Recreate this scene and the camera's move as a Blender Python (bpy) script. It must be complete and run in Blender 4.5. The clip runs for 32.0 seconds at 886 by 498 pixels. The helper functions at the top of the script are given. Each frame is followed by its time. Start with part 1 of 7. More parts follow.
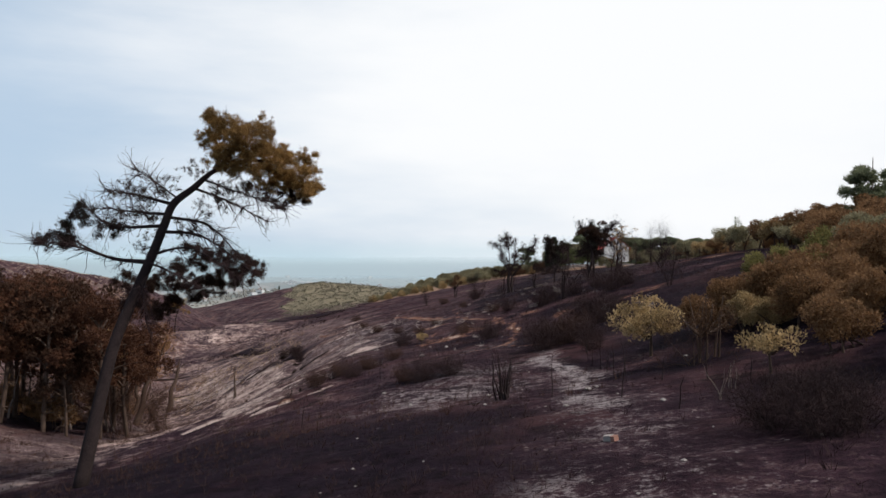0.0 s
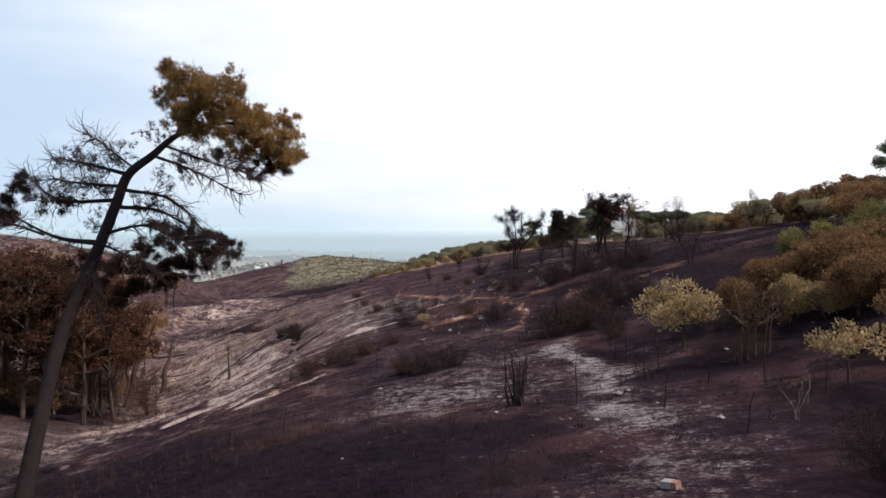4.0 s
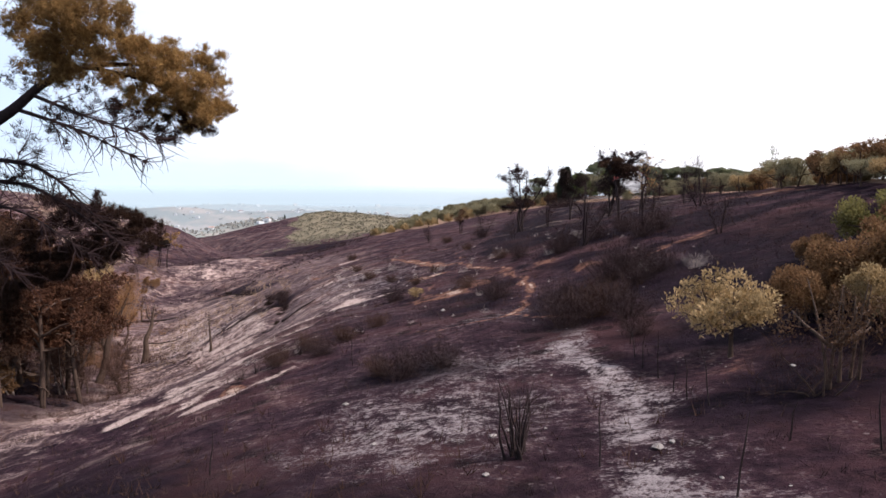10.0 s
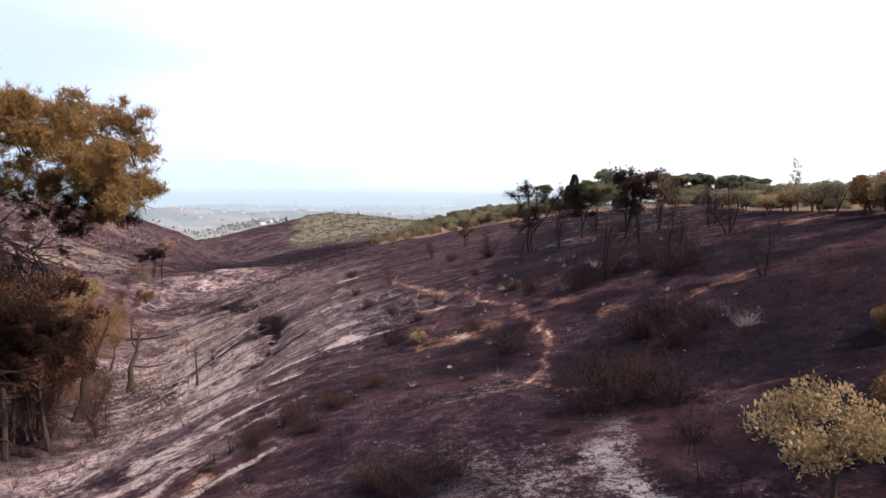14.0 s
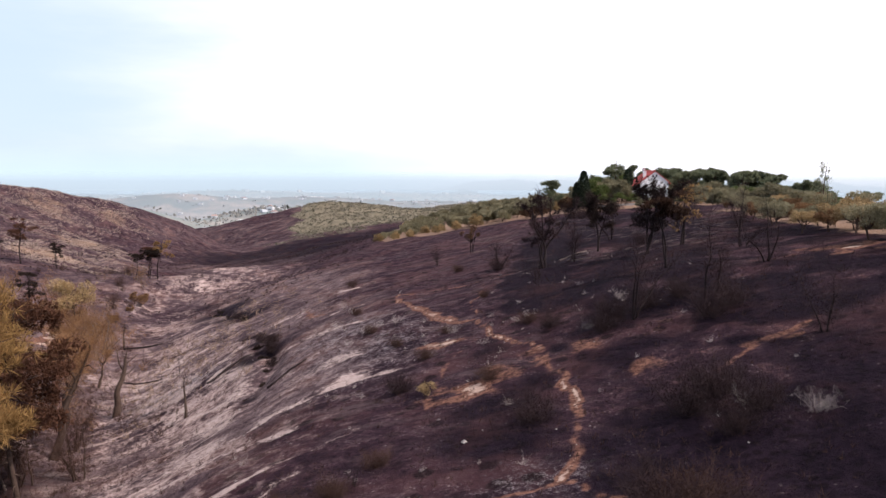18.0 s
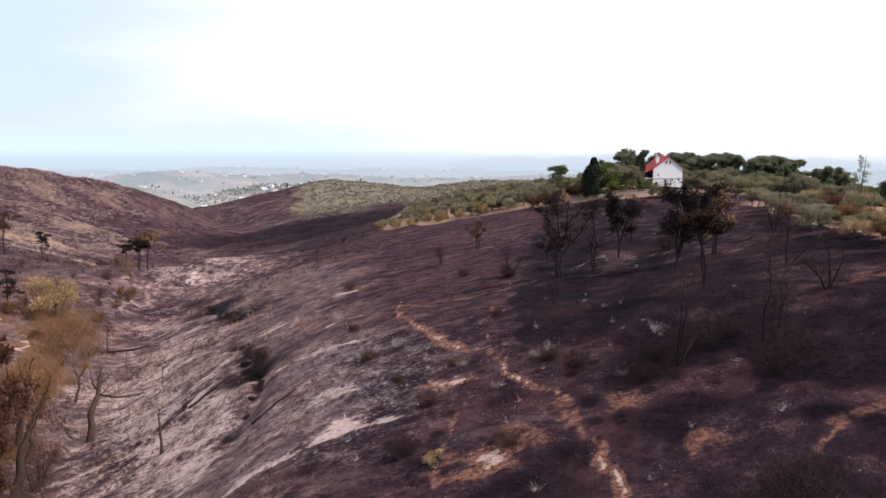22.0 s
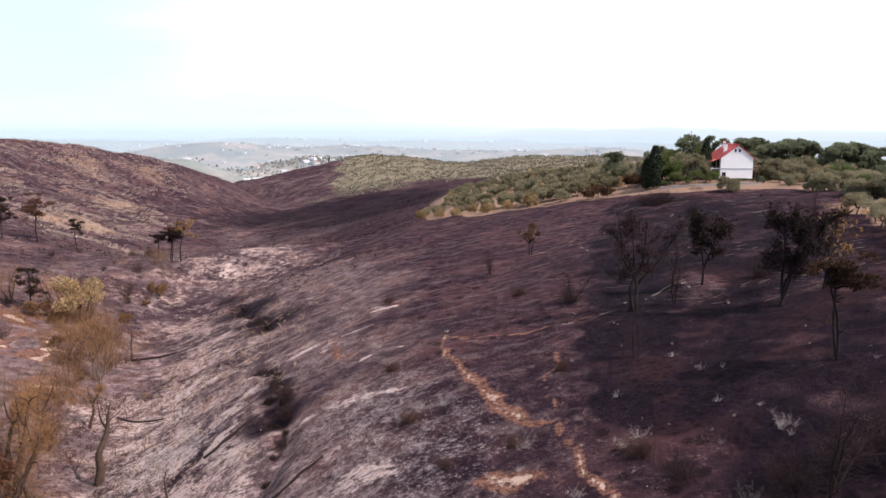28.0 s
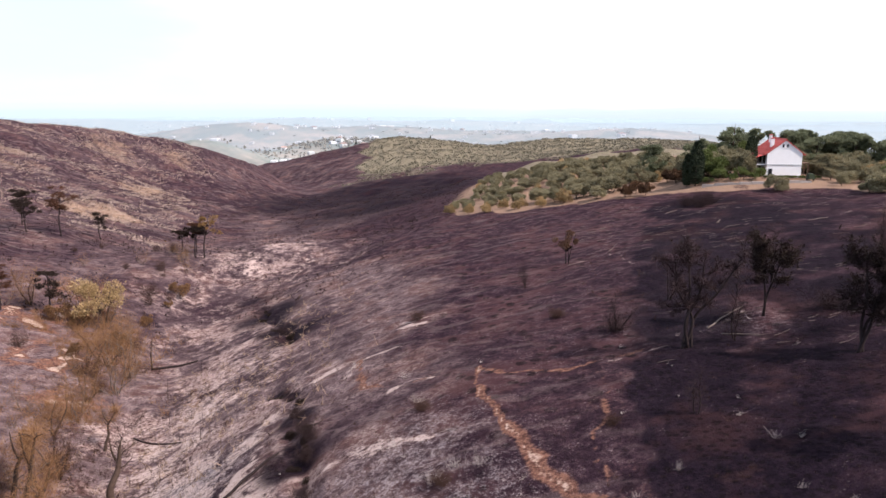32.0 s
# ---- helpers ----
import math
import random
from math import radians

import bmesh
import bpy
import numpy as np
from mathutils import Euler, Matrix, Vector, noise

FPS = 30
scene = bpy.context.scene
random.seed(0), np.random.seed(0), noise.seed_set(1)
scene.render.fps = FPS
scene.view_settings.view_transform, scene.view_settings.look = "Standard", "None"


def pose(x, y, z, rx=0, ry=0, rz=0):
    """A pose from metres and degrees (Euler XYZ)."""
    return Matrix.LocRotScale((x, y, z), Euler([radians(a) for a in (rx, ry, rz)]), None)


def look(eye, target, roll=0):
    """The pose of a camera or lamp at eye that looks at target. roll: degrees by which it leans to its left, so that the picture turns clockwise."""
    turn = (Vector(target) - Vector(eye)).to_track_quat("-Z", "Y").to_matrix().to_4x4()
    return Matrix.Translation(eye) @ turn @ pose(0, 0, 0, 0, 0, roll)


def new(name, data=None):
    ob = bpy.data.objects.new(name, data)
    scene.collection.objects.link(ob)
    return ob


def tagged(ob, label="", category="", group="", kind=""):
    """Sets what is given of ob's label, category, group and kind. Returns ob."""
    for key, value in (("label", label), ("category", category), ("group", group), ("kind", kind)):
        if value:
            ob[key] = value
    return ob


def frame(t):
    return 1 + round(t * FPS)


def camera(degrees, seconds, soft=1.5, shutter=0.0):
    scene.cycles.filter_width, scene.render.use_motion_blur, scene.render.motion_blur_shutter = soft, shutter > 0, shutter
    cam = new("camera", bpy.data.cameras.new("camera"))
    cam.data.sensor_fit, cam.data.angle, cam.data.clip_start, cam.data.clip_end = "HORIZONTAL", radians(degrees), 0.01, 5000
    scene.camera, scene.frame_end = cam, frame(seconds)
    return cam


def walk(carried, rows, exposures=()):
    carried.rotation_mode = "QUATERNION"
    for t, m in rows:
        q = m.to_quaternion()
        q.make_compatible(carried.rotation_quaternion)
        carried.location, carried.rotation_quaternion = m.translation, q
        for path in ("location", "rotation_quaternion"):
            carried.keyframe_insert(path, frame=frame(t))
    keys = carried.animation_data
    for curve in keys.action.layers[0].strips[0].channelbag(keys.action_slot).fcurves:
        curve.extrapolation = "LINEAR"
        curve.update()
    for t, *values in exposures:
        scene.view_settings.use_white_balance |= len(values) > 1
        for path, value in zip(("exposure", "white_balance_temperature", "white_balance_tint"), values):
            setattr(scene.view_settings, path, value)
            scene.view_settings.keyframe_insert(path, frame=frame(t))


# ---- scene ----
cam = camera(63.1, 32.0)
METRES, EYE, TILT, LEAN, TURN = 60.0, 4.0, 1.0, 0.0, 0.0
EXPOSURES = [(0.0, -0.20, 6400, 9), (6.0, 0.25, 6380, 13), (8.5, 0.41, 6375, 15), (12.0, 0.43, 6370, 18), (19.0, 0.28, 6370, 18), (25.0, 0.4, 6370, 18), (32.0, 0.62, 6370, 18)]
ROWS = [
    (0.0, 0.0, 0.0, 0.0, 0.0, 0.0, -0.0),
    (0.5, -0.0005, 0.011, 0.0005, 0.02, 0.05, 0.01),
    (1.0, -0.0007, 0.0232, 0.0008, 0.05, 0.09, 0.04),
    (1.5, -0.0006, 0.0344, 0.0009, 0.07, 0.13, 0.05),
    (2.0, -0.0007, 0.0457, 0.0012, 0.1, 0.15, 0.05),
    (2.5, -0.001, 0.0556, 0.0017, 0.13, 0.06, 0.06),
    (4.5, 0.001, 0.095, 0.0036, 0.31, -3.46, 0.06),
    (5.0, 0.0023, 0.1045, 0.004, 0.36, -4.91, 0.05),
    (5.5, 0.004, 0.1132, 0.0042, 0.39, -5.67, 0.04),
    (6.0, 0.0061, 0.1226, 0.0038, 0.43, -5.68, 0.03),
    (6.5, 0.0081, 0.1316, 0.0036, 0.46, -5.7, 0.06),
    (7.0, 0.0101, 0.1423, 0.0034, 0.5, -5.71, 0.06),
    (7.5, 0.0114, 0.153, 0.0036, 0.52, -5.72, 0.06),
    (8.0, 0.0128, 0.1652, 0.0045, 0.55, -5.72, 0.07),
    (8.5, 0.0138, 0.1772, 0.0061, 0.57, -5.73, 0.06),
    (9.0, 0.0146, 0.1908, 0.0092, 0.59, -5.74, 0.05),
    (9.5, 0.0152, 0.2041, 0.012, 0.64, -5.72, 0.04),
    (10.0, 0.0153, 0.2186, 0.0153, 0.67, -5.73, 0.03),
    (10.5, 0.0154, 0.2324, 0.0191, 0.7, -5.73, 0.02),
    (11.0, 0.0152, 0.2476, 0.0232, 0.73, -5.73, 0.02),
    (11.5, 0.0142, 0.2618, 0.027, 0.76, -5.73, 0.01),
    (12.0, 0.0133, 0.2767, 0.0317, 0.8, -5.74, 0.02),
    (12.5, 0.0131, 0.291, 0.0375, 0.81, -5.75, 0.01),
    (13.0, 0.0129, 0.3065, 0.0439, 0.82, -5.76, 0.02),
    (13.5, 0.0117, 0.3204, 0.0497, 0.85, -5.76, 0.02),
    (14.0, 0.0098, 0.3352, 0.0563, 0.87, -5.77, 0.01),
    (14.5, 0.0081, 0.3489, 0.0623, 0.89, -5.79, 0.02),
    (16.5, 0.0013, 0.4036, 0.0869, 0.96, -6.24, -0.04),
    (17.0, -0.0001, 0.4195, 0.0948, 0.99, -6.49, -0.06),
    (17.5, -0.0014, 0.435, 0.1026, 1.01, -6.71, -0.03),
    (18.0, -0.0028, 0.4522, 0.1107, 1.04, -6.95, -0.0),
    (18.5, -0.0047, 0.4694, 0.1168, 1.05, -7.15, -0.02),
    (19.0, -0.0063, 0.4888, 0.1235, 1.07, -7.4, -0.01),
    (19.5, -0.0076, 0.5072, 0.1295, 1.09, -7.62, -0.01),
    (20.0, -0.0091, 0.5279, 0.1351, 1.11, -7.89, 0.02),
    (20.5, -0.0106, 0.5469, 0.14, 1.1, -8.12, 0.02),
    (21.0, -0.0119, 0.5685, 0.1445, 1.12, -8.36, 0.02),
    (21.5, -0.0133, 0.5885, 0.1497, 1.11, -8.61, 0.01),
    (22.0, -0.0149, 0.6109, 0.1553, 1.11, -8.86, 0.01),
    (22.5, -0.0158, 0.6314, 0.1614, 1.12, -9.09, 0.01),
    (23.0, -0.0175, 0.6532, 0.168, 1.13, -9.33, 0.01),
    (23.5, -0.019, 0.673, 0.1737, 1.14, -9.55, 0.02),
    (24.0, -0.021, 0.6934, 0.1792, 1.23, -9.77, 0.02),
    (24.5, -0.0233, 0.712, 0.1837, 1.37, -9.96, 0.03),
    (25.0, -0.0256, 0.7317, 0.1884, 1.82, -10.15, 0.02),
    (25.5, -0.0279, 0.749, 0.1928, 2.28, -10.3, -0.02),
    (27.5, -0.0389, 0.8114, 0.2125, 4.23, -10.97, -0.08),
    (28.0, -0.0418, 0.8279, 0.2168, 4.44, -11.14, -0.08),
    (28.5, -0.0447, 0.8425, 0.2217, 4.65, -11.31, -0.09),
    (29.0, -0.0482, 0.8582, 0.2271, 5.05, -11.5, -0.1),
    (29.5, -0.0509, 0.8728, 0.2324, 5.48, -11.69, -0.1),
    (30.0, -0.0539, 0.8885, 0.239, 5.79, -11.88, -0.1),
    (30.5, -0.0567, 0.9027, 0.2455, 5.94, -12.08, -0.08),
    (31.0, -0.0596, 0.9178, 0.2536, 6.05, -12.3, -0.07),
    (31.5, -0.0625, 0.9315, 0.2611, 6.3, -12.51, -0.05),
    (32.0, -0.065, 0.9464, 0.2698, 6.57, -12.75, -0.02),
]
walk(cam, [(t, pose(0, 0, EYE, TILT, LEAN, TURN) @ pose(METRES * x, METRES * y, METRES * z, 90 + pitch, roll, yaw)) for t, x, y, z, yaw, pitch, roll in ROWS],
     exposures=EXPOSURES)

# ---- world and sun ----
SUN_HEIGHT, SUN_ROUND = radians(48), radians(110)   # height over the horizon; round from ahead (+y) towards the right (+x)
world = bpy.data.worlds.new("sky")
scene.world = world
world.use_nodes = True
wn, wl = world.node_tree.nodes, world.node_tree.links
wn.clear()
sky = wn.new("ShaderNodeTexSky")
sky.sky_type, sky.sun_disc = "NISHITA", False
sky.sun_elevation, sky.sun_rotation = SUN_HEIGHT, SUN_ROUND
sky.altitude, sky.air_density, sky.dust_density, sky.ozone_density = 200, 1.0, 1.0, 1.5
coord = wn.new("ShaderNodeTexCoord")
# a veil of high thin cloud, thickest towards the sun
stretch = wn.new("ShaderNodeMapping")
stretch.inputs["Scale"].default_value = (1.0, 1.0, 4.2)
wl.new(coord.outputs["Generated"], stretch.inputs["Vector"])
puffs = wn.new("ShaderNodeTexNoise")
puffs.inputs["Scale"].default_value, puffs.inputs["Detail"].default_value, puffs.inputs["Roughness"].default_value = 2.3, 7, .52
wl.new(stretch.outputs["Vector"], puffs.inputs["Vector"])
toward = wn.new("ShaderNodeVectorMath")
toward.operation = "DOT_PRODUCT"
toward.inputs[1].default_value = (math.sin(radians(24)) * math.cos(radians(34)), math.cos(radians(24)) * math.cos(radians(34)), math.sin(radians(34)))
wl.new(coord.outputs["Generated"], toward.inputs[0])
veil = wn.new("ShaderNodeMapRange")
veil.inputs["From Min"].default_value, veil.inputs["From Max"].default_value = .55, .98
veil.inputs["To Min"].default_value, veil.inputs["To Max"].default_value = -.05, .72
wl.new(toward.outputs["Value"], veil.inputs["Value"])
cover = wn.new("ShaderNodeMath")
cover.operation = "MULTIPLY_ADD"
cover.inputs[1].default_value = .8
wl.new(puffs.outputs["Fac"], cover.inputs[0])
wl.new(veil.outputs["Result"], cover.inputs[2])
amount = wn.new("ShaderNodeMapRange")
amount.interpolation_type = "SMOOTHSTEP"
amount.inputs["From Min"].default_value, amount.inputs["From Max"].default_value = .30, 1.0
amount.inputs["To Min"].default_value, amount.inputs["To Max"].default_value = .02, 1.0
wl.new(cover.outputs["Value"], amount.inputs["Value"])
cloudy = wn.new("ShaderNodeMixRGB")
cloudy.inputs["Color2"].default_value = (12.6, 12.6, 12.7, 1)
wl.new(amount.outputs["Result"], cloudy.inputs["Fac"])
thin = wn.new("ShaderNodeMixRGB")
# the haze thins out overhead
height = wn.new("ShaderNodeSeparateXYZ")
wl.new(coord.outputs["Generated"], height.inputs[0])
thick = wn.new("ShaderNodeMapRange")
thick.interpolation_type = "SMOOTHSTEP"
thick.inputs["From Min"].default_value, thick.inputs["From Max"].default_value = .22, .85
thick.inputs["To Min"].default_value, thick.inputs["To Max"].default_value = .86, .12
wl.new(height.outputs["Z"], thick.inputs["Value"])
wl.new(thick.outputs["Result"], thin.inputs["Fac"])
thin.inputs["Color2"].default_value = (6.7, 8.4, 10.4, 1)
wl.new(sky.outputs["Color"], thin.inputs["Color1"])
wl.new(thin.outputs["Color"], cloudy.inputs["Color1"])
back = wn.new("ShaderNodeBackground")
back.inputs["Strength"].default_value = .09
wl.new(cloudy.outputs["Color"], back.inputs["Color"])
out = wn.new("ShaderNodeOutputWorld")
wl.new(back.outputs["Background"], out.inputs["Surface"])

sun = new("sun", bpy.data.lights.new("sun", "SUN"))
sun.data.energy, sun.data.angle, sun.data.color = 4.2, radians(.8), (1.0, .91, .82)
way = Vector((math.sin(SUN_ROUND) * math.cos(SUN_HEIGHT), math.cos(SUN_ROUND) * math.cos(SUN_HEIGHT), math.sin(SUN_HEIGHT)))
sun.matrix_world = look(way * 300, (0, 0, 0))

# ---- materials ----
def surface(name, dark, light, scale=4.0, rough=.85, bump=.3, fine=6.0, spread=.25, metal=0.0, through_light=0.0, coords="Object"):
    """Two colours mixed by a coarse and a fine noise, each piece a little different, with a fine relief."""
    m = bpy.data.materials.new(name)
    m.use_nodes = True
    n, l = m.node_tree.nodes, m.node_tree.links
    b = n["Principled BSDF"]
    b.inputs["Roughness"].default_value, b.inputs["Metallic"].default_value = rough, metal
    b.inputs["Specular IOR Level"].default_value = .5 if metal or rough < .3 else .10
    tc = n.new("ShaderNodeTexCoord")
    big, small = n.new("ShaderNodeTexNoise"), n.new("ShaderNodeTexNoise")
    big.inputs["Scale"].default_value, big.inputs["Detail"].default_value = scale, 4
    small.inputs["Scale"].default_value, small.inputs["Detail"].default_value = scale * fine, 3
    for t in (big, small):
        l.new(tc.outputs[coords], t.inputs["Vector"])
    geo = n.new("ShaderNodeNewGeometry")
    info = n.new("ShaderNodeObjectInfo")
    s1 = n.new("ShaderNodeMath"); s1.operation = "MULTIPLY_ADD"
    s1.inputs[1].default_value = .6
    l.new(small.outputs["Fac"], s1.inputs[0])
    half = n.new("ShaderNodeMath"); half.operation = "MULTIPLY"; half.inputs[1].default_value = .55
    l.new(big.outputs["Fac"], half.inputs[0])
    l.new(half.outputs[0], s1.inputs[2])
    s2 = n.new("ShaderNodeMath"); s2.operation = "MULTIPLY_ADD"; s2.inputs[1].default_value = spread
    l.new(geo.outputs["Random Per Island"], s2.inputs[0]); l.new(s1.outputs[0], s2.inputs[2])
    s3 = n.new("ShaderNodeMath"); s3.operation = "MULTIPLY_ADD"; s3.inputs[1].default_value = spread
    l.new(info.outputs["Random"], s3.inputs[0]); l.new(s2.outputs[0], s3.inputs[2])
    ramp = n.new("ShaderNodeMapRange")
    ramp.inputs["From Min"].default_value, ramp.inputs["From Max"].default_value = .3 + spread * .4, .8 + spread * 1.4
    l.new(s3.outputs[0], ramp.inputs["Value"])
    mix = n.new("ShaderNodeMixRGB")
    mix.inputs["Color1"].default_value, mix.inputs["Color2"].default_value = (*dark, 1), (*light, 1)
    l.new(ramp.outputs[0], mix.inputs["Fac"])
    l.new(mix.outputs[0], b.inputs["Base Color"])
    if bump:
        bm = n.new("ShaderNodeBump")
        bm.inputs["Strength"].default_value, bm.inputs["Distance"].default_value = bump, .03
        l.new(small.outputs["Fac"], bm.inputs["Height"]); l.new(bm.outputs[0], b.inputs["Normal"])
    if through_light:
        tr = n.new("ShaderNodeBsdfTranslucent")
        l.new(mix.outputs[0], tr.inputs["Color"])
        ms = n.new("ShaderNodeMixShader")
        ms.inputs[0].default_value = through_light
        l.new(b.outputs[0], ms.inputs[1]); l.new(tr.outputs[0], ms.inputs[2])
        l.new(ms.outputs[0], n["Material Output"].inputs["Surface"])
    return m


CHAR = surface("charred_bark", (.008, .0055, .006), (.044, .031, .030), 3, .9, 1.0)
BARK = surface("scorched_bark", (.025, .016, .013), (.11, .075, .058), 2.5, .9, .6)
BLEACH = surface("bleached_dead_wood", (.20, .165, .15), (.60, .52, .47), 2, .9, .2)
OCHRETWIG = surface("ochre_dead_twigs", (.085, .043, .021), (.33, .178, .085), 1.5, .9, 0, through_light=.2)
GREYWOOD = surface("bare_grey_wood", (.06, .045, .04), (.24, .19, .165), 2, .85, .4)
TWIG = surface("burnt_twigs", (.013, .0082, .0088), (.052, .031, .030), 3, .9, 0)
BROWNTWIG = surface("reddish_dead_twigs", (.022, .012, .010), (.085, .046, .034), 2, .9, 0)
STRAW = surface("dry_straw_twigs", (.16, .10, .065), (.46, .33, .23), 2, .9, 0)
NEEDLE_RUST = surface("rust_pine_needles", (.046, .025, .010), (.52, .315, .120), 1.2, .75, 0, spread=.35, through_light=.42)
NEEDLE_DARK = surface("charred_pine_needles", (.008, .006, .006), (.042, .028, .020), 1.5, .8, 0, spread=.3, through_light=.15)
NEEDLE_SINGED = surface("singed_dark_brown_needles", (.014, .0085, .0065), (.070, .036, .022), 1.3, .8, 0, spread=.3, through_light=.2)
NEEDLE_BROWN = surface("dead_brown_needles", (.030, .014, .010), (.130, .060, .034), 1.2, .8, 0, spread=.3, through_light=.25)
NEEDLE_GREEN = surface("green_pine_needles", (.055, .070, .042), (.235, .250, .148), 1.2, .7, 0, spread=.3, through_light=.5)
LEAF_GOLD = surface("scorched_gold_olive_leaves", (.070, .047, .021), (.56, .400, .205), 1.5, .6, 0, spread=.35, through_light=.42)
LEAF_OLIVE = surface("grey_green_olive_leaves", (.075, .070, .042), (.350, .310, .188), .8, .6, 0, spread=.35, through_light=.40)
LEAF_DOME = surface("yellow_green_shrub_leaves", (.050, .050, .018), (.27, .235, .085), 1, .6, 0, spread=.35, through_light=.42)
LEAF_UMBER = surface("umber_scorched_leaves", (.030, .017, .011), (.145, .080, .045), 1.2, .7, 0, spread=.35, through_light=.35)
LEAF_GREEN = surface("fresh_green_leaves", (.030, .045, .016), (.155, .185, .060), 1, .6, 0, spread=.3, through_light=.42)
LEAF_ORANGE = surface("heat_browned_leaves", (.050, .027, .014), (.30, .170, .085), 1.2, .7, 0, spread=.35, through_light=.42)
LEAF_CYPRESS = surface("dark_cypress_leaves", (.011, .017, .010), (.050, .062, .034), 1.5, .7, 0)
STONE = surface("pale_limestone", (.15, .130, .122), (.38, .345, .32), 5, .9, .4)
REDSTONE = surface("reddish_block", (.16, .075, .055), (.34, .19, .15), 6, .9, .4)
PLASTER = surface("white_house_plaster", (.76, .75, .73), (.88, .87, .85), .7, .8, .1, spread=.05)
BAND = surface("grey_plaster_band", (.35, .35, .36), (.48, .48, .48), 1, .8, .1, spread=.05)
TILES = surface("red_roof_tiles", (.34, .050, .042), (.56, .125, .110), 3, .75, .4)
DARKGLASS = surface("dark_window_glass", (.012, .014, .018), (.03, .033, .04), 1, .08, 0)
TIMBER = surface("dark_timber", (.06, .035, .025), (.13, .08, .055), 3, .7, .3)
IRON = surface("painted_railing", (.40, .40, .40), (.55, .55, .55), 4, .5, 0)
DRYGRASS = surface("dry_pale_grass", (.22, .160, .128), (.56, .44, .36), .7, .95, 0)
MAQUIS = surface("olive_maquis_leaves", (.074, .067, .048), (.215, .190, .138), .05, .7, 0, spread=.4)
ROOF_FAR = surface("far_pale_walls", (.50, .50, .49), (.78, .78, .77), .02, .9, 0, spread=.6)
ROOFRED_FAR = surface("far_tiled_roofs", (.30, .18, .14), (.50, .36, .30), .02, .9, 0, spread=.5)


def earth():
    """Burnt ground: soot, ash, red soil, pale scraped earth, dry grass and green scrub, by the ground's own weights."""
    m = bpy.data.materials.new("burnt_earth")
    m.use_nodes = True
    n, l = m.node_tree.nodes, m.node_tree.links
    b = n["Principled BSDF"]
    b.inputs["Roughness"].default_value, b.inputs["Specular IOR Level"].default_value = 1.0, .03
    tc = n.new("ShaderNodeTexCoord")

    def grain(scale, detail=5, rough=.6, mapping=None):
        t = n.new("ShaderNodeTexNoise")
        t.inputs["Scale"].default_value, t.inputs["Detail"].default_value, t.inputs["Roughness"].default_value = scale, detail, rough
        l.new(mapping.outputs[0] if mapping else tc.outputs["Object"], t.inputs["Vector"])
        return t.outputs["Fac"]

    def math_node(op, a, c):
        t = n.new("ShaderNodeMath"); t.operation = op
        for k, v in enumerate((a, c)):
            if isinstance(v, (int, float)):
                t.inputs[k].default_value = v
            else:
                l.new(v, t.inputs[k])
        return t.outputs[0]

    def steps(v, low, high):
        t = n.new("ShaderNodeMapRange"); t.interpolation_type = "SMOOTHSTEP"
        t.inputs["From Min"].default_value, t.inputs["From Max"].default_value = low, high
        l.new(v, t.inputs["Value"])
        return t.outputs[0]

    def blend(fac, c1, c2):
        t = n.new("ShaderNodeMixRGB")
        for key, v in (("Fac", fac), ("Color1", c1), ("Color2", c2)):
            if isinstance(v, tuple):
                t.inputs[key].default_value = (*v, 1)
            elif isinstance(v, (int, float)):
                t.inputs[key].default_value = v
            else:
                l.new(v, t.inputs[key])
        return t.outputs[0]

    def weight(name):
        a = n.new("ShaderNodeAttribute"); a.attribute_name = name
        return a.outputs["Fac"]

    def drawn_out(turn, long, short):
        """Places for a grain drawn out along one direction."""
        t = n.new("ShaderNodeMapping")
        t.vector_type = "TEXTURE"
        t.inputs["Rotation"].default_value = (0, 0, radians(turn))
        t.inputs["Scale"].default_value = (long, short, short)
        l.new(bent, t.inputs["Vector"])
        return t

    # the drawn-out grain wanders with the ground
    sway = n.new("ShaderNodeTexNoise")
    sway.inputs["Scale"].default_value, sway.inputs["Detail"].default_value = .075, 3
    l.new(tc.outputs["Object"], sway.inputs["Vector"])
    centred = n.new("ShaderNodeVectorMath"); centred.operation = "SUBTRACT"; centred.inputs[1].default_value = (.5, .5, .5)
    l.new(sway.outputs["Color"], centred.inputs[0])
    wide_sway = n.new("ShaderNodeVectorMath"); wide_sway.operation = "SCALE"; wide_sway.inputs["Scale"].default_value = 11.0
    l.new(centred.outputs[0], wide_sway.inputs[0])
    moved = n.new("ShaderNodeVectorMath"); moved.operation = "ADD"
    l.new(tc.outputs["Object"], moved.inputs[0]); l.new(wide_sway.outputs[0], moved.inputs[1])
    bent = moved.outputs[0]

    slant, contour, along, wisp = drawn_out(17, 10.0, 2.4), drawn_out(4, 15.0, 2.0), drawn_out(82, 14.0, 2.6), drawn_out(26, 2.6, .55)
    n_patch, n_mid, n_fine, n_grit = grain(.11, 6, .66), grain(.55, 7, .7), grain(2.4, 6, .72), grain(9, 4, .7)
    n_slant, n_cont = grain(1.0, 2.2, .5, slant), grain(1.0, 3, .5, contour)
    n_slant = blend(weight("beyond"), n_slant, grain(1.0, 2.2, .5, along))
    n_wisp = grain(1.0, 2.5, .55, wisp)

    def veins(scale, wide, mapping=None):
        """Thin winding threads."""
        v = math_node("ABSOLUTE", math_node("SUBTRACT", grain(scale, 4, .65, mapping), .5), 0)
        return math_node("SUBTRACT", 1.0, steps(v, wide * .25, wide))
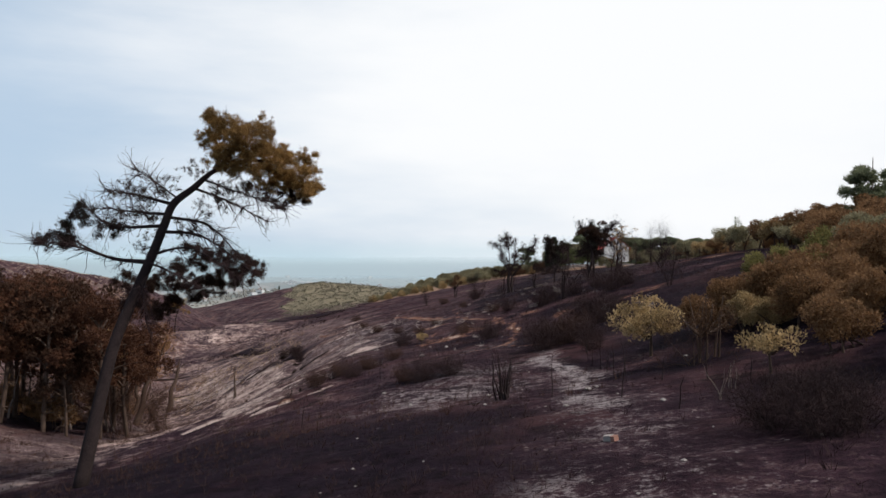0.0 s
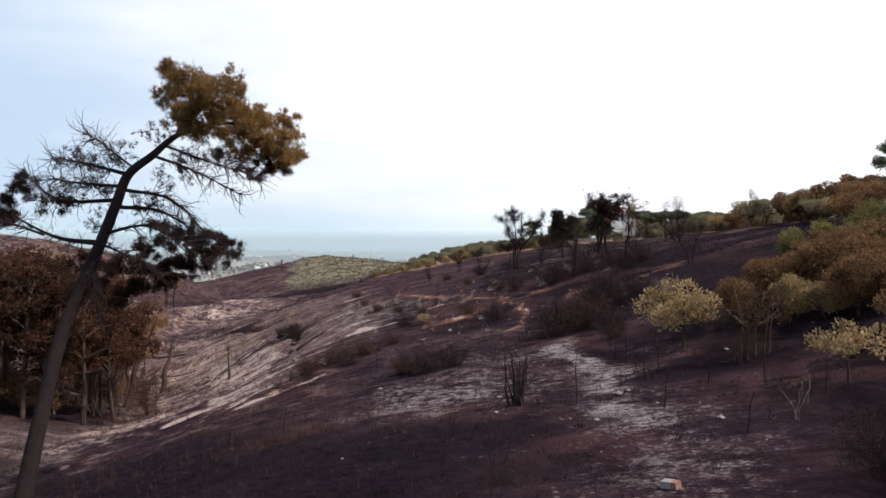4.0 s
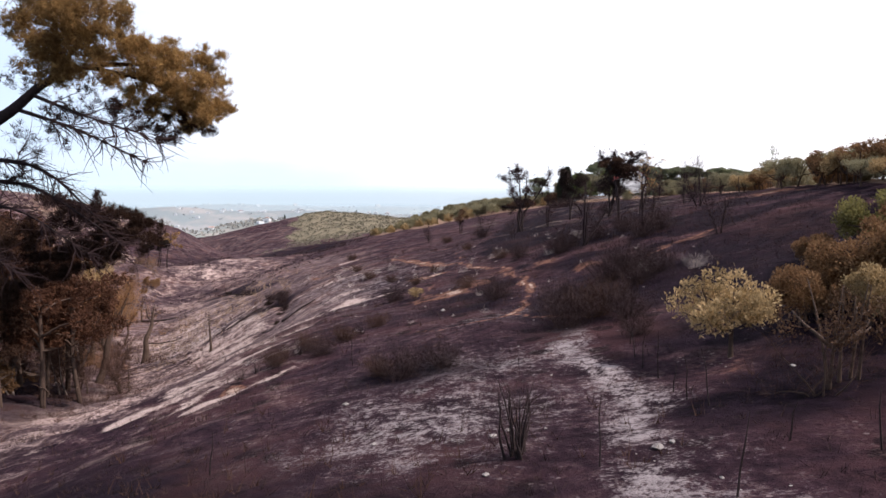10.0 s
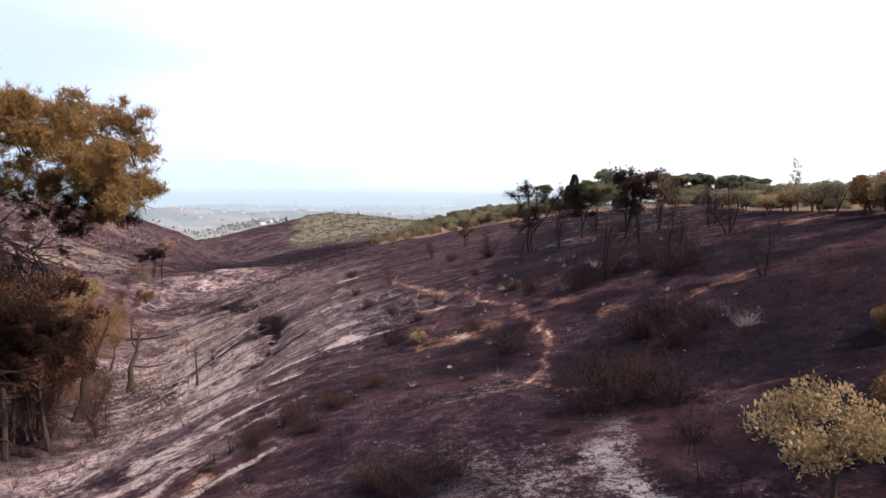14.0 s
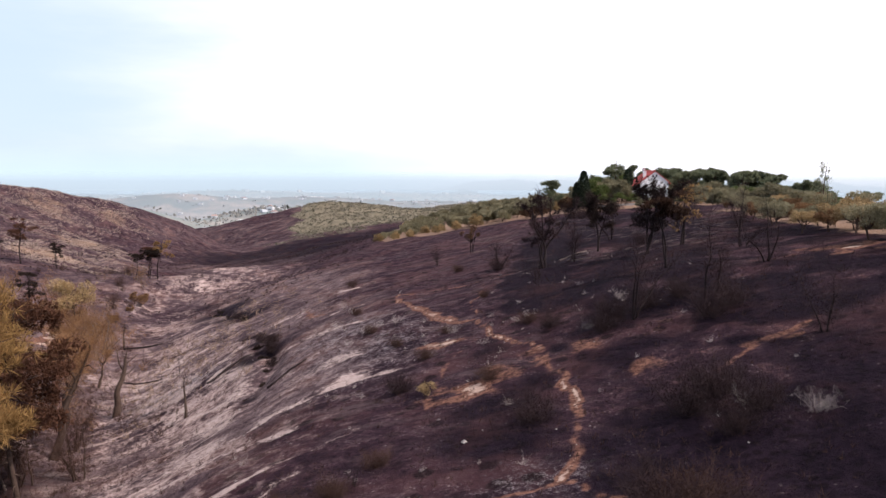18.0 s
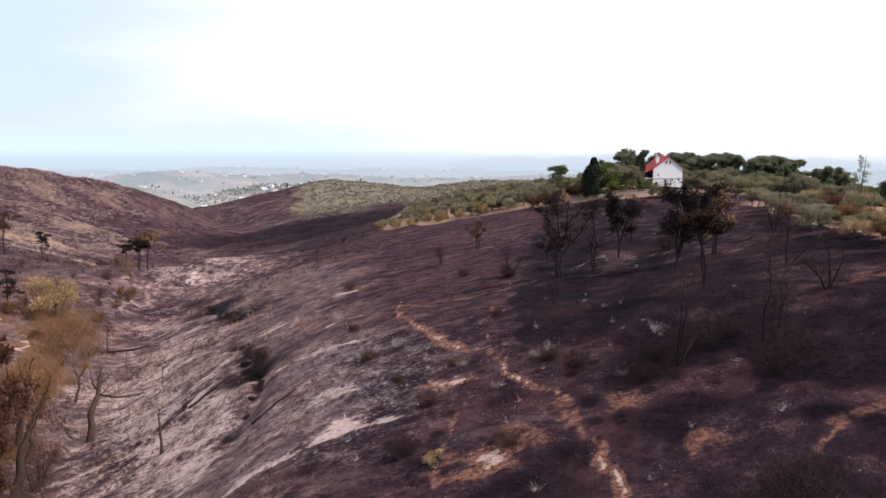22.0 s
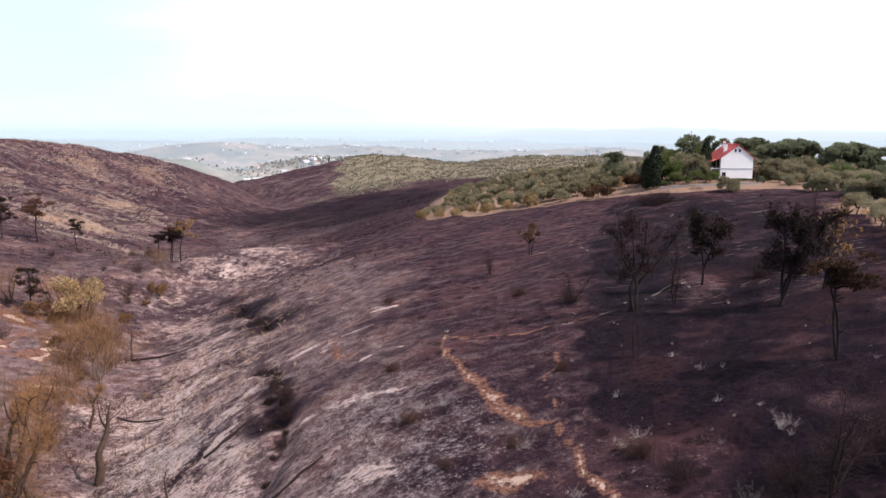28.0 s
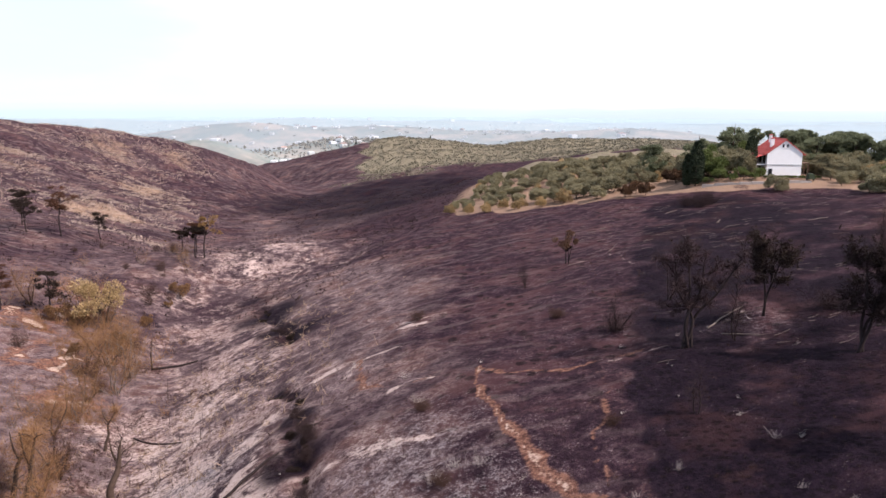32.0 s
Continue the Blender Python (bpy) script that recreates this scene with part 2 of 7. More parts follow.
    mott = math_node("ADD", math_node("MULTIPLY", n_mid, .5), math_node("MULTIPLY", n_fine, .5))

    def cells(scale, rnd=1.0):
        t = n.new("ShaderNodeTexVoronoi")
        t.inputs["Scale"].default_value, t.inputs["Randomness"].default_value = scale, rnd
        l.new(tc.outputs["Object"], t.inputs["Vector"])
        return t.outputs["Distance"], t.outputs["Color"]
    soot = blend(steps(mott, .31, .71), (.0098, .0060, .0092), (.057, .0298, .0395))
    soot = blend(math_node("MULTIPLY", steps(n_patch, .45, .66), .58), soot, (.084, .0395, .0400))
    # round footprints of burnt cushions, and flecks of ash
    foot, _ = cells(.52)
    soot = blend(math_node("MULTIPLY", math_node("MULTIPLY", steps(math_node("ADD", math_node("MULTIPLY", foot, -1.0), math_node("MULTIPLY", n_fine, .5)), -.12, .02), steps(n_patch, .40, .58)), .8), soot, (.008, .0055, .0065))
    fleck, tone = cells(4.2)
    bright = n.new("ShaderNodeSeparateColor"); l.new(tone, bright.inputs[0])
    flecks = math_node("MULTIPLY", math_node("LESS_THAN", fleck, .30), math_node("GREATER_THAN", bright.outputs[0], .80))
    soot = blend(math_node("MULTIPLY", math_node("MULTIPLY", flecks, steps(n_mid, .48, .60)), .5), soot, (.30, .24, .235))
    soot = blend(math_node("MULTIPLY", math_node("MULTIPLY", veins(1.7, .05), steps(n_mid, .46, .60)), .25), soot, (.19, .125, .115))
    # worn ground under thin ash
    worn = blend(steps(mott, .31, .70), (.030, .0185, .0205), (.200, .136, .137))
    worn = blend(math_node("MULTIPLY", steps(n_patch, .46, .62), .62), worn, blend(n_fine, (.055, .024, .019), (.165, .082, .066)))
    worn = blend(math_node("MULTIPLY", math_node("MULTIPLY", veins(1.1, .045), steps(n_mid, .42, .62)), .6), worn, (.40, .31, .28))
    col = blend(steps(math_node("ADD", weight("worn"), math_node("MULTIPLY", math_node("SUBTRACT", n_patch, .5), .9)), .25, .85), soot, worn)
    # thin ash in patches
    speckle = math_node("ADD", math_node("MULTIPLY", n_mid, .24), math_node("ADD", math_node("MULTIPLY", n_fine, .40), math_node("MULTIPLY", n_grit, .36)))
    ash_fac = math_node("MULTIPLY", steps(math_node("ADD", speckle, math_node("MULTIPLY", weight("ash"), .17)), .565, .665), math_node("MINIMUM", math_node("ADD", weight("ash"), .12), .82))
    col = blend(ash_fac, col, blend(n_fine, (.12, .096, .098), (.50, .440, .440)))
    # broad patches of settled ash on the flank
    settled = math_node("MULTIPLY", weight("pale"), steps(math_node("ADD", math_node("MULTIPLY", n_patch, .50), math_node("ADD", math_node("MULTIPLY", n_mid, .40), math_node("ADD", math_node("MULTIPLY", n_fine, .15), math_node("MULTIPLY", weight("pale"), .10)))), .555, .655))
    col = blend(math_node("MULTIPLY", settled, .9), col, blend(steps(n_fine, .38, .62), (.17, .108, .096), (.58, .440, .395)))
    # pale scraped streaks on the flank
    streak = math_node("MULTIPLY", weight("pale"), steps(math_node("ADD", math_node("ADD", math_node("ADD", math_node("MULTIPLY", n_slant, .42), math_node("MULTIPLY", n_mid, .58)), math_node("MULTIPLY", n_wisp, .10)), math_node("MULTIPLY", n_patch, .40)), .80, .89))
    col = blend(streak, col, blend(n_fine, (.32, .222, .195), (.72, .570, .50)))
    # shade of crevices painted as near-black slanted lines, colour only
    crevice_shade = grain(1.7, 2.5, .5, slant)
    col = blend(math_node("MULTIPLY", math_node("MULTIPLY", weight("pale"), steps(math_node("ADD", crevice_shade, math_node("MULTIPLY", n_mid, .4)), .755, .83)), .40), col, (.012, .0075, .008))
    # bare ash runnels
    run = steps(math_node("ADD", weight("streak"), math_node("MULTIPLY", math_node("SUBTRACT", math_node("ADD", math_node("MULTIPLY", n_wisp, .28), math_node("ADD", math_node("MULTIPLY", mott, .52), math_node("MULTIPLY", n_grit, .2))), .5), 3.0)), .42, .78)
    col = blend(math_node("MULTIPLY", run, .85), col, blend(n_fine, (.26, .182, .160), (.70, .560, .500)))
    lines = math_node("MULTIPLY", weight("ledge"), steps(math_node("ADD", n_cont, math_node("MULTIPLY", n_fine, .25)), .66, .80))
    col = blend(math_node("MULTIPLY", lines, .45), col, (.25, .185, .170))
    # trails and bare red soil
    soil_fac = steps(math_node("ADD", weight("soil"), math_node("MULTIPLY", math_node("SUBTRACT", mott, .5), .75)), .30, .56)
    col = blend(soil_fac, col, blend(steps(n_fine, .36, .62), (.075, .035, .027), (.215, .108, .076)))
    col = blend(math_node("MULTIPLY", steps(math_node("ADD", weight("soil"), math_node("MULTIPLY", math_node("SUBTRACT", n_fine, .5), .8)), .67, .91), .85), col, blend(n_grit, (.37, .255, .195), (.60, .46, .38)))
    # soot thick under burnt thickets; its weight also paints gully shade and far haze tone
    thick = blend(steps(mott, .34, .68), (.0052, .0034, .0062), (.0190, .0116, .0190))
    thick = blend(math_node("MULTIPLY", steps(n_patch, .50, .66), .6), thick, blend(n_fine, (.017, .0080, .0088), (.052, .024, .0245)))
    thick = blend(math_node("MULTIPLY", math_node("MULTIPLY", flecks, steps(n_mid, .54, .64)), .35), thick, (.20, .16, .155))
    cushion, _ = cells(1.5)
    thick = blend(math_node("MULTIPLY", steps(math_node("SUBTRACT", math_node("MULTIPLY", n_fine, .7), cushion), -.05, .10), .7), thick, (.0035, .0026, .0034))
    col = blend(math_node("MULTIPLY", steps(math_node("ADD", math_node("SUBTRACT", weight("soot"), math_node("MULTIPLY", weight("soil"), .75)), math_node("MULTIPLY", math_node("SUBTRACT", mott, .5), .9)), .16, .62), .92), col, thick)
    # unburnt dry grass and scrub
    dry_fac = steps(math_node("ADD", weight("dry"), math_node("MULTIPLY", math_node("SUBTRACT", mott, .5), 1.6)), .4, .75)
    col = blend(dry_fac, col, blend(n_fine, (.150, .090, .062), (.33, .225, .160)))
    green_fac = steps(math_node("ADD", weight("green"), math_node("MULTIPLY", math_node("SUBTRACT", n_mid, .5), .8)), .4, .6)
    col = blend(green_fac, col, blend(steps(n_fine, .35, .65), (.115, .098, .066), (.245, .208, .145)))
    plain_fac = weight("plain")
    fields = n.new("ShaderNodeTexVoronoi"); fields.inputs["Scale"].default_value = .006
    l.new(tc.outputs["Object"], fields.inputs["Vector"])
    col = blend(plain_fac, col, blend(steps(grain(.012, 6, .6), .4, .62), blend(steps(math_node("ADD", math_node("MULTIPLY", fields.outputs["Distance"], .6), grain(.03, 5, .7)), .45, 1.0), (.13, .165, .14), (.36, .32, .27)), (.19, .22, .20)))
    l.new(col, b.inputs["Base Color"])
    bump = n.new("ShaderNodeBump")
    bump.inputs["Strength"].default_value, bump.inputs["Distance"].default_value = 1.0, .17
    l.new(math_node("ADD", n_fine, math_node("MULTIPLY", n_grit, .45)), bump.inputs["Height"])
    l.new(bump.outputs[0], b.inputs["Normal"])
    return m


EARTH = earth()
# ---- lie of the land: break lines that run along the valley, each with stations (y, x, z) ----
LEFT_FOOT = [(-80, -54, -3), (0, -52, -4.5), (40, -48, -6.5), (70, -50, -10.5), (100, -54, -16), (125, -62, -18.5), (160, -76, -20), (218, -86, -18.2), (300, -128, -29), (440, -172, -40), (560, -192, -42), (600, -200, -46), (660, -212, -54), (760, -268, -64), (870, -430, -68), (1000, -440, -78)]
LEFT_SLOPE = [(-80, -110, 2), (60, -105, 0), (125, -110, -9), (218, -140, -10), (320, -185, -17), (465, -225, -30), (560, -222, -22), (600, -216, -28), (660, -222, -42), (760, -300, -62), (1000, -470, -78)]
LEFT_CREST = [(-80, -240, 20), (100, -260, 20), (300, -330, 19), (435, -302, 13), (502, -278, 5), (560, -258, -5), (600, -240, -17), (660, -240, -30), (760, -340, -58), (1000, -520, -80)]
FLOOR = [(-80, -36, -2), (0, -34, -4.8), (30, -33, -7.6), (50, -32, -10.6), (66, -32, -13.8), (93, -36, -18.9), (125, -45, -22), (160, -59, -24.2), (190, -72, -26.2), (218, -74, -26), (250, -90, -28), (300, -107, -33), (440, -147, -43), (600, -182, -54), (760, -235, -64), (870, -400, -66), (1000, -400, -78)]
BANK = [(-80, -24, -.5), (0, -23, -3.6), (33, -19, -6.8), (66, -24.5, -12.2), (94, -23, -13.4), (120, -28, -12.2), (158, -40, -16.5), (200, -48, -17.5), (250, -55, -19), (300, -62, -22), (400, -92, -33), (520, -112, -44), (700, -160, -45), (870, -300, -52), (1000, -300, -72)]
SHOULDER = [(-80, -9, 1), (0, -12, -2.2), (33, -12, -4.9), (53, -11.5, -5.9), (79, -11, -6.7), (112, -14.5, -6.9), (158, -24, -10), (205, -26, -10.6), (250, -20, -9), (300, -14, -7.6), (400, -28, -16), (520, -60, -38), (700, -98, -35), (870, -168, -20.5), (1000, -150, -55)]
SPUR = [(-80, 3, 2), (0, 3, .7), (18, 3.8, -.2), (33, 4, -2.3), (46, 1, -3.3), (64, 2, -3.9), (82, 3, -3.4), (99, 1.8, -3.3), (124, -4, -4.7), (171, 4, -4), (221, 14, -2.3), (300, 15, -2.4), (400, 22, -3.2), (520, 0, -26), (700, -20, -28), (870, -60, -22.5), (1000, -40, -48)]
RISE = [(-80, 15, 3), (0, 14, 1.6), (20, 13.5, .2), (41, 11.6, -1.6), (60, 12.5, -1.8), (77, 12.6, -1.2), (95, 20.5, 1.6), (118, 20, .8), (171, 24, .4), (222, 34, 1.2), (300, 46, .2), (400, 52, -2), (520, 60, -12), (700, 60, -20), (870, 40, -22), (1000, 60, -44)]
TERRACE = [(-80, 40, 8), (0, 38, 6.6), (40, 35, 5.6), (90, 34, 4.9), (120, 39, 4.3), (170, 45, 3.2), (220, 52, 2.2), (260, 60, 2.3), (300, 70, 2), (400, 80, -2), (520, 110, -10), (700, 130, -18), (870, 150, -22), (1000, 160, -40)]
CREST = [(-80, 62, 10), (0, 62, 9.5), (60, 60, 8.4), (100, 60, 7.4), (150, 64, 6), (200, 70, 4.6), (240, 80, 4), (300, 100, 2), (400, 125, -4), (520, 170, -14), (700, 220, -24), (870, 260, -30), (1000, 260, -44)]
BREAKS = [LEFT_CREST, LEFT_SLOPE, LEFT_FOOT, FLOOR, BANK, SHOULDER, SPUR, RISE, TERRACE, CREST]


def lattice(i, j, seed):
    """A repeatable random number from 0 to 1 for each cell."""
    n = (i * 374761393 + j * 668265263 + seed * 974634101) & 0x7FFFFFFF
    n = ((n ^ (n >> 13)) * 1274126177) & 0x7FFFFFFF
    return ((n ^ (n >> 16)) & 0xFFFFF) / 0xFFFFF


def value_noise(x, y, size, seed=0):
    u, v = np.asarray(x, float) / size, np.asarray(y, float) / size
    i, j = np.floor(u).astype(np.int64), np.floor(v).astype(np.int64)
    a, b = u - i, v - j
    a, b = a * a * (3 - 2 * a), b * b * (3 - 2 * b)
    low = lattice(i, j, seed) * (1 - a) + lattice(i + 1, j, seed) * a
    high = lattice(i, j + 1, seed) * (1 - a) + lattice(i + 1, j + 1, seed) * a
    return (low * (1 - b) + high * b) * 2 - 1


def fractal(x, y, size, octaves=4, seed=0):
    total, amount = 0.0, 1.0
    for k in range(octaves):
        total = total + amount * value_noise(x, y, size / 2 ** k, seed + k)
        amount *= .5
    return total


CELL = 2.0
GX, GY = np.arange(-760, 561, CELL), np.arange(-80, 1001, CELL)


def blurred(a, cells):
    k = np.exp(-.5 * (np.arange(-3 * cells, 3 * cells + 1) / cells) ** 2)
    k /= k.sum()
    for axis in (0, 1):
        pad = [(0, 0), (0, 0)]
        pad[axis] = (len(k) // 2, len(k) // 2)
        b = np.pad(a, pad, mode="edge")
        a = sum(w * np.take(b, range(n, n + a.shape[axis]), axis) for n, w in enumerate(k))
    return a


def rough_land():
    a = np.zeros((len(GY), len(GX)))
    at = [[np.interp(GY, [s[0] for s in line], [s[n] for s in line]) for n in (1, 2)] for line in BREAKS]
    for r in range(len(GY)):
        xs = [b[0][r] for b in at]
        zs = [b[1][r] for b in at]
        xs = [xs[0] - 260] + xs + [xs[-1] + 70, xs[-1] + 240]
        zs = [zs[0] - 45] + zs + [zs[-1] - 17, zs[-1] - 48]
        a[r] = np.interp(GX, xs, zs)
    return a


LAND = rough_land()
near = np.clip((260 - GY) / 120, 0, 1)[:, None]
LAND = near * blurred(LAND, 2) + (1 - near) * blurred(LAND, 7)


PLAIN_HILLS = [(-315, 1330, 42, 170, 130), (-490, 1060, 62, 110, 130), (-760, 1900, 44, 260, 160), (-380, 2150, 30, 300, 200), (-900, 2800, 40, 500, 260), (-100, 2700, 30, 420, 260), (250, 2000, 40, 300, 220)]


def land(x, y):
    """Height of the smooth land."""
    x, y = np.asarray(x, float), np.asarray(y, float)
    u = np.clip((x - GX[0]) / CELL, 0, len(GX) - 1.001)
    v = np.clip((y - GY[0]) / CELL, 0, len(GY) - 1.001)
    i, j = u.astype(int), v.astype(int)
    a, b = u - i, v - j
    z = (LAND[j, i] * (1 - a) + LAND[j, i + 1] * a) * (1 - b) + (LAND[j + 1, i] * (1 - a) + LAND[j + 1, i + 1] * a) * b
    z = z + 4.2 * np.exp(-((x + 83) / 15) ** 2 - ((y - 227) / 17) ** 2)
    # the spur's nose before the side valley, and the saddle of the hill behind
    z = z + 5.2 * np.exp(-((x + 66) / 14) ** 2 - ((y - 240) / 16) ** 2) - 3.5 * np.exp(-((x + 52) / 26) ** 2 - ((y - 292) / 26) ** 2)
    z = z - 7.0 * np.exp(-((x + 46) / 40) ** 2 - ((y - 865) / 70) ** 2)
    # beyond the hills: the coastal plain, and the bay
    out = np.clip(np.maximum(np.maximum((y - 900) / 250, (-620 - x) / 200), np.maximum((x - 420) / 200, (-40 - y) / 400)), 0, 1)
    out = out * out * (3 - 2 * out)
    plain = -94 + 5 * value_noise(x, y, 420, 5) + 16 * np.clip(value_noise(x, y, 760, 8), 0, 1) * np.clip((3900 - y) / 900, 0, 1)
    for cx, cy, high, wide, deep in PLAIN_HILLS:
        plain = plain + high * np.exp(-((x - cx) / wide) ** 2 - ((y - cy) / deep) ** 2)
    plain = np.where(y < 0, -10, plain)
    return z * (1 - out) + plain * out


def weight_of_ditch(x, y):
    """The eroded gully on the flank of the spur, and the stream's ditch on the valley floor."""
    bend = 1.3 * value_noise(x, y, 5, 63) + .6 * value_noise(x, y, 2, 64)
    d1 = np.abs(x + bend - np.interp(y, [90, 97, 104, 109, 118, 131, 141, 152], [-20.4, -20.6, -20.9, -21.0, -24.5, -29.3, -36, -41]))
    w1 = np.exp(-(d1 / 1.25) ** 2) * np.clip((y - 94) / 10, 0, 1) * np.clip((146 - y) / 8, 0, 1) * np.clip(.75 + .6 * value_noise(x, y, 9, 65), 0, 1.2)
    d3 = np.abs(x + bend - np.interp(y, [156, 163, 168, 186, 196], [-37, -40, -42.5, -53, -58]))
    w1 = np.maximum(w1, .8 * np.exp(-(d3 / 1.5) ** 2) * np.clip((y - 158) / 5, 0, 1) * np.clip((200 - y) / 8, 0, 1))
    line = np.interp(y, [60, 93, 125, 160, 190, 250], [-33, -37.5, -50, -66, -73, -92])
    w2 = np.exp(-((x - line - 1.2 * np.sin(y * .23)) / 1.3) ** 2) * np.clip((y - 50) / 10, 0, 1) * np.clip((240 - y) / 20, 0, 1)
    return w1, w2


def ground_height(x, y):
    """Height of the ground with its hummocks, terraces and gullies."""
    x, y = np.asarray(x, float), np.asarray(y, float)
    z = land(x, y)
    w1, w2 = weight_of_ditch(x, y)
    far = np.clip((y - 150) / 300, 0, 1)
    flank = np.exp(-((x + 24) / 17) ** 2) * np.clip((y - 35) / 20, 0, 1) * np.clip((260 - y) / 80, 0, 1)
    # ledges that climb slantwise along the valley flank
    across = x * .47 - y * .88 + 2.2 * value_noise(x, y, 14, 31)
    ledge = np.abs((across / 4.2) % 1 - .5) * 2
    z = z + flank * (.55 * ledge - .2) * (.5 + .5 * value_noise(x, y, 19, 33))
    # rills that run down the flank
    fall = x * .30 - y * .95 + 3.0 * value_noise(x, y, 17, 35) + .8 * value_noise(x, y, 5, 36)
    rill = 1 - np.abs(value_noise(fall * 1.0, (x + .3 * y) * .16, 1.6, 37))
    z = z + flank * .34 * (rill - .6) * np.clip(.5 + value_noise(x, y, 23, 38), 0, 1)
    z = z - 1.7 * w1 * (.7 + .3 * value_noise(x, y, 3, 9)) - .5 * w2 * (1 + value_noise(x, y, 9, 77))
    z = z + (.35 + 1.2 * far) * fractal(x, y, 16 + 0 * x, 2, 11) + .12 * fractal(x, y, 3.1, 3, 17)
    yard = np.exp(-(((x - 52) / 16) ** 4 + ((y - 238) / 14) ** 4))
    return z * (1 - yard) + 3.1 * yard

# ---- building blocks ----
def mesh_of(name, verts, faces, mat, smooth=False):
    me = bpy.data.meshes.new(name)
    me.from_pydata(np.asarray(verts).tolist() if not isinstance(verts, list) else verts, [], faces if isinstance(faces, list) else np.asarray(faces).tolist())
    me.materials.append(mat)
    if smooth:
        me.polygons.foreach_set("use_smooth", [True] * len(me.polygons))
    me.update()
    return me


def part(name, shape, mat, parent=None, label="", smooth=False):
    """One mesh object from (verts, faces), under a thing or a part."""
    data = shape if isinstance(shape, bpy.types.Mesh) else mesh_of(name, shape[0], shape[1], mat, smooth)
    ob = new(name, data)
    if parent is not None:
        ob.parent = parent
    return tagged(ob, label)


def thing(name, x, y, z, label, category, group="", turn=0, kind=""):
    ob = new(name)
    ob.empty_display_size = .3
    ob.matrix_world = pose(x, y, z, 0, 0, turn)
    return tagged(ob, label, category, group, kind)


def joined(shapes):
    vs, fs, n = [], [], 0
    for v, f in shapes:
        v = np.asarray(v, float)
        vs.append(v)
        fs.extend([[i + n for i in q] for q in f])
        n += len(v)
    return np.concatenate(vs), fs


def box(cx, cy, cz, sx, sy, sz, slope=0.0):
    """A box on its base centre, its top drawn in by slope."""
    a, b = sx / 2, sy / 2
    c, d = a * (1 - slope), b * (1 - slope)
    v = [(-a, -b, 0), (a, -b, 0), (a, b, 0), (-a, b, 0), (-c, -d, sz), (c, -d, sz), (c, d, sz), (-c, d, sz)]
    f = [(3, 2, 1, 0), (4, 5, 6, 7), (0, 1, 5, 4), (1, 2, 6, 5), (2, 3, 7, 6), (3, 0, 4, 7)]
    return np.array(v) + (cx, cy, cz), [list(q) for q in f]


def tube(path, radii, sides=6):
    """A round limb along points, closed at its tip."""
    p = np.asarray(path, float)
    r = np.interp(np.linspace(0, 1, len(p)), np.linspace(0, 1, len(radii)), radii)
    d = np.gradient(p, axis=0)
    d /= np.linalg.norm(d, axis=1)[:, None] + 1e-9
    side = np.cross(d, (.31, .95, .07))
    side /= np.linalg.norm(side, axis=1)[:, None] + 1e-9
    up = np.cross(d, side)
    a = np.linspace(0, 2 * np.pi, sides, endpoint=False)
    v = (p[:, None] + r[:, None, None] * (np.cos(a)[None, :, None] * side[:, None] + np.sin(a)[None, :, None] * up[:, None])).reshape(-1, 3)
    f = [[k * sides + i, k * sides + (i + 1) % sides, (k + 1) * sides + (i + 1) % sides, (k + 1) * sides + i] for k in range(len(p) - 1) for i in range(sides)]
    f.append(list(range(sides))[::-1])
    f.append([(len(p) - 1) * sides + i for i in range(sides)])
    return v, f


def curve(points, n=10):
    """A smooth line through a few points."""
    p = np.asarray(points, float)
    q = np.concatenate([[2 * p[0] - p[1]], p, [2 * p[-1] - p[-2]]])
    res = []
    for i in range(1, len(q) - 2):
        for t in np.linspace(0, 1, n, endpoint=False):
            a, b, c, d = q[i - 1:i + 3]
            res.append(.5 * (2 * b + (c - a) * t + (2 * a - 5 * b + 4 * c - d) * t * t + (3 * b - a - 3 * c + d) * t ** 3))
    res.append(p[-1])
    return np.array(res)


def units(rng, n):
    d = rng.normal(size=(n, 3))
    return d / np.linalg.norm(d, axis=1)[:, None]


def leaves(rng, centres, length, width, aim=None, spread=1.0):
    """A small four-sided blade at each place."""
    c = np.asarray(centres, float)
    n = len(c)
    d = units(rng, n) * spread
    if aim is not None:
        d = d + aim
    d /= np.linalg.norm(d, axis=1)[:, None] + 1e-9
    w = np.cross(d, units(rng, n))
    w /= np.linalg.norm(w, axis=1)[:, None] + 1e-9
    L = length * rng.uniform(.6, 1.3, (n, 1))
    W = width * rng.uniform(.6, 1.3, (n, 1))
    v = np.stack([c, c + d * L * .5 + w * W, c + d * L, c + d * L * .5 - w * W], 1).reshape(-1, 3)
    return v, (np.arange(n)[:, None] * 4 + np.arange(4)).tolist()


def clump(rng, centre, radii, n, hollow=.45):
    """Places within a lump, more of them near its skin."""
    d = units(rng, n)
    r = (hollow + (1 - hollow) * rng.uniform(0, 1, (n, 1)) ** .7) * (1 + .22 * np.minimum(rng.exponential(1.0, (n, 1)), 1.2) * (rng.uniform(size=(n, 1)) < .3))
    return np.asarray(centre) + d * r * np.asarray(radii)


def rag(rng, start, aim, length, bends=5, wild=.25, sag=0.0):
    """An uneven twig line from a start along an aim."""
    p = [np.asarray(start, float)]
    d = np.asarray(aim, float) / np.linalg.norm(aim)
    for _ in range(bends):
        d = d + rng.normal(size=3) * wild - np.array((0, 0, sag))
        d /= np.linalg.norm(d)
        p.append(p[-1] + d * length / bends)
    return np.array(p)


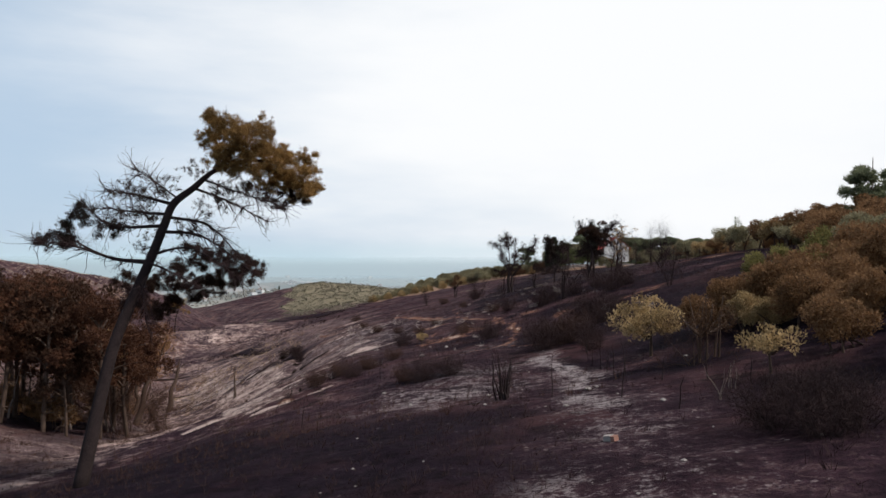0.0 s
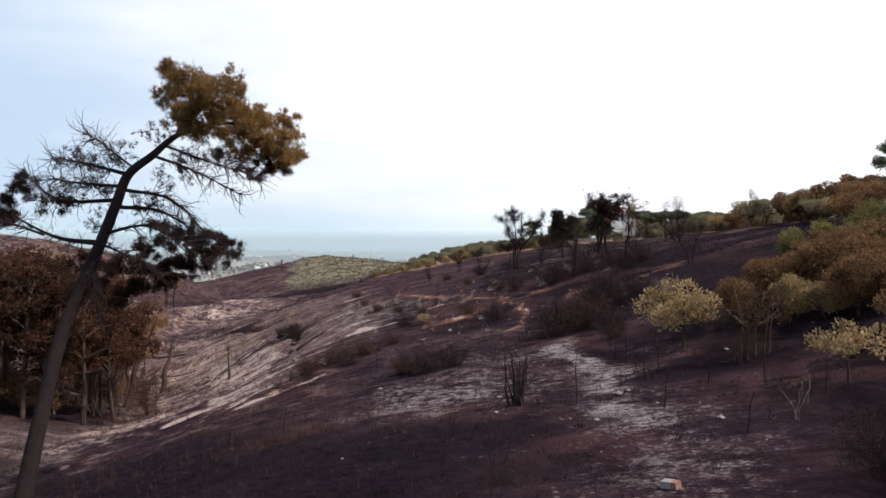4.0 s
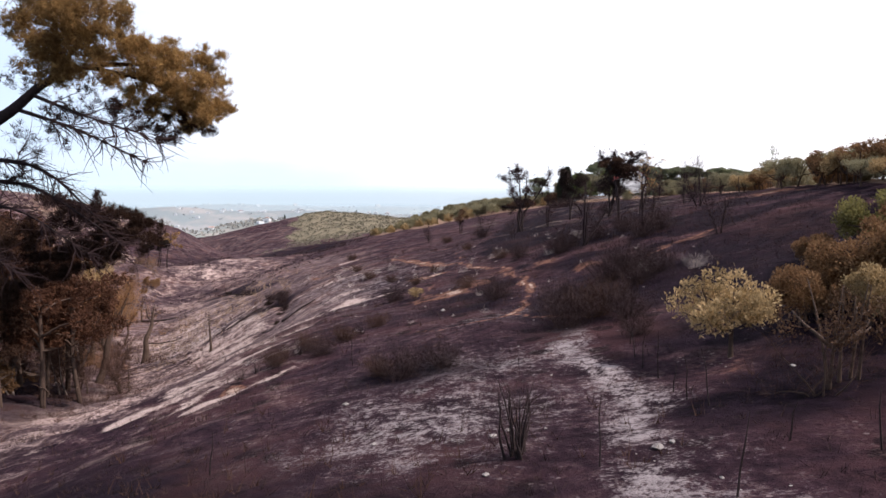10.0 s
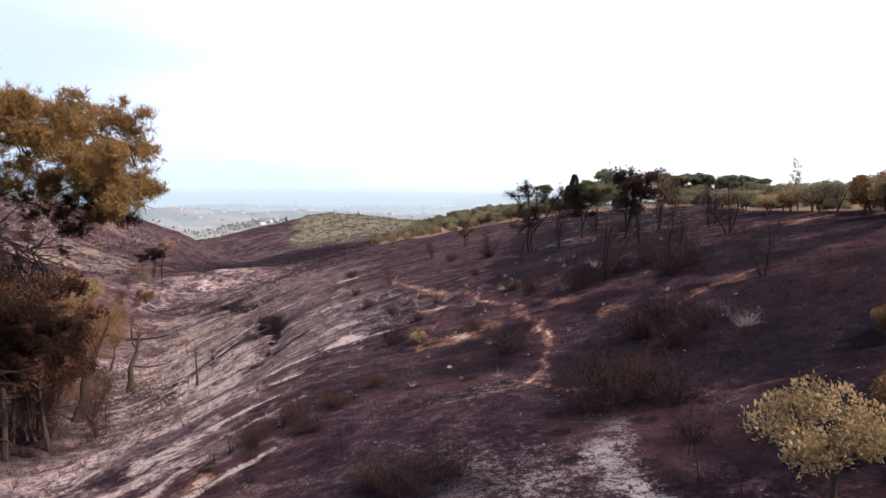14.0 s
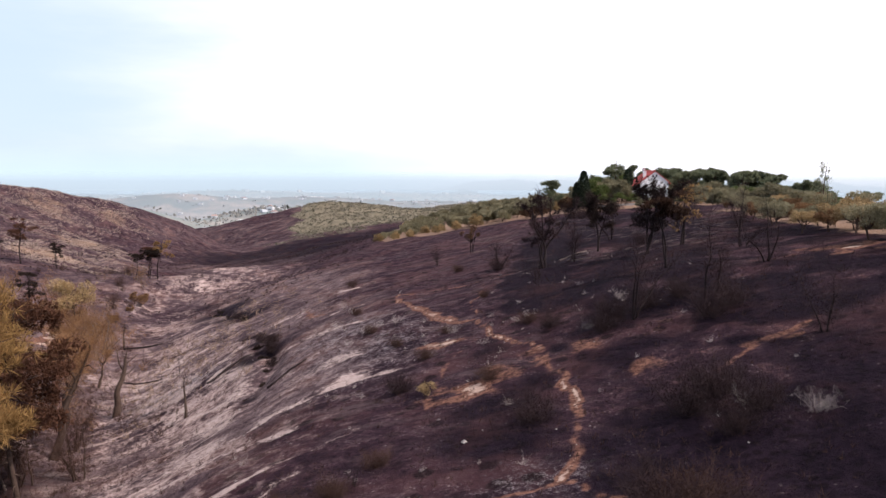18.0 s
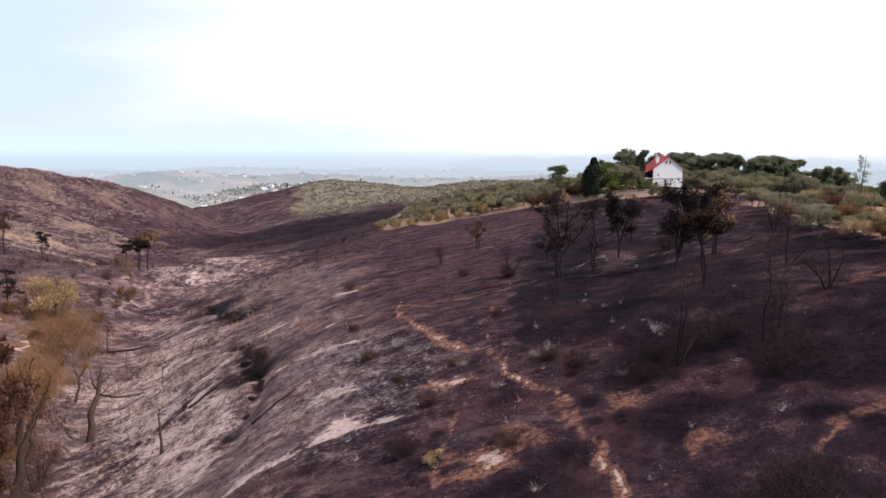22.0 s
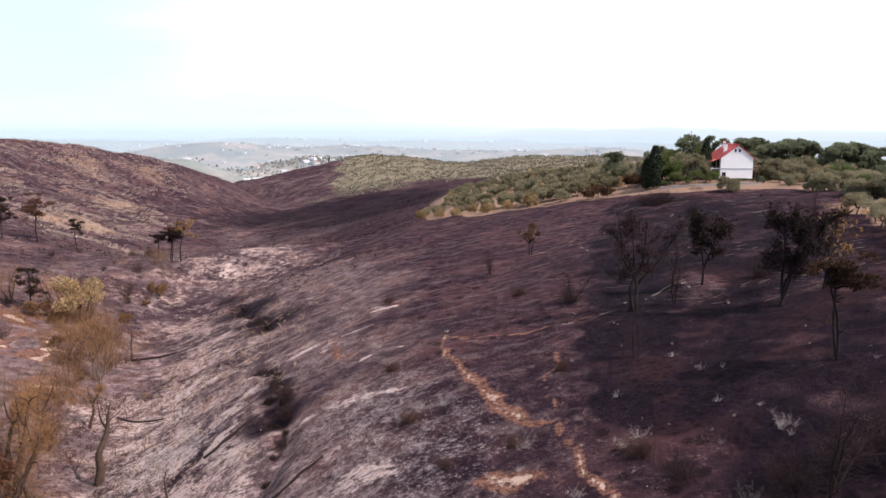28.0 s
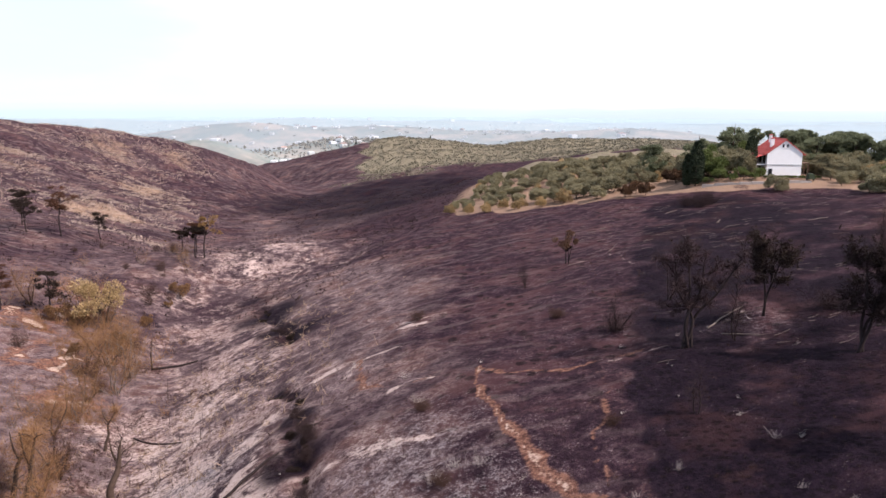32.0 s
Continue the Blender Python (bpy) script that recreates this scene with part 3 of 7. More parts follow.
def rings(path_pts, xs, ys):
    """Distance of places from a line on the ground."""
    best = np.full(np.shape(xs), 1e9)
    for (x0, y0), (x1, y1) in zip(path_pts, path_pts[1:]):
        dx, dy = x1 - x0, y1 - y0
        t = np.clip(((xs - x0) * dx + (ys - y0) * dy) / (dx * dx + dy * dy), 0, 1)
        best = np.minimum(best, np.hypot(xs - x0 - t * dx, ys - y0 - t * dy))
    return best


# ---- ground ----
MAIN_TRAIL = ([(-8.6, 126), (-7.2, 117.5), (-5.5, 112.4), (-3.6, 107.2), (-1.6, 102.8), (-0.2, 100.1), (1.7, 98.5), (2.4, 94.5), (3, 91), (4.6, 86.4), (6, 84.8), (6.7, 80.9), (6.9, 76.3), (7.1, 70), (6.3, 63), (5, 58.5)], 0.32, .80)
SIDE_TRAILS = [([(-7.6, 120.5), (-6.3, 115.1), (-4.5, 110.1), (-3, 106.3)], .42, 1.0), ([(-4.8, 111), (-3, 106.3), (-1.8, 102.7), (-.4, 100.4)], .85, .95), ([(1.9, 100.2), (1.2, 104.8), (2, 107.7), (3.6, 114.8), (3.2, 118.1)], 0.28, 0.62), ([(-8.6, 125.5), (-5.1, 123.3), (0.3, 122), (8, 124)], 0.35, 0.75), ([(-24.2, 139.3), (-22.7, 135.8), (-20.9, 128.1)], 0.4, 0.75), ([(-20.9, 128.1), (-15.6, 125.8), (-12.8, 126.8)], .35, .75), ([(-2.1, 73.5), (-1.4, 81.8), (0.6, 89.8), (2.6, 91)], 0.3, 0.55)]
LOW_TRAILS = [([(5, 58.5), (1, 57.6), (-1.5, 58.9), (-3.5, 62)], 0.35, 0.5), ([(5, 58.5), (9, 54), (14, 51), (19, 50)], 0.3, 0.6), ([(20.5, 71), (17.8, 71), (15.5, 68.9), (13.5, 67.4)], 0.4, 0.55), ([(14, 42.6), (11, 38.5), (9.6, 40), (12.5, 44)], .8, 0.3), ([(23.4, 73.8), (21, 71.7), (18.4, 71.7), (16.2, 69.6)], .35, .6)]
TRAILS = [MAIN_TRAIL] + SIDE_TRAILS + LOW_TRAILS
SOIL_SPOTS = [(-2.2, 102.2, 1.5, .7), (8.8, 79.6, 2.6, .7), (1, 77.3, 3.6, .6), (-1.7, 91.4, 2.2, .7), (4.1, 101.9, 1.8, .6), (13, 73.5, 1.6, .5), (-12, 53, 1.6, .7), (6.5, 82, 2, .5), (11.8, 40.2, 2.4, .36), (35, 90, 7, .5), (-92, 190, 12, .45), (-46, 62, 9, .45), (-50, 108, 9, .4), (-91, 171, 9, .75), (-77, 158, 9, .78), (-66, 143, 6, .62), (-57, 117, 5, .5), (10.2, 97.9, 1.6, .5), (14.8, 95.7, 2.2, .45), (9, 113.9, 1.5, .45), (18.1, 71.5, 1.8, .5), (2.5, 78, 3.0, .62)]
ASH_LINE = [(2.2, 4), (4.0, 12), (5.7, 17.5), (6.0, 21), (5.8, 25), (6.0, 29.5), (6.4, 36.7), (6.7, 41), (6.8, 46), (7.1, 52)]
UPPER_RUNNELS = [([(-14.4, 150.8), (-20.3, 150.5)], .5), ([(-18.4, 139.9), (-22.8, 139.1), (-24.4, 134)], .5), ([(-26.7, 138.1), (-30.2, 135.9)], .9), ([(-12.6, 126.4), (-15.5, 126.8), (-17.2, 124.7)], .4), ([(-70.7, 229.4), (-73.8, 209.2), (-74.5, 199.2)], .5), ([(-31.9, 130.3), (-32.6, 122.2), (-33.3, 116.6)], 1.3), ([(-37.5, 123.4), (-40.4, 123)], 1.4), ([(-37.6, 121.9), (-33.7, 113)], .8), ([(-16.5, 148.6), (-20, 147.9)], .5), ([(-30, 186.8), (-35.3, 193.8)], .6), ([(-29.9, 120.7), (-30.5, 111.9)], .9), ([(-62, 214), (-65, 196), (-60, 180)], .7)]
LOWER_RUNNELS = [([(-5.5, 87.1), (-8.3, 87.6), (-11.6, 85.9), (-15.7, 84.3), (-17.8, 80.2), (-21.2, 81.9)], .55), ([(-7.4, 89.1), (-10.8, 87)], .45), ([(-9.5, 96.7), (-12.7, 96.3), (-15.2, 91.7)], .4), ([(-11.2, 111.1), (-14.8, 112.3), (-17.7, 112.2), (-20.4, 111.4)], .45), ([(-21.2, 98.4), (-21.6, 91.3), (-21.7, 85.6)], .6), ([(-11.5, 77), (-14.5, 77.1), (-17, 76.7), (-21, 75)], .8), ([(-24.1, 99.6), (-29.3, 102)], .6), ([(-26.8, 118.7), (-26.6, 113.6), (-28.3, 109.9)], .7), ([(-9.5, 66.7), (-13, 60), (-14.7, 52)], .6), ([(-6.5, 72), (-11, 69), (-15, 65)], .45), ([(-21.6, 50.7), (-18.2, 56.2), (-14, 58.5)], .9), ([(-12.5, 50.2), (-9, 55.9)], .5)]
PLATEAU_RUNNELS = [([(9.6, 172), (11, 164), (12.2, 154)], .25), ([(3, 168), (8, 172)], .35), ([(23, 200), (30, 204)], .35), ([(41, 176), (52, 184)], .4), ([(14, 126), (19, 131)], .35), ([(4, 122), (10, 123.4)], .35)]
# soot patches; those along the gullies also paint their shade
SOOT_SHADE_SPOTS = [(10.9, 59, 4.0, 1), (11.2, 64.5, 3, .9), (21.6, 65.5, 5, 1), (24, 76, 5, .9), (7.9, 52.5, 4.0, .6), (-1.2, 46.5, 3.2, .9), (12.5, 46, 4, .6), (18, 40, 7, .8), (24, 63, 11, .8), (33, 70, 6, .5), (13.5, 85, 5, .9), (19, 86, 5, .7), (14, 60, 4.5, .5), (16.5, 116, 8, .6), (24, 112, 10, .6), (21.5, 97, 6, .8), (30, 128, 12, .55), (-14, 30, 11, .95), (-6, 19, 9, .95), (-31, 47, 9, .75), (-40, 74, 12, .5), (-34, 60, 8, .45), (-2, 26, 6, .8), (-25, 115, 3.4, 1), (-27, 126, 2.6, .9), (-46, 172, 5, .8), (30, 30, 12, .6), (14, 24, 6, .7), (30, 150, 22, .35), (45, 190, 20, .4), (-9, 30, 6, .55), (-46, 84, 12, .8), (-54, 97, 9, .5), (-52, 186, 9, .7), (-41, 166, 6, .8), (-60, 200, 7, .5), (12, 35.5, 4, .8), (13, 93, 7, .7), (18, 106, 7, .5), (8.5, 35.5, 1.6, .8), (8.5, 60.5, 5, .9), (4, 66, 4, .7), (14, 59, 5, .9), (16, 55, 5, .8), (3, 72, 4, .8), (3, 66, 5, .8), (6, 76, 4, .6), (-3.5, 15, 4, .9), (-8, 15, 5, .9), (2.5, 84, 3, .7), (-1.5, 79, 3, .6)]


def spacing(stops):
    """Grid lines: (from, to, step at from, step at to) in turn."""
    g = [stops[0][0]]
    for a, b, s0, s1 in stops:
        while g[-1] < b - 1e-6:
            t = (g[-1] - a) / (b - a)
            g.append(min(b, g[-1] + s0 * (s1 / s0) ** t))
    return np.array(g)


gx = spacing([(-4200, -700, 160, 12), (-700, -120, 12, 2.2), (-120, -55, 2.2, .55), (-55, 26, .55, .42), (26, 70, .42, 1.2), (70, 500, 1.2, 12), (500, 4200, 12, 160)])
gy = spacing([(-1500, -60, 160, 6), (-60, 14, 6, .4), (14, 135, .4, .5), (135, 260, .5, 1.4), (260, 1000, 1.4, 9), (1000, 4020, 9, 90)])
mx, my = np.meshgrid(gx, gy)
mz = ground_height(mx, my)
rows_n, cols_n = mx.shape
ground_mesh = bpy.data.meshes.new("ground")
ground_mesh.vertices.add(rows_n * cols_n)
ground_mesh.vertices.foreach_set("co", np.stack([mx, my, mz], -1).astype(np.float32).ravel())
ia = (np.arange(rows_n - 1)[:, None] * cols_n + np.arange(cols_n - 1)).ravel()
quads = np.stack([ia, ia + 1, ia + 1 + cols_n, ia + cols_n], 1)
ground_mesh.loops.add(quads.size)
ground_mesh.loops.foreach_set("vertex_index", quads.ravel().astype(np.int32))
ground_mesh.polygons.add(len(quads))
ground_mesh.polygons.foreach_set("loop_start", (np.arange(len(quads)) * 4).astype(np.int32))
ground_mesh.polygons.foreach_set("use_smooth", np.ones(len(quads), bool))
ground_mesh.update(calc_edges=True)
ground_mesh.materials.append(EARTH)


def soft_step(v, a, b):
    t = np.clip((v - a) / (b - a), 0, 1)
    return t * t * (3 - 2 * t)


wx, wy = mx + 1.2 * value_noise(mx, my, 3, 41), my + 1.2 * value_noise(mx, my, 3, 43)
w_soil = np.zeros_like(mx)
close = (np.abs(mx) < 130) & (my > -20) & (my < 240)
cx_, cy_ = mx[close] + .5 * value_noise(mx[close], my[close], 1.6, 44), my[close] + .5 * value_noise(mx[close], my[close], 1.6, 45)
best_soil = np.zeros(cx_.shape)
for line, wide, much in TRAILS:
    away = rings(line, cx_, cy_) / wide
    best_soil = np.maximum(best_soil, much * (.76 * np.exp(-(away / .75) ** 2) + .27 * np.exp(-(away / 2.4) ** 2)) * (.92 + .36 * value_noise(cx_, cy_, 3.5, 47)))
for sx, sy, sr, much in SOIL_SPOTS:
    best_soil = np.maximum(best_soil, much * (.85 + .8 * fractal(cx_, cy_, 1.5, 2, 49)) * np.exp(-((wx[close] - sx) ** 2 + (wy[close] - sy) ** 2) / sr ** 2))
w_soil[close] = best_soil
# bare reddish patches showing through the soot
patchy = soft_step(mx - np.interp(my, [22, 52, 70], [9, 9, -2]), 0, 4) * (1 - soft_step(mx, 34, 44)) * soft_step(my, 38, 46) * (1 - soft_step(my, 122, 142))
w_soil = np.maximum(w_soil, patchy * np.clip(.12 + .50 * fractal(mx, my, 2.6, 4, 52), 0, .31))
w_ash = np.zeros_like(mx)
d_ash = rings(ASH_LINE, wx[close], wy[close])
ash_here = .79 * (.85 + .45 * fractal(cx_, cy_, 2.6, 3, 46)) * np.exp(-(d_ash / (1.6 + .5 * (1 - soft_step(cy_, 24, 36)))) ** 2) * (.72 + .28 * soft_step(cy_, 16, 30))
ash_here = np.maximum(ash_here, .62 * np.exp(-(((wx[close] - 0) / 5.5) ** 2 + ((wy[close] - 38) / 7) ** 2)))
ash_here = np.maximum(ash_here, .62 * np.exp(-(((wx[close] - 1.5) / 6) ** 2 + ((wy[close] - 46) / 5) ** 2)))
ash_here = np.maximum(ash_here, .62 * np.exp(-(((wx[close] - 2.4) / 2.4) ** 2 + ((wy[close] - 15) / 3.5) ** 2)))
ash_here = np.maximum(ash_here, .5 * np.exp(-(((wx[close] - 3.4) / 5) ** 2 + ((wy[close] - 59) / 3) ** 2)))
ash_here = np.maximum(ash_here, .55 * np.exp(-(((wx[close] + 13) / 8) ** 2 + ((wy[close] - 108) / 14) ** 2)))
ash_here = np.maximum(ash_here, .5 * np.exp(-(((wx[close] + 8) / 9) ** 2 + ((wy[close] - 97) / 16) ** 2)))
ash_here = np.maximum(ash_here, 1.0 * np.exp(-(((wx[close] + 38) / 7) ** 2 + ((wy[close] - 119) / 9) ** 2)))
ash_here = np.maximum(ash_here, .45 * np.exp(-(((wx[close] - 15) / 12) ** 2 + ((wy[close] - 128) / 8) ** 2)))
w_ash[close] = ash_here
flank_x = np.interp(my, [30, 66, 94, 125, 160, 200, 250], [-20, -22, -25, -34, -45, -58, -70])
w_pale = np.exp(-((mx - flank_x + 5) / (9.5 + .05 * my)) ** 2) * soft_step(my, 30, 55) * (1 - soft_step(my, 215, 300))
w_pale = w_pale * (1 - .34 * soft_step(my, 142, 172)) * (1 - .35 * soft_step(-mx, 28, 42) * (1 - soft_step(my, 120, 145)))
w_pale = np.clip(w_pale * (.85 + .6 * value_noise(mx, my, 15, 51)), 0, 1)
w_soot_shade = np.zeros_like(mx)
for sx, sy, sr, much in SOOT_SHADE_SPOTS:
    w_soot_shade = np.maximum(w_soot_shade, much * np.exp(-((wx - sx) ** 2 + (wy - sy) ** 2) / sr ** 2))
edge_r = np.interp(my, [0, 15, 50, 75, 100, 140, 210], [8.2, 8.6, 9.5, 6.2, 3.6, 6, 20])
sooty = soft_step(wx - edge_r, -1, 5) * (1 - .26 * soft_step(my, 42, 55) * (1 - soft_step(my, 95, 110)) * soft_step(mx, 8, 14)) * (1 - soft_step(my, 205, 222)) * (1 - .32 * soft_step(mx, 19, 27) * (1 - soft_step(my, 100, 125))) * (1 - .75 * soft_step(mx, 36, 48))
w_soot_shade = np.maximum(w_soot_shade, sooty * (.95 + .42 * np.maximum(soft_step(my, 55, 95), soft_step(mx, 14, 20))) * (.80 + .85 * fractal(mx, my, 5, 3, 55)) * (1 - .12 * soft_step(my, 108, 136)))
w_soot_shade = np.maximum(w_soot_shade, .55 * np.exp(-(((mx + 3) / 9) ** 2 + ((my - 24) / 8) ** 2)))
# soot of burnt brush plus the gullies' shade, both put into the colour
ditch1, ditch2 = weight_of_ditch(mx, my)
w_soot_shade = np.maximum(w_soot_shade, np.maximum(1.2 * ditch1 * np.clip(.55 + 1.2 * fractal(mx, my, 2.2, 2, 59), 0, 1), .2 * ditch2))
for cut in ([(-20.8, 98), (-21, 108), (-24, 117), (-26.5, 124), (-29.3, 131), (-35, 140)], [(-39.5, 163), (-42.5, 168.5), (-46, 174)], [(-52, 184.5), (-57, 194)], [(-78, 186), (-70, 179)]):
    w_soot_shade[close] = np.maximum(w_soot_shade[close], 1.1 * np.exp(-(rings(cut, cx_ + 1.3 * value_noise(cx_, cy_, 2.4, 66), cy_) / 1.0) ** 2) * np.clip(.55 + 1.1 * fractal(cx_, cy_, 6, 3, 67), 0, 1))
# far burnt slopes: soot, also painting the purple-blue tone of distant haze
w_soot_shade = np.maximum(w_soot_shade, .75 * np.exp(-((mx + 66) / 55) ** 2 - ((my - 400) / 85) ** 2))
w_soot_shade = np.maximum(w_soot_shade, .95 * np.exp(-((mx + 105) / 75) ** 2 - ((my - 520) / 110) ** 2))
w_streak = np.zeros_like(mx)
runs = np.zeros(cx_.shape)
for line, wide in UPPER_RUNNELS + LOWER_RUNNELS + PLATEAU_RUNNELS:
    runs = np.maximum(runs, .94 * np.exp(-(rings(line, cx_, cy_) / min(wide * 1.3, 1.05)) ** 2) * (.8 + .4 * value_noise(cx_, cy_, 2.5, 48)) * (1 - .48 * soft_step(cy_, 150, 178)))
for sx, sy, ra, rb in [(-36, 116, 5, 7), (-21, 82, 4, 5), (-17, 62, 3, 6), (-33, 124, 3, 6), (-43, 133, 4, 5), (-24, 94, 3, 6), (-45, 128, 5, 4), (-38, 124, 3, 5), (-28, 113, 3, 5), (-16, 112, 4, 2), (-12, 97, 4, 3), (-9.5, 88, 4, 2), (-46, 142, 5, 6), (-31.5, 106, 3, 4), (-26.5, 111, 2.5, 5), (-23.6, 103, 2, 5), (-41, 122, 5, 6), (-48, 134, 5, 5)]:
    runs = np.maximum(runs, .72 * np.exp(-((cx_ - sx) / ra) ** 2 - ((cy_ - sy) / rb) ** 2))
w_streak[close] = runs
# what the fire left: grove and garden on the plateau, the scrub of the hill behind, dry grass on the hill beyond the valley
front = np.interp(mx, [-30, -18, -8, 6, 19, 31, 40, 62, 75, 110], [262, 243, 238, 231, 226, 225, 221, 213, 192, 160])
w_dry = soft_step(my - front + 4 * fractal(mx, my, 9, 3, 61), -2, 4) * (1 - soft_step(my, 335, 365)) * soft_step(mx, -40, -16)
w_dry = np.maximum(w_dry, .85 * soft_step(mx - np.interp(my, [60, 90, 120, 170], [37, 37, 41, 50]) + 1.5 * fractal(mx, my, 6, 3, 62), 0, 3.5) * soft_step(my, 60, 80) * (1 - soft_step(my, 160, 200)))
lump = fractal(mx, my, 26, 4, 71)
w_dry = np.maximum(w_dry, np.clip(.46 * np.exp(-((mx + 150) / 70) ** 2 - ((my - 330) / 110) ** 2) + .38 * soft_step(-mx, 110, 170), 0, .58) * (.42 + 1.0 * np.clip(lump, -.4, 1) + .35 * value_noise(mx, my, 5, 73)) * soft_step(my, 180, 240) * soft_step(-(mx + .40 * my), -6, 22))
w_green = soft_step(my + .25 * mx + 30 * fractal(mx, my, 60, 3, 81), 572, 665) * soft_step(mx + (my - 570) * .12 + 16 * fractal(mx, my, 40, 3, 83), -152, -128)
w_green = np.maximum(w_green, soft_step(my, 332, 362) * (1 - soft_step(my, 480, 560)) * soft_step(mx, -34, -12))
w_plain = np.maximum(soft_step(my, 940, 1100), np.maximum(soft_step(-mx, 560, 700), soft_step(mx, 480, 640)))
w_green = w_green * (1 - w_plain)
w_worn = soft_step(-(mx - np.interp(my, [0, 40, 70, 88, 100, 140, 200, 300], [-22, -19, -13, -8, -5, -5, -24, -46])) + 9 * fractal(mx, my, 20, 3, 58), -8 - .1 * np.clip(my - 90, 0, 200), 12 + .12 * np.clip(my - 90, 0, 200)) * soft_step(my, 28, 62) 
w_worn = w_worn * (.8 + .35 * fractal(mx, my, 22, 3, 57)) * (1 - .34 * soft_step(my, 150, 230)) * (1 - .28 * soft_step(-mx - .15 * np.clip(my - 200, 0, 300), 92, 125))
w_worn = np.maximum(w_worn, .15 * np.exp(-((mx + 2) / 9) ** 2) * soft_step(my, 84, 100) * (1 - soft_step(my, 130, 150)))
w_ledge = .45 * np.exp(-((mx + 14) / 24) ** 2) * soft_step(my, 55, 85) * (1 - soft_step(my, 235, 300)) + .9 * soft_step(-mx, 95, 135)
for key, w in (("soil", w_soil), ("ash", w_ash), ("pale", w_pale), ("soot", w_soot_shade), ("dry", w_dry), ("green", w_green), ("plain", w_plain), ("ledge", w_ledge), ("beyond", soft_step(my, 135, 175)), ("worn", w_worn), ("streak", w_streak)):
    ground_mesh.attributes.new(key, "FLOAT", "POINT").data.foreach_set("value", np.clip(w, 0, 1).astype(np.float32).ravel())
tagged(new("ground", ground_mesh), "fire-blackened hillside with ash, red trails and pale eroded banks", "ground", kind="structure")


def stand(x, y):
    return float(ground_height(x, y))


# the bay and the far shore, plain distance
def sheet(name, mat, xs, ys, z, label):
    gx_, gy_ = np.meshgrid(xs, ys)
    v = np.stack([gx_, gy_, np.full(gx_.shape, z)], -1).reshape(-1, 3)
    nx = len(xs)
    f = [[r * nx + c, r * nx + c + 1, (r + 1) * nx + c + 1, (r + 1) * nx + c] for r in range(len(ys) - 1) for c in range(nx - 1)]
    return tagged(new(name, mesh_of(name, v, f, mat)), label, "water", kind="structure")


# haze over the water is put into its pale base colour
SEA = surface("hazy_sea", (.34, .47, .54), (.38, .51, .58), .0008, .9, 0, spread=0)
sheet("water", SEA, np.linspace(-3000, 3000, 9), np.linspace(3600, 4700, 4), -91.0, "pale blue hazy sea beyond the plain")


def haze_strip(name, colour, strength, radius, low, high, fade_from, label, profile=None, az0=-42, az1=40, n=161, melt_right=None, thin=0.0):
    """A distant silhouette or see-through sheet whose emission imitates the light of the air before it and melts into
    the sky at its top.
    """
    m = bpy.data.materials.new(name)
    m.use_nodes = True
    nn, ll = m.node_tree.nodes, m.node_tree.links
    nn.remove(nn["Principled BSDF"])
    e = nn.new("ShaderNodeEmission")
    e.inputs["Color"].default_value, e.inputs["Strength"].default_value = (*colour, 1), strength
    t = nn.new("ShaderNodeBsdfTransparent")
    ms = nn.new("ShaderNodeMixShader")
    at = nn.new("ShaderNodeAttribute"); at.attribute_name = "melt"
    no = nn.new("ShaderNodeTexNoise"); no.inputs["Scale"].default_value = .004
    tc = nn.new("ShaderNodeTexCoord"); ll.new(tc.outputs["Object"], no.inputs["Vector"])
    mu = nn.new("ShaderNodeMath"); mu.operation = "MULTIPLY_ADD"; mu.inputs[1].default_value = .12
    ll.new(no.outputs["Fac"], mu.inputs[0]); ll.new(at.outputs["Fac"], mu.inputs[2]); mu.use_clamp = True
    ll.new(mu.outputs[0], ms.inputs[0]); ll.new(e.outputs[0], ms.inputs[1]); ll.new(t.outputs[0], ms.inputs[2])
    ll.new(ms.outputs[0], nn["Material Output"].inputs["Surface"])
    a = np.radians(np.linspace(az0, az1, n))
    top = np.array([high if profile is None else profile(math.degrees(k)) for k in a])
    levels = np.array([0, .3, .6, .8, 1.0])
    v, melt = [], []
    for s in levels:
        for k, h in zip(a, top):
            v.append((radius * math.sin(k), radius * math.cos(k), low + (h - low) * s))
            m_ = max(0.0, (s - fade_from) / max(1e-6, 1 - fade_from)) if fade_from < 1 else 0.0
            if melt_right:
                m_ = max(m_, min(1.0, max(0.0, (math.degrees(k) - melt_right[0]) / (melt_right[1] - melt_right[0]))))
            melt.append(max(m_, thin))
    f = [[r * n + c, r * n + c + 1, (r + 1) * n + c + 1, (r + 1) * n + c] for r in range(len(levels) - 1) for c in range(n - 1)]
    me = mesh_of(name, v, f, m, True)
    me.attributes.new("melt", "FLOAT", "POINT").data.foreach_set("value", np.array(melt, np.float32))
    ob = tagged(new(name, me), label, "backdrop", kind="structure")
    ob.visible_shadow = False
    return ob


# emission on these strips and sheets paints the distant haze
haze_strip("backdrop_sea_haze", (.66, .85, .92), 1.0, 4700, -100, 190, .15, "glowing strip painting blue sea haze along the horizon", melt_right=(-14, 16))


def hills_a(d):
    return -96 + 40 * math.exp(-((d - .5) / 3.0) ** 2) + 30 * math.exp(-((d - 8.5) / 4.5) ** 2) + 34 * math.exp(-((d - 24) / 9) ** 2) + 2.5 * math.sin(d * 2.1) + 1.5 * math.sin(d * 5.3)


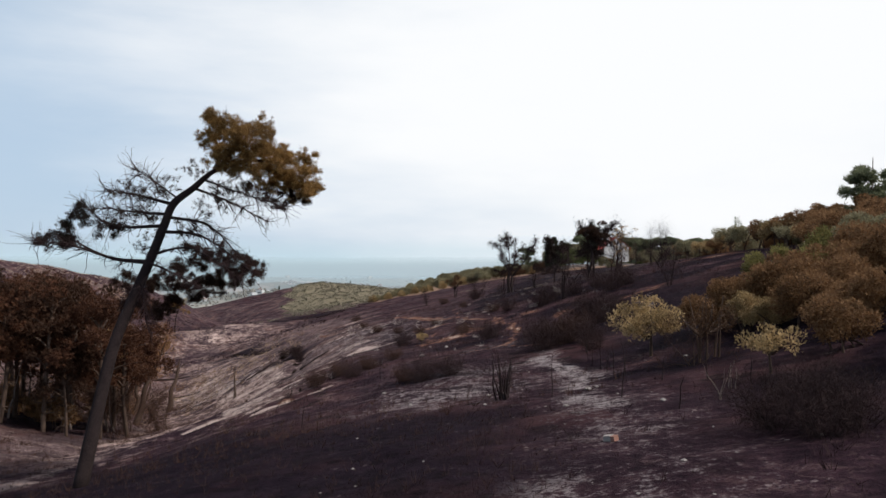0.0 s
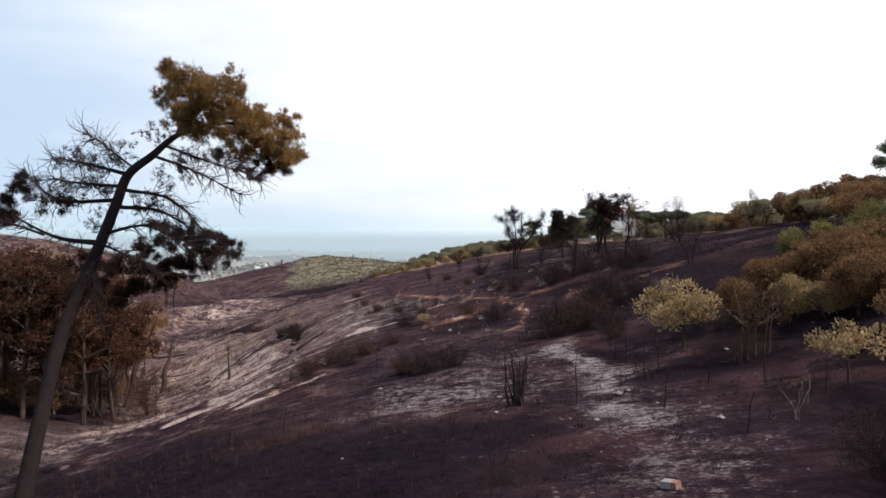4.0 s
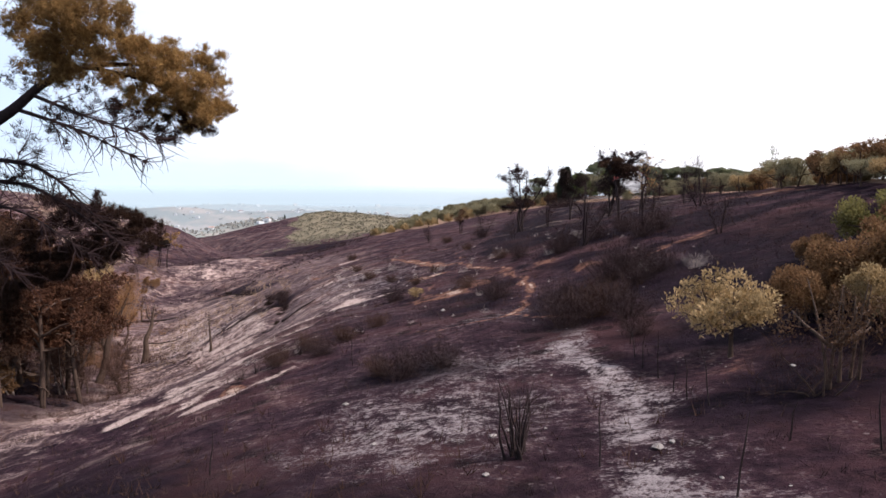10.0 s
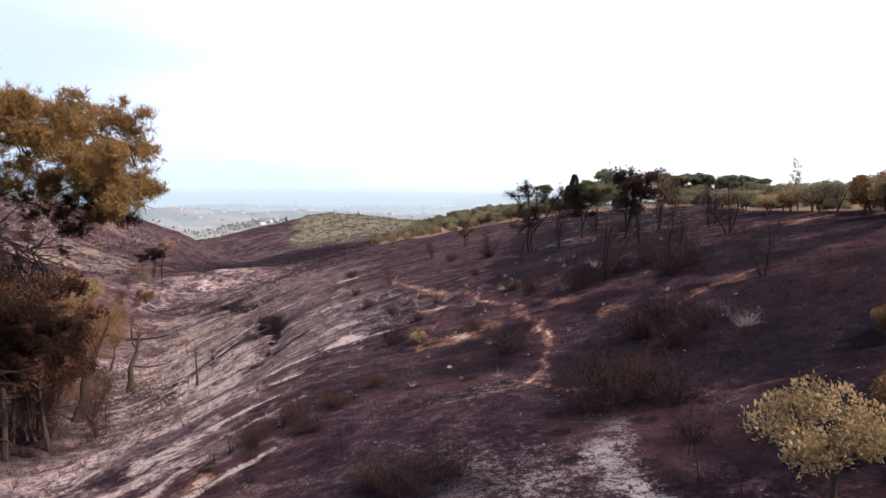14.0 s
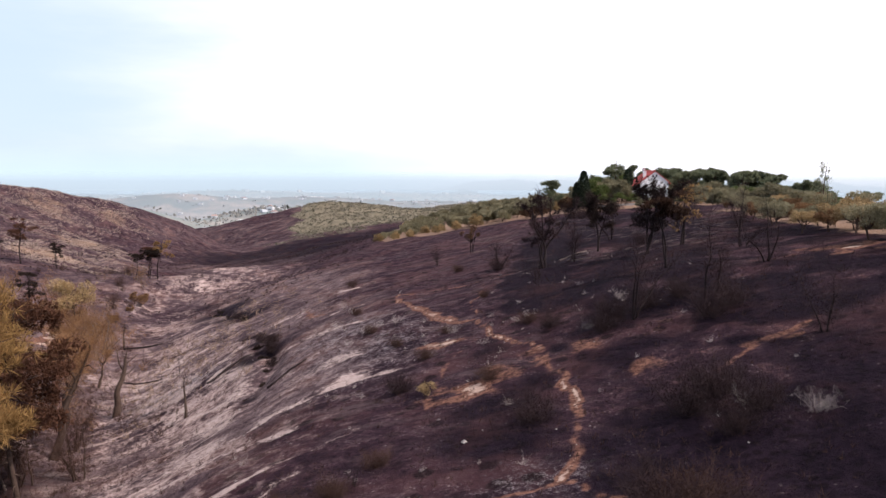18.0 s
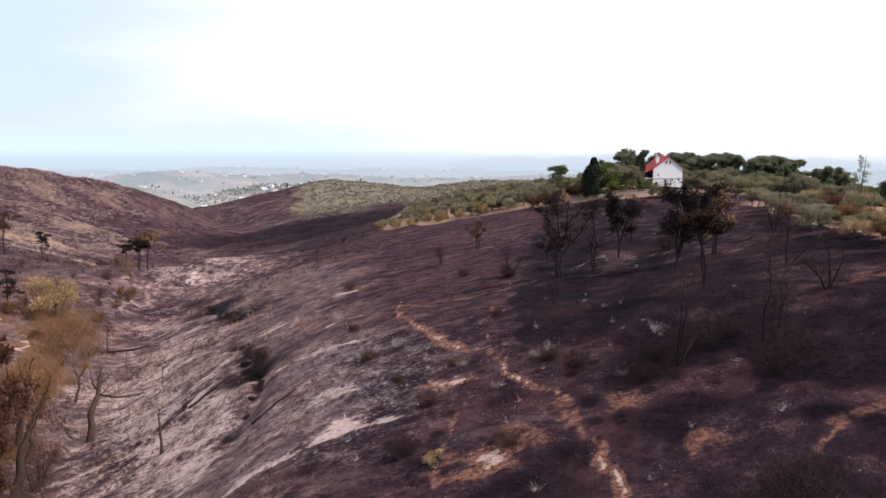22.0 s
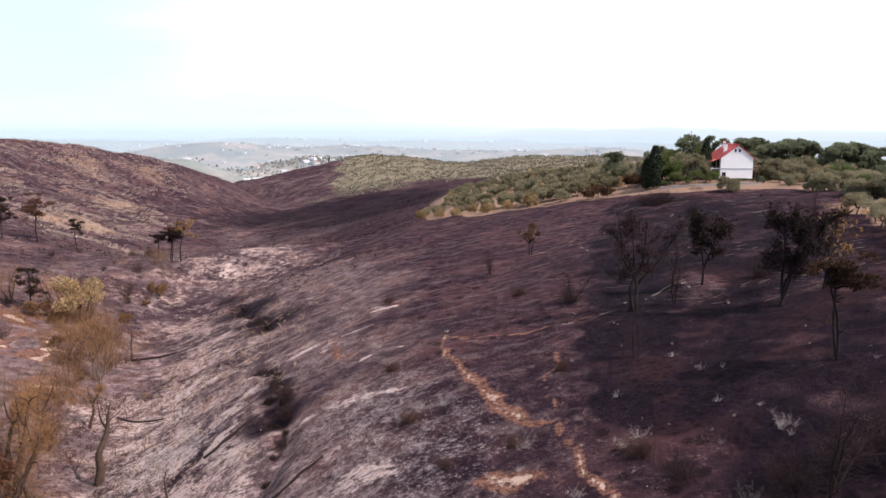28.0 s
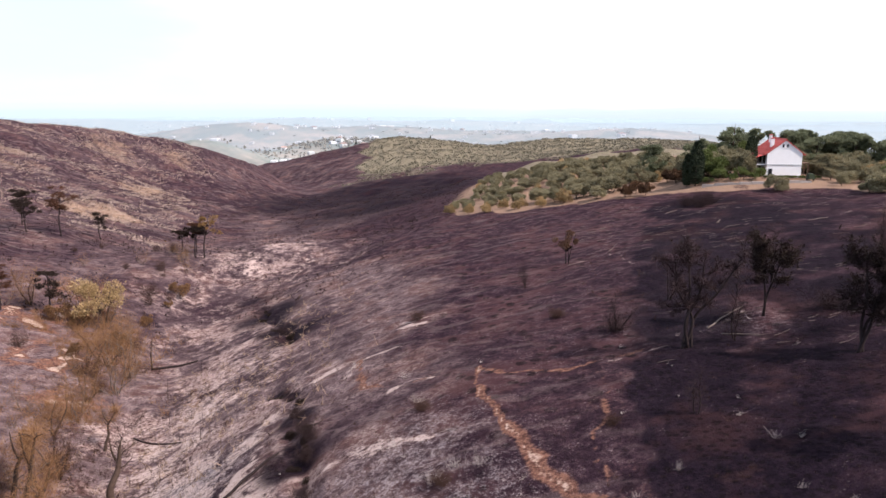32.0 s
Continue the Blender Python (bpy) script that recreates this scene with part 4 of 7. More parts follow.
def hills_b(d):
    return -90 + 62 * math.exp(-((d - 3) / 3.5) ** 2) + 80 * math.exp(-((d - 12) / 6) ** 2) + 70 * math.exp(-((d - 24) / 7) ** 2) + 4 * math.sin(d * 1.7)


haze_strip("backdrop_far_hills", (.64, .71, .75), 1.0, 4500, -100, 0, .75, "glowing far hills paled by painted haze", hills_b, -6, 40)
haze_strip("backdrop_haze_bank", (.64, .80, .83), .98, 2450, -100, 24, .6, "glowing sheet painting thin haze over the coastal plain", thin=.35)
haze_strip("backdrop_near_hills", (.46, .515, .53), 1.0, 3000, -100, 0, .92, "glowing grey-green hill silhouette behind the coastal plain", hills_a, -8, 40)

haze_strip("backdrop_village_haze", (.40, .455, .52), .92, 1000, -100, 16, .6, "glowing sheet painting thin blue haze before the village", thin=.72)
haze_strip("backdrop_plain_haze", (.44, .51, .60), .92, 1620, -100, 20, .6, "glowing sheet painting thin blue haze over the plain", thin=.62)

# ---- village and farms on the plain ----
rng = np.random.default_rng(11)


def far_house(w, d, h, flat):
    wall = mesh_of("wall", *box(0, 0, 0, w, d, h), ROOF_FAR)
    if flat:
        roof = mesh_of("roof", *box(0, 0, h, w * .9, d * .9, .5), ROOF_FAR)
    else:
        v = [(-w * .54, -d * .54, h), (w * .54, -d * .54, h), (w * .54, d * .54, h), (-w * .54, d * .54, h), (0, -d * .54, h + w * .3), (0, d * .54, h + w * .3)]
        roof = mesh_of("roof", v, [[0, 1, 4], [2, 3, 5], [1, 2, 5, 4], [3, 0, 4, 5], [3, 2, 1, 0]], ROOFRED_FAR)
    win = mesh_of("window", *box(0, -d / 2, h * .35, w * .5, .3, h * .25), DARKGLASS)
    return wall, roof, win


kinds = [far_house(12, 10, 6.5, False), far_house(16, 11, 7, True), far_house(10, 9, 4, False), far_house(22, 12, 5, True), far_house(14, 12, 9, True)]
spots = []
for _ in range(95):
    a = radians(rng.normal(-12.5, 3.0))
    r = rng.uniform(1120, 1500)
    spots.append((r * math.sin(a), r * math.cos(a)))
for _ in range(45):
    a, r = radians(rng.uniform(-26, 8)), rng.uniform(1600, 3300)
    spots.append((r * math.sin(a), r * math.cos(a)))
for k, (x, y) in enumerate(spots):
    wall, roof, win = kinds[int(rng.integers(5))]
    t = thing("village_house", x, y, stand(x, y) - .5, "small pale house in the hazy village on the plain", "house", "houses of the village", float(rng.uniform(0, 360)))
    t.scale = (.8, .8, .8) if y < 1600 else (1.3, 1.3, 1.1)
    for nm, me in (("wall", wall), ("roof", roof), ("window", win)):
        part(nm, me, None, t)


# the scattered town, too far to tell its houses apart
rng = np.random.default_rng(12)
blocks = []
for _ in range(430):
    a, r = radians(rng.uniform(-30, 14)), rng.uniform(1700, 3500)
    a += radians(2.5) * math.sin(r * .011)
    x, y = r * math.sin(a), r * math.cos(a)
    blocks.append(box(x, y, stand(x, y) - .5, rng.uniform(5, 11), rng.uniform(5, 10), rng.uniform(3.5, 7), .02))
tagged(new("far_town", mesh_of("far_town", *joined(blocks), ROOF_FAR)), "tiny white houses scattered over the hazy plain", "town", kind="stuff")

# ---- plants ----
def leaf_blob(rng, centre, radii, n, length, width, hollow=.45):
    c = clump(rng, centre, radii, n, hollow)
    out_ = c - np.asarray(centre)
    out_ /= np.linalg.norm(out_, axis=1)[:, None] + 1e-9
    return leaves(rng, c, length, width, out_ * .5 + (0, 0, .55), .8)


def crown_of(rng, lumps, per, length, width, hollow=.4):
    return joined([leaf_blob(rng, c, r, int(per * (r[0] * r[1] * r[2]) ** .45), length, width, hollow) for c, r in lumps])


def needle_tufts(rng, centres, length, width, per=9):
    """Pine tufts: each a spray of narrow blades from one point."""
    c = np.repeat(np.asarray(centres, float), per, 0)
    aim = np.repeat(units(rng, len(centres)) * .7 + (0, 0, .35), per, 0)
    return leaves(rng, c, length, width, aim, .8)


def olive_kind(seed, size, mat, bark, lumps=9, trunks=1, leaf=.26, tall=1.0, stem=.30, limbs=4):
    """Parts of a round grey olive or shrub, about size metres wide."""
    rng = np.random.default_rng(seed)
    parts = []
    h = size * stem * tall
    for k in range(trunks):
        lean = rng.normal(size=2) * size * (.06 if trunks == 1 else .09)
        bole = size * (.030 if trunks == 1 else .020)
        base = rng.normal(size=2) * (.02 if trunks == 1 else .10) * size
        parts.append(("trunk", tube(curve([(base[0], base[1], -.3), (base[0] + lean[0] * .4, base[1] + lean[1] * .4, h * .55), (base[0] + lean[0], base[1] + lean[1], h * 1.3), (base[0] + lean[0] * 1.9, base[1] + lean[1] * 1.9, h * 2.1)], 4), [bole, bole * .7, bole * .45, bole * .16], 6), bark))
    for _ in range(limbs):
        a = rng.uniform(0, 6.28)
        parts.append(("limb", tube(rag(rng, (0, 0, h * .8), (math.cos(a), math.sin(a), .9), size * .5, 5, .2), [size * .022, size * .006], 5), bark))
    balls = []
    for _ in range(int(lumps * 1.7)):
        a, r = rng.uniform(0, 6.28), size * .5 * math.sqrt(rng.uniform(0, .75))
        z = h * 1.05 + size * (.72 - stem) * tall * rng.uniform(.1, 1.0) * (1 - .55 * (r / size * 2) ** 2)
        s = size * rng.uniform(.08, .185)
        balls.append(((r * math.cos(a), r * math.sin(a), z), (s, s, s * .85)))
    half = len(balls) // 2
    parts.append(("foliage", crown_of(rng, balls[:half], 520, leaf * .9, leaf * .23), mat))
    parts.append(("foliage", crown_of(rng, balls[half:], 520, leaf * .9, leaf * .23), mat))
    return [(nm, mesh_of(nm, *sh, m, nm != "foliage"), m) for nm, sh, m in parts]


def fuzz(rng, lines, n, length, width):
    """Hair-thin twigs standing off the outer parts of stems."""
    c = []
    for p in lines:
        k = max(1, n // len(lines))
        u = (len(p) - 1) * (.25 + .75 * rng.uniform(size=k) ** .8)
        i = np.minimum(u.astype(int), len(p) - 2)
        c.append(np.asarray(p)[i] + (np.asarray(p)[i + 1] - np.asarray(p)[i]) * (u - i)[:, None] + rng.normal(size=(k, 3)) * length * .30)
    return leaves(rng, np.concatenate(c), length, width, np.array((0, 0, .45)))


def bare_kind(seed, tall, forks, bark, twigs_mat, twigs=150, spread=.45, thick=.018, wild=.13, hair=4):
    """Parts of a burnt tree or bush with bare stems and twigs."""
    rng = np.random.default_rng(seed)
    parts, tips = [], []
    for k in range(forks):
        a = rng.uniform(0, 6.28) if forks > 1 else 0
        d = np.array((math.cos(a) * spread, math.sin(a) * spread, 1))
        p = rag(rng, (rng.normal() * .04 * tall, rng.normal() * .04 * tall, -.25), d, tall * rng.uniform(.6, 1.05), 8, wild, -.05)
        parts.append(("stem", tube(p, [thick * tall, thick * .75 * tall, thick * .4 * tall, thick * .12 * tall], 6), bark))
        tips.append(p)
    tw = []
    for _ in range(twigs):
        p = tips[int(rng.integers(len(tips)))]
        i = int(rng.integers(2, len(p)))
        d = units(rng, 1)[0] + (0, 0, .5)
        tw.append(tube(rag(rng, p[i - 1] + (p[i] - p[i - 1]) * rng.uniform(), d, tall * rng.uniform(.10, .34), 4, .28), [thick * .18 * tall, thick * .03 * tall], 3))
    tw.append(fuzz(rng, tips, twigs * hair, tall * .26, .0030 * tall ** .5))
    parts.append(("twig_spray", joined(tw), twigs_mat))
    return [(nm, mesh_of(nm, *sh, m, nm == "stem"), m) for nm, sh, m in parts]


def pine_kind(seed, tall, lean, mat, bark=CHAR, crown_at=.62, wide=.24, lumps=8, tufts=60, trunks=1, length=.34, flat=.55, side=(0, 0), dead=11):
    """Parts of a stone-pine shaped tree with a high ragged crown."""
    rng = np.random.default_rng(seed)
    parts, heads = [], []
    for k in range(trunks):
        o = np.array((rng.normal() * .03, rng.normal() * .03, 0)) * tall * (trunks > 1)
        le = np.array((*lean, 0)) * tall + np.array((rng.normal(), rng.normal(), 0)) * tall * .05 * (trunks > 1)
        p = curve([o + (0, 0, -.4), o + le * .25 + (rng.normal() * .02 * tall, rng.normal() * .02 * tall, .33 * tall), o + le * .6 + (0, 0, .66 * tall), o + le + (0, 0, .93 * tall)], 5)
        parts.append(("trunk", tube(p, [.017 * tall, .013 * tall, .010 * tall, .003 * tall], 7), bark))
        heads.append(p)
    balls = []
    for k in range(lumps):
        p = heads[k % trunks]
        f = rng.uniform(crown_at, 1.0)
        c = p[min(len(p) - 1, int(f * (len(p) - 1)))]
        a, r = rng.uniform(0, 6.28), tall * wide * rng.uniform(.35, 1) * (1.25 - .6 * f)
        e = c + (r * math.cos(a) + side[0] * tall * rng.uniform(0, 1), r * math.sin(a) + side[1] * tall * rng.uniform(0, 1), tall * .05 * rng.uniform(-.3, 1.2))
        parts.append(("limb", tube(curve([c - (0, 0, .06 * tall), (c + e) / 2 + (0, 0, -.01 * tall), e], 4), [.009 * tall, .003 * tall], 4), bark))
        s = tall * wide * rng.uniform(.26, .46)
        balls.append((e, (s, s, s * flat)))
        balls.append((e + rng.normal(size=3) * s * (.9, .9, .45), (s * .7, s * .7, s * flat * .7)))
    for half in (balls[:len(balls) // 2], balls[len(balls) // 2:]):
        cs = np.concatenate([clump(rng, c, r, int(tufts * .6), .25) for c, r in half])
        parts.append(("foliage", needle_tufts(rng, cs, length, length * .11), mat))
    for _ in range(dead):
        p = heads[int(rng.integers(trunks))]
        i = int(rng.integers(2, int(len(p) * crown_at)))
        parts.append(("dead_branch", tube(rag(rng, p[i], (*rng.normal(size=2), .25), tall * rng.uniform(.06, .16), 4, .2), [.006 * tall, .001 * tall], 4), bark))
    return [(nm, mesh_of(nm, *sh, m, nm in ("trunk", "limb")), m) for nm, sh, m in parts]


def charred_kind(seed, tall, ways, wide, twigs=520, needles=170, cap=NEEDLE_DARK, thick=.020, bend=.035):
    """Parts of a burnt pine: bent stems, rising limbs and a thin umbrella of dark twigs. ways: where each stem leans."""
    rng = np.random.default_rng(seed)
    parts, ends = [], []
    for wx_, wy_ in ways:
        s = rng.normal(size=2) * bend * tall
        p = curve([(rng.normal() * .02 * tall, rng.normal() * .02 * tall, -.3), (wx_ * .2 * tall + s[0], wy_ * .2 * tall + s[1], .28 * tall), (wx_ * .55 * tall - s[0] * .5, wy_ * .55 * tall - s[1] * .5, .55 * tall), (wx_ * tall, wy_ * tall, .82 * tall), (wx_ * 1.15 * tall, wy_ * 1.15 * tall, .95 * tall)], 5)
        parts.append(("trunk", tube(p, [thick * tall, thick * .8 * tall, thick * .6 * tall, thick * .35 * tall, thick * .1 * tall], 7), CHAR))
        for k in range(7):
            i = int(len(p) * rng.uniform(.34, .92))
            a = rng.uniform(0, 6.28)
            q = rag(rng, p[i], (math.cos(a), math.sin(a), rng.uniform(.0, .6)), wide * rng.uniform(.6, 1.1), 7, .22, -.03)
            parts.append(("limb", tube(q, [thick * .38 * tall, thick * .2 * tall, thick * .06 * tall], 5), CHAR))
            ends.append(q)
        ends.append(p[len(p) // 2:])
    spray, tufts_at = [], []
    for _ in range(twigs):
        q = ends[int(rng.integers(len(ends)))]
        i = int(rng.integers(len(q) // 3, len(q)))
        w = rag(rng, q[i], units(rng, 1)[0] + (0, 0, .35), wide * rng.uniform(.15, .5), 5, .3)
        spray.append(tube(w, [.0032 * tall, .0009 * tall], 3))
        tufts_at.append(w[-1]); tufts_at.append(w[2])
    spray.append(fuzz(rng, ends, twigs * 4, wide * .26, .006))
    parts.append(("twig_spray", joined(spray), TWIG))
    if needles:
        c = np.array(tufts_at)
        c = c[rng.permutation(len(c))[:needles]]
        parts.append(("foliage", needle_tufts(rng, c, .34, .03, 9), cap))
    return [(nm, mesh_of(nm, *sh, m, nm in ("trunk", "limb")), m) for nm, sh, m in parts]


def plant(kind_parts, name, x, y, label, category, group="", turn=0, size=1.0, sink=.05):
    t = thing(name, x, y, stand(x, y) - sink, label, category, group)
    t.matrix_world = pose(x, y, stand(x, y) - sink, 0, 0, turn) @ Matrix.Diagonal((size, size, size, 1))
    for nm, me, m in kind_parts:
        tagged(part(nm, me, m, t), kind="stuff" if nm == "twig_spray" else "")
    return t


# the leaning pine beside the start
def leaning_pine():
    rng = np.random.default_rng(5)
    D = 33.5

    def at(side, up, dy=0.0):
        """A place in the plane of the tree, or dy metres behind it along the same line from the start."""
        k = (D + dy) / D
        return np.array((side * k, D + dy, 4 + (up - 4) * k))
    base = np.array((-15.7, 31.5, 0.0))
    base[2] = stand(base[0], base[1]) - .2
    t = thing("leaning_pine", base[0], base[1], base[2], "tall leaning scorched pine with a rust-brown crown and bare dead branches", "tree")

    def rel(p):
        return np.asarray(p) - base
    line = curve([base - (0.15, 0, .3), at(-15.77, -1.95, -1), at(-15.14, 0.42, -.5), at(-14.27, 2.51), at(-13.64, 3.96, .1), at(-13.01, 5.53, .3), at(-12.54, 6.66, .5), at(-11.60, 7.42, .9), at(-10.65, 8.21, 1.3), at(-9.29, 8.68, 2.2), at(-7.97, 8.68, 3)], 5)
    part("trunk", tube(rel(line), [.34, .27, .25, .24, .22, .20, .18, .15, .11, .07, .03], 11), CHAR, t, "blackened trunk", True)
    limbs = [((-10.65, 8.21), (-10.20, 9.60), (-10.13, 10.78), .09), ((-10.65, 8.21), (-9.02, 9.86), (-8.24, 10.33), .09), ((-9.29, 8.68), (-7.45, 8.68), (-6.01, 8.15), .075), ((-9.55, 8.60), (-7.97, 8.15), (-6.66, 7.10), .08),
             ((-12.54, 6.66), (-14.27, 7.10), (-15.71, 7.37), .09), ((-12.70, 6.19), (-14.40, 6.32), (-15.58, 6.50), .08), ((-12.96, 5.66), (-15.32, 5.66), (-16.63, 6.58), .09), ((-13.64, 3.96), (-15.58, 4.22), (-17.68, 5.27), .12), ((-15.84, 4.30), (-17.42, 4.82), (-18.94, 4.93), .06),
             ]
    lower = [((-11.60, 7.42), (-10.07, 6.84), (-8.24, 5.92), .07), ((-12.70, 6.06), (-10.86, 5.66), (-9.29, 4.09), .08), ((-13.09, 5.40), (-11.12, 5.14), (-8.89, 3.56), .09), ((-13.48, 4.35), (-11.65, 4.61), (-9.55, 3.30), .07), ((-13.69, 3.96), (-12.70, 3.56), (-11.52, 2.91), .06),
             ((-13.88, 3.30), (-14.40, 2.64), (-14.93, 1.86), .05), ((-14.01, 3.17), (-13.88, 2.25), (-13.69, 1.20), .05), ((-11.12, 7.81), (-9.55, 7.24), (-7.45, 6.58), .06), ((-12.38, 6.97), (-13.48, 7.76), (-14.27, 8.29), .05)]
    twigs = []
    for n_limb, (a, b, c, r) in enumerate(limbs + lower):
        dy = rng.uniform(-2.2, 2.2)
        off = float(np.interp(a[0], [-13.64, -12.54, -10.65, -9.29], [0, .5, 1.3, 2.2]))
        p = curve([at(*a, off), at(*b, off + dy * .6 + .5), at(*c, off + dy + 1)], 5)
        part("limb", tube(rel(p), [r, r * .6, r * .2], 6), CHAR, t, smooth=True)
        in_crown = n_limb < 4
        twigs.append(fuzz(rng, [rel(p)], 60 if in_crown else 130, .35 if in_crown else .6, .007))
        for _ in range(24 if in_crown else 60):
            i = int(rng.integers(2, len(p)))
            d = (p[i] - p[i - 1])
            d = d / np.linalg.norm(d) + rng.normal(size=3) * .55 + (0, 0, -.12)
            reach = .7 if in_crown else 1.0 if r > .095 else 1.7
            twigs.append(tube(rel(rag(rng, p[i], d, rng.uniform(.4, reach), 5, .3, .05)), [.022, .004], 3))
    tagged(part("twig_spray", joined(twigs), TWIG, t, "bare blackened twigs"), kind="stuff")

    def cluster(name, far_off, spots, per, mat, label=""):
        cs = np.concatenate([clump(rng, knot, (r * .42, r * .42, r * .34), int(1.7 * per * r * r / 8) + 1, .1) for x, y, dy, r in spots for knot in clump(rng, rel(at(x, y, dy + far_off)), (r * .85, r * .95, r * .7), 8, .5)])
        part(name, needle_tufts(rng, cs, .19, .0065, 20), mat, t, label)
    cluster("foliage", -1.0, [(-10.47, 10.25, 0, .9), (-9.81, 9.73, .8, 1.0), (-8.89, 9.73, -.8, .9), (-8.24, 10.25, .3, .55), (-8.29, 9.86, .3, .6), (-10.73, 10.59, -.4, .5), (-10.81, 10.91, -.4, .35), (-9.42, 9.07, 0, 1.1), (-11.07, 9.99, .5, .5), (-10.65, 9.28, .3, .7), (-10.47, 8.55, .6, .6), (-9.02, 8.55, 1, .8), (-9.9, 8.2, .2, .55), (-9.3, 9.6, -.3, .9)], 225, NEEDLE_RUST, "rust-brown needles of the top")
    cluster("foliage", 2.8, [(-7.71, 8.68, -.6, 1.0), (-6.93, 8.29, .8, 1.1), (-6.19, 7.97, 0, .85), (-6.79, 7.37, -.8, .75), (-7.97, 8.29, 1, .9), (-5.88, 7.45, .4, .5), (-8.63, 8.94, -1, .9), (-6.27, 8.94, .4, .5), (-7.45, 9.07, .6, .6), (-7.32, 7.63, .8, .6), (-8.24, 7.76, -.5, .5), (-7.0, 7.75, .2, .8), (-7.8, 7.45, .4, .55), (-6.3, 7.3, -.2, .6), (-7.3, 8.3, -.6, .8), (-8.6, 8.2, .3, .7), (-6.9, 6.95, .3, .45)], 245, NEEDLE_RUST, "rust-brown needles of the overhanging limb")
    # darker needles along the bottom paint the shaded underside of the crown
    cluster("foliage", 2.8, [(-7.2, 7.05, .3, .6), (-8.0, 7.0, .5, .6), (-8.8, 7.35, .2, .6), (-6.5, 6.9, .1, .5), (-7.6, 6.7, .6, .5)], 190, NEEDLE_SINGED, "dark needles painting the shade under the overhanging limb")
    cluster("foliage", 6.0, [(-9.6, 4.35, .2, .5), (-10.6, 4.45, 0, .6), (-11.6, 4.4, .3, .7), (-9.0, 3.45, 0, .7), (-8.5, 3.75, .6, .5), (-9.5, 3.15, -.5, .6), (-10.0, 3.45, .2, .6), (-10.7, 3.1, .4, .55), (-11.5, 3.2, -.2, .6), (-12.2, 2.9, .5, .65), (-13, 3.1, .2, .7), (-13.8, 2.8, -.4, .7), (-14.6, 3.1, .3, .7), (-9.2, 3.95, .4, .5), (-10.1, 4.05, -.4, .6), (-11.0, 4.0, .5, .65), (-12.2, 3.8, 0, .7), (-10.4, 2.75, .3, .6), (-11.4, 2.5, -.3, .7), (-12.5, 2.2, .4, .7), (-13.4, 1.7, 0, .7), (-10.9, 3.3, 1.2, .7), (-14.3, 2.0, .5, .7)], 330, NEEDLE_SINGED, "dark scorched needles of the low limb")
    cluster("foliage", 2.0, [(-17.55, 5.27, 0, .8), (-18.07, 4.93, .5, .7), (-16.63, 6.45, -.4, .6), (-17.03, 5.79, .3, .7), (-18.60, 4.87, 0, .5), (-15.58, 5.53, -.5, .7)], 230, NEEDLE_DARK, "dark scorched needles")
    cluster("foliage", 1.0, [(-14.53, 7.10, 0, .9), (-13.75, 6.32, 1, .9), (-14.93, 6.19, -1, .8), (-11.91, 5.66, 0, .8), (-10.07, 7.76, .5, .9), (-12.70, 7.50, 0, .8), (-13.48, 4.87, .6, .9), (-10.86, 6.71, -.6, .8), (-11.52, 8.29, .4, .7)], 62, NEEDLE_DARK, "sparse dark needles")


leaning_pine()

# burnt wood below it, on the valley's edge
brown_pines = [pine_kind(101 + k, 10.5, (.06, .02), NEEDLE_SINGED if k == 1 else NEEDLE_BROWN, BARK, .42, .28, 15, 78, 1, .30, .7) for k in range(3)]
WOOD = [(-41, 90, .9), (-45, 88, 1.0), (-48, 81, 1.0), (-50, 94, 1.05), (-53, 95, 1.0), (-43, 83, .92), (-58, 100, 1.05), (-56, 86, 1.0), (-63, 106, 1.0), (-47.5, 99, .85), (-55, 78, 1.0), (-40, 84, .72), (-51, 88, .8), (-62, 94, 1.05), (-36.5, 84, .78), (-37.5, 79, .95), (-42, 76, 1.0), (-46, 75, 1.02), (-50, 74, 1.0), (-39.5, 76, .6), (-54, 73, 1.0), (-59, 80, 1.05)]
for k, (x, y, s) in enumerate(WOOD):
    plant(brown_pines[k % 3], "scorched_pine", x, y, "scorched pine with dull brown needles on a thin pale trunk", "tree", "burnt wood at the valley head", float(k * 67 % 360), s * (4.0 - float(land(x, y))) / 11.5)
grey_kinds = [bare_kind(131 + k, 6.5, 2, GREYWOOD, BROWNTWIG, 70, .3, .014) for k in range(2)]
for k, (x, y) in enumerate([(-53, 92), (-45, 86), (-48, 79), (-42.5, 82), (-50, 97), (-57, 99), (-40, 87), (-47, 104)]):
    plant(grey_kinds[k % 2], "bare_tree", x, y, "bare grey-barked dead tree with thin twigs", "tree", "bare trunks at the valley head", k * 49.0, 1.2 + .2 * (k % 3))
gold_shrub = olive_kind(141, 2.6, LEAF_ORANGE, BARK, 7, 3, .22, 1.2)
for k, (x, y, s) in enumerate([(-43, 80, 1.5), (-46, 82, 1.3), (-41, 78, 1.2)]):
    plant(gold_shrub, "scorched_shrub", x, y, "yellow-brown scorched shrub among bare trunks", "shrub", "scorched shrubs at the valley head", k * 80.0, s)

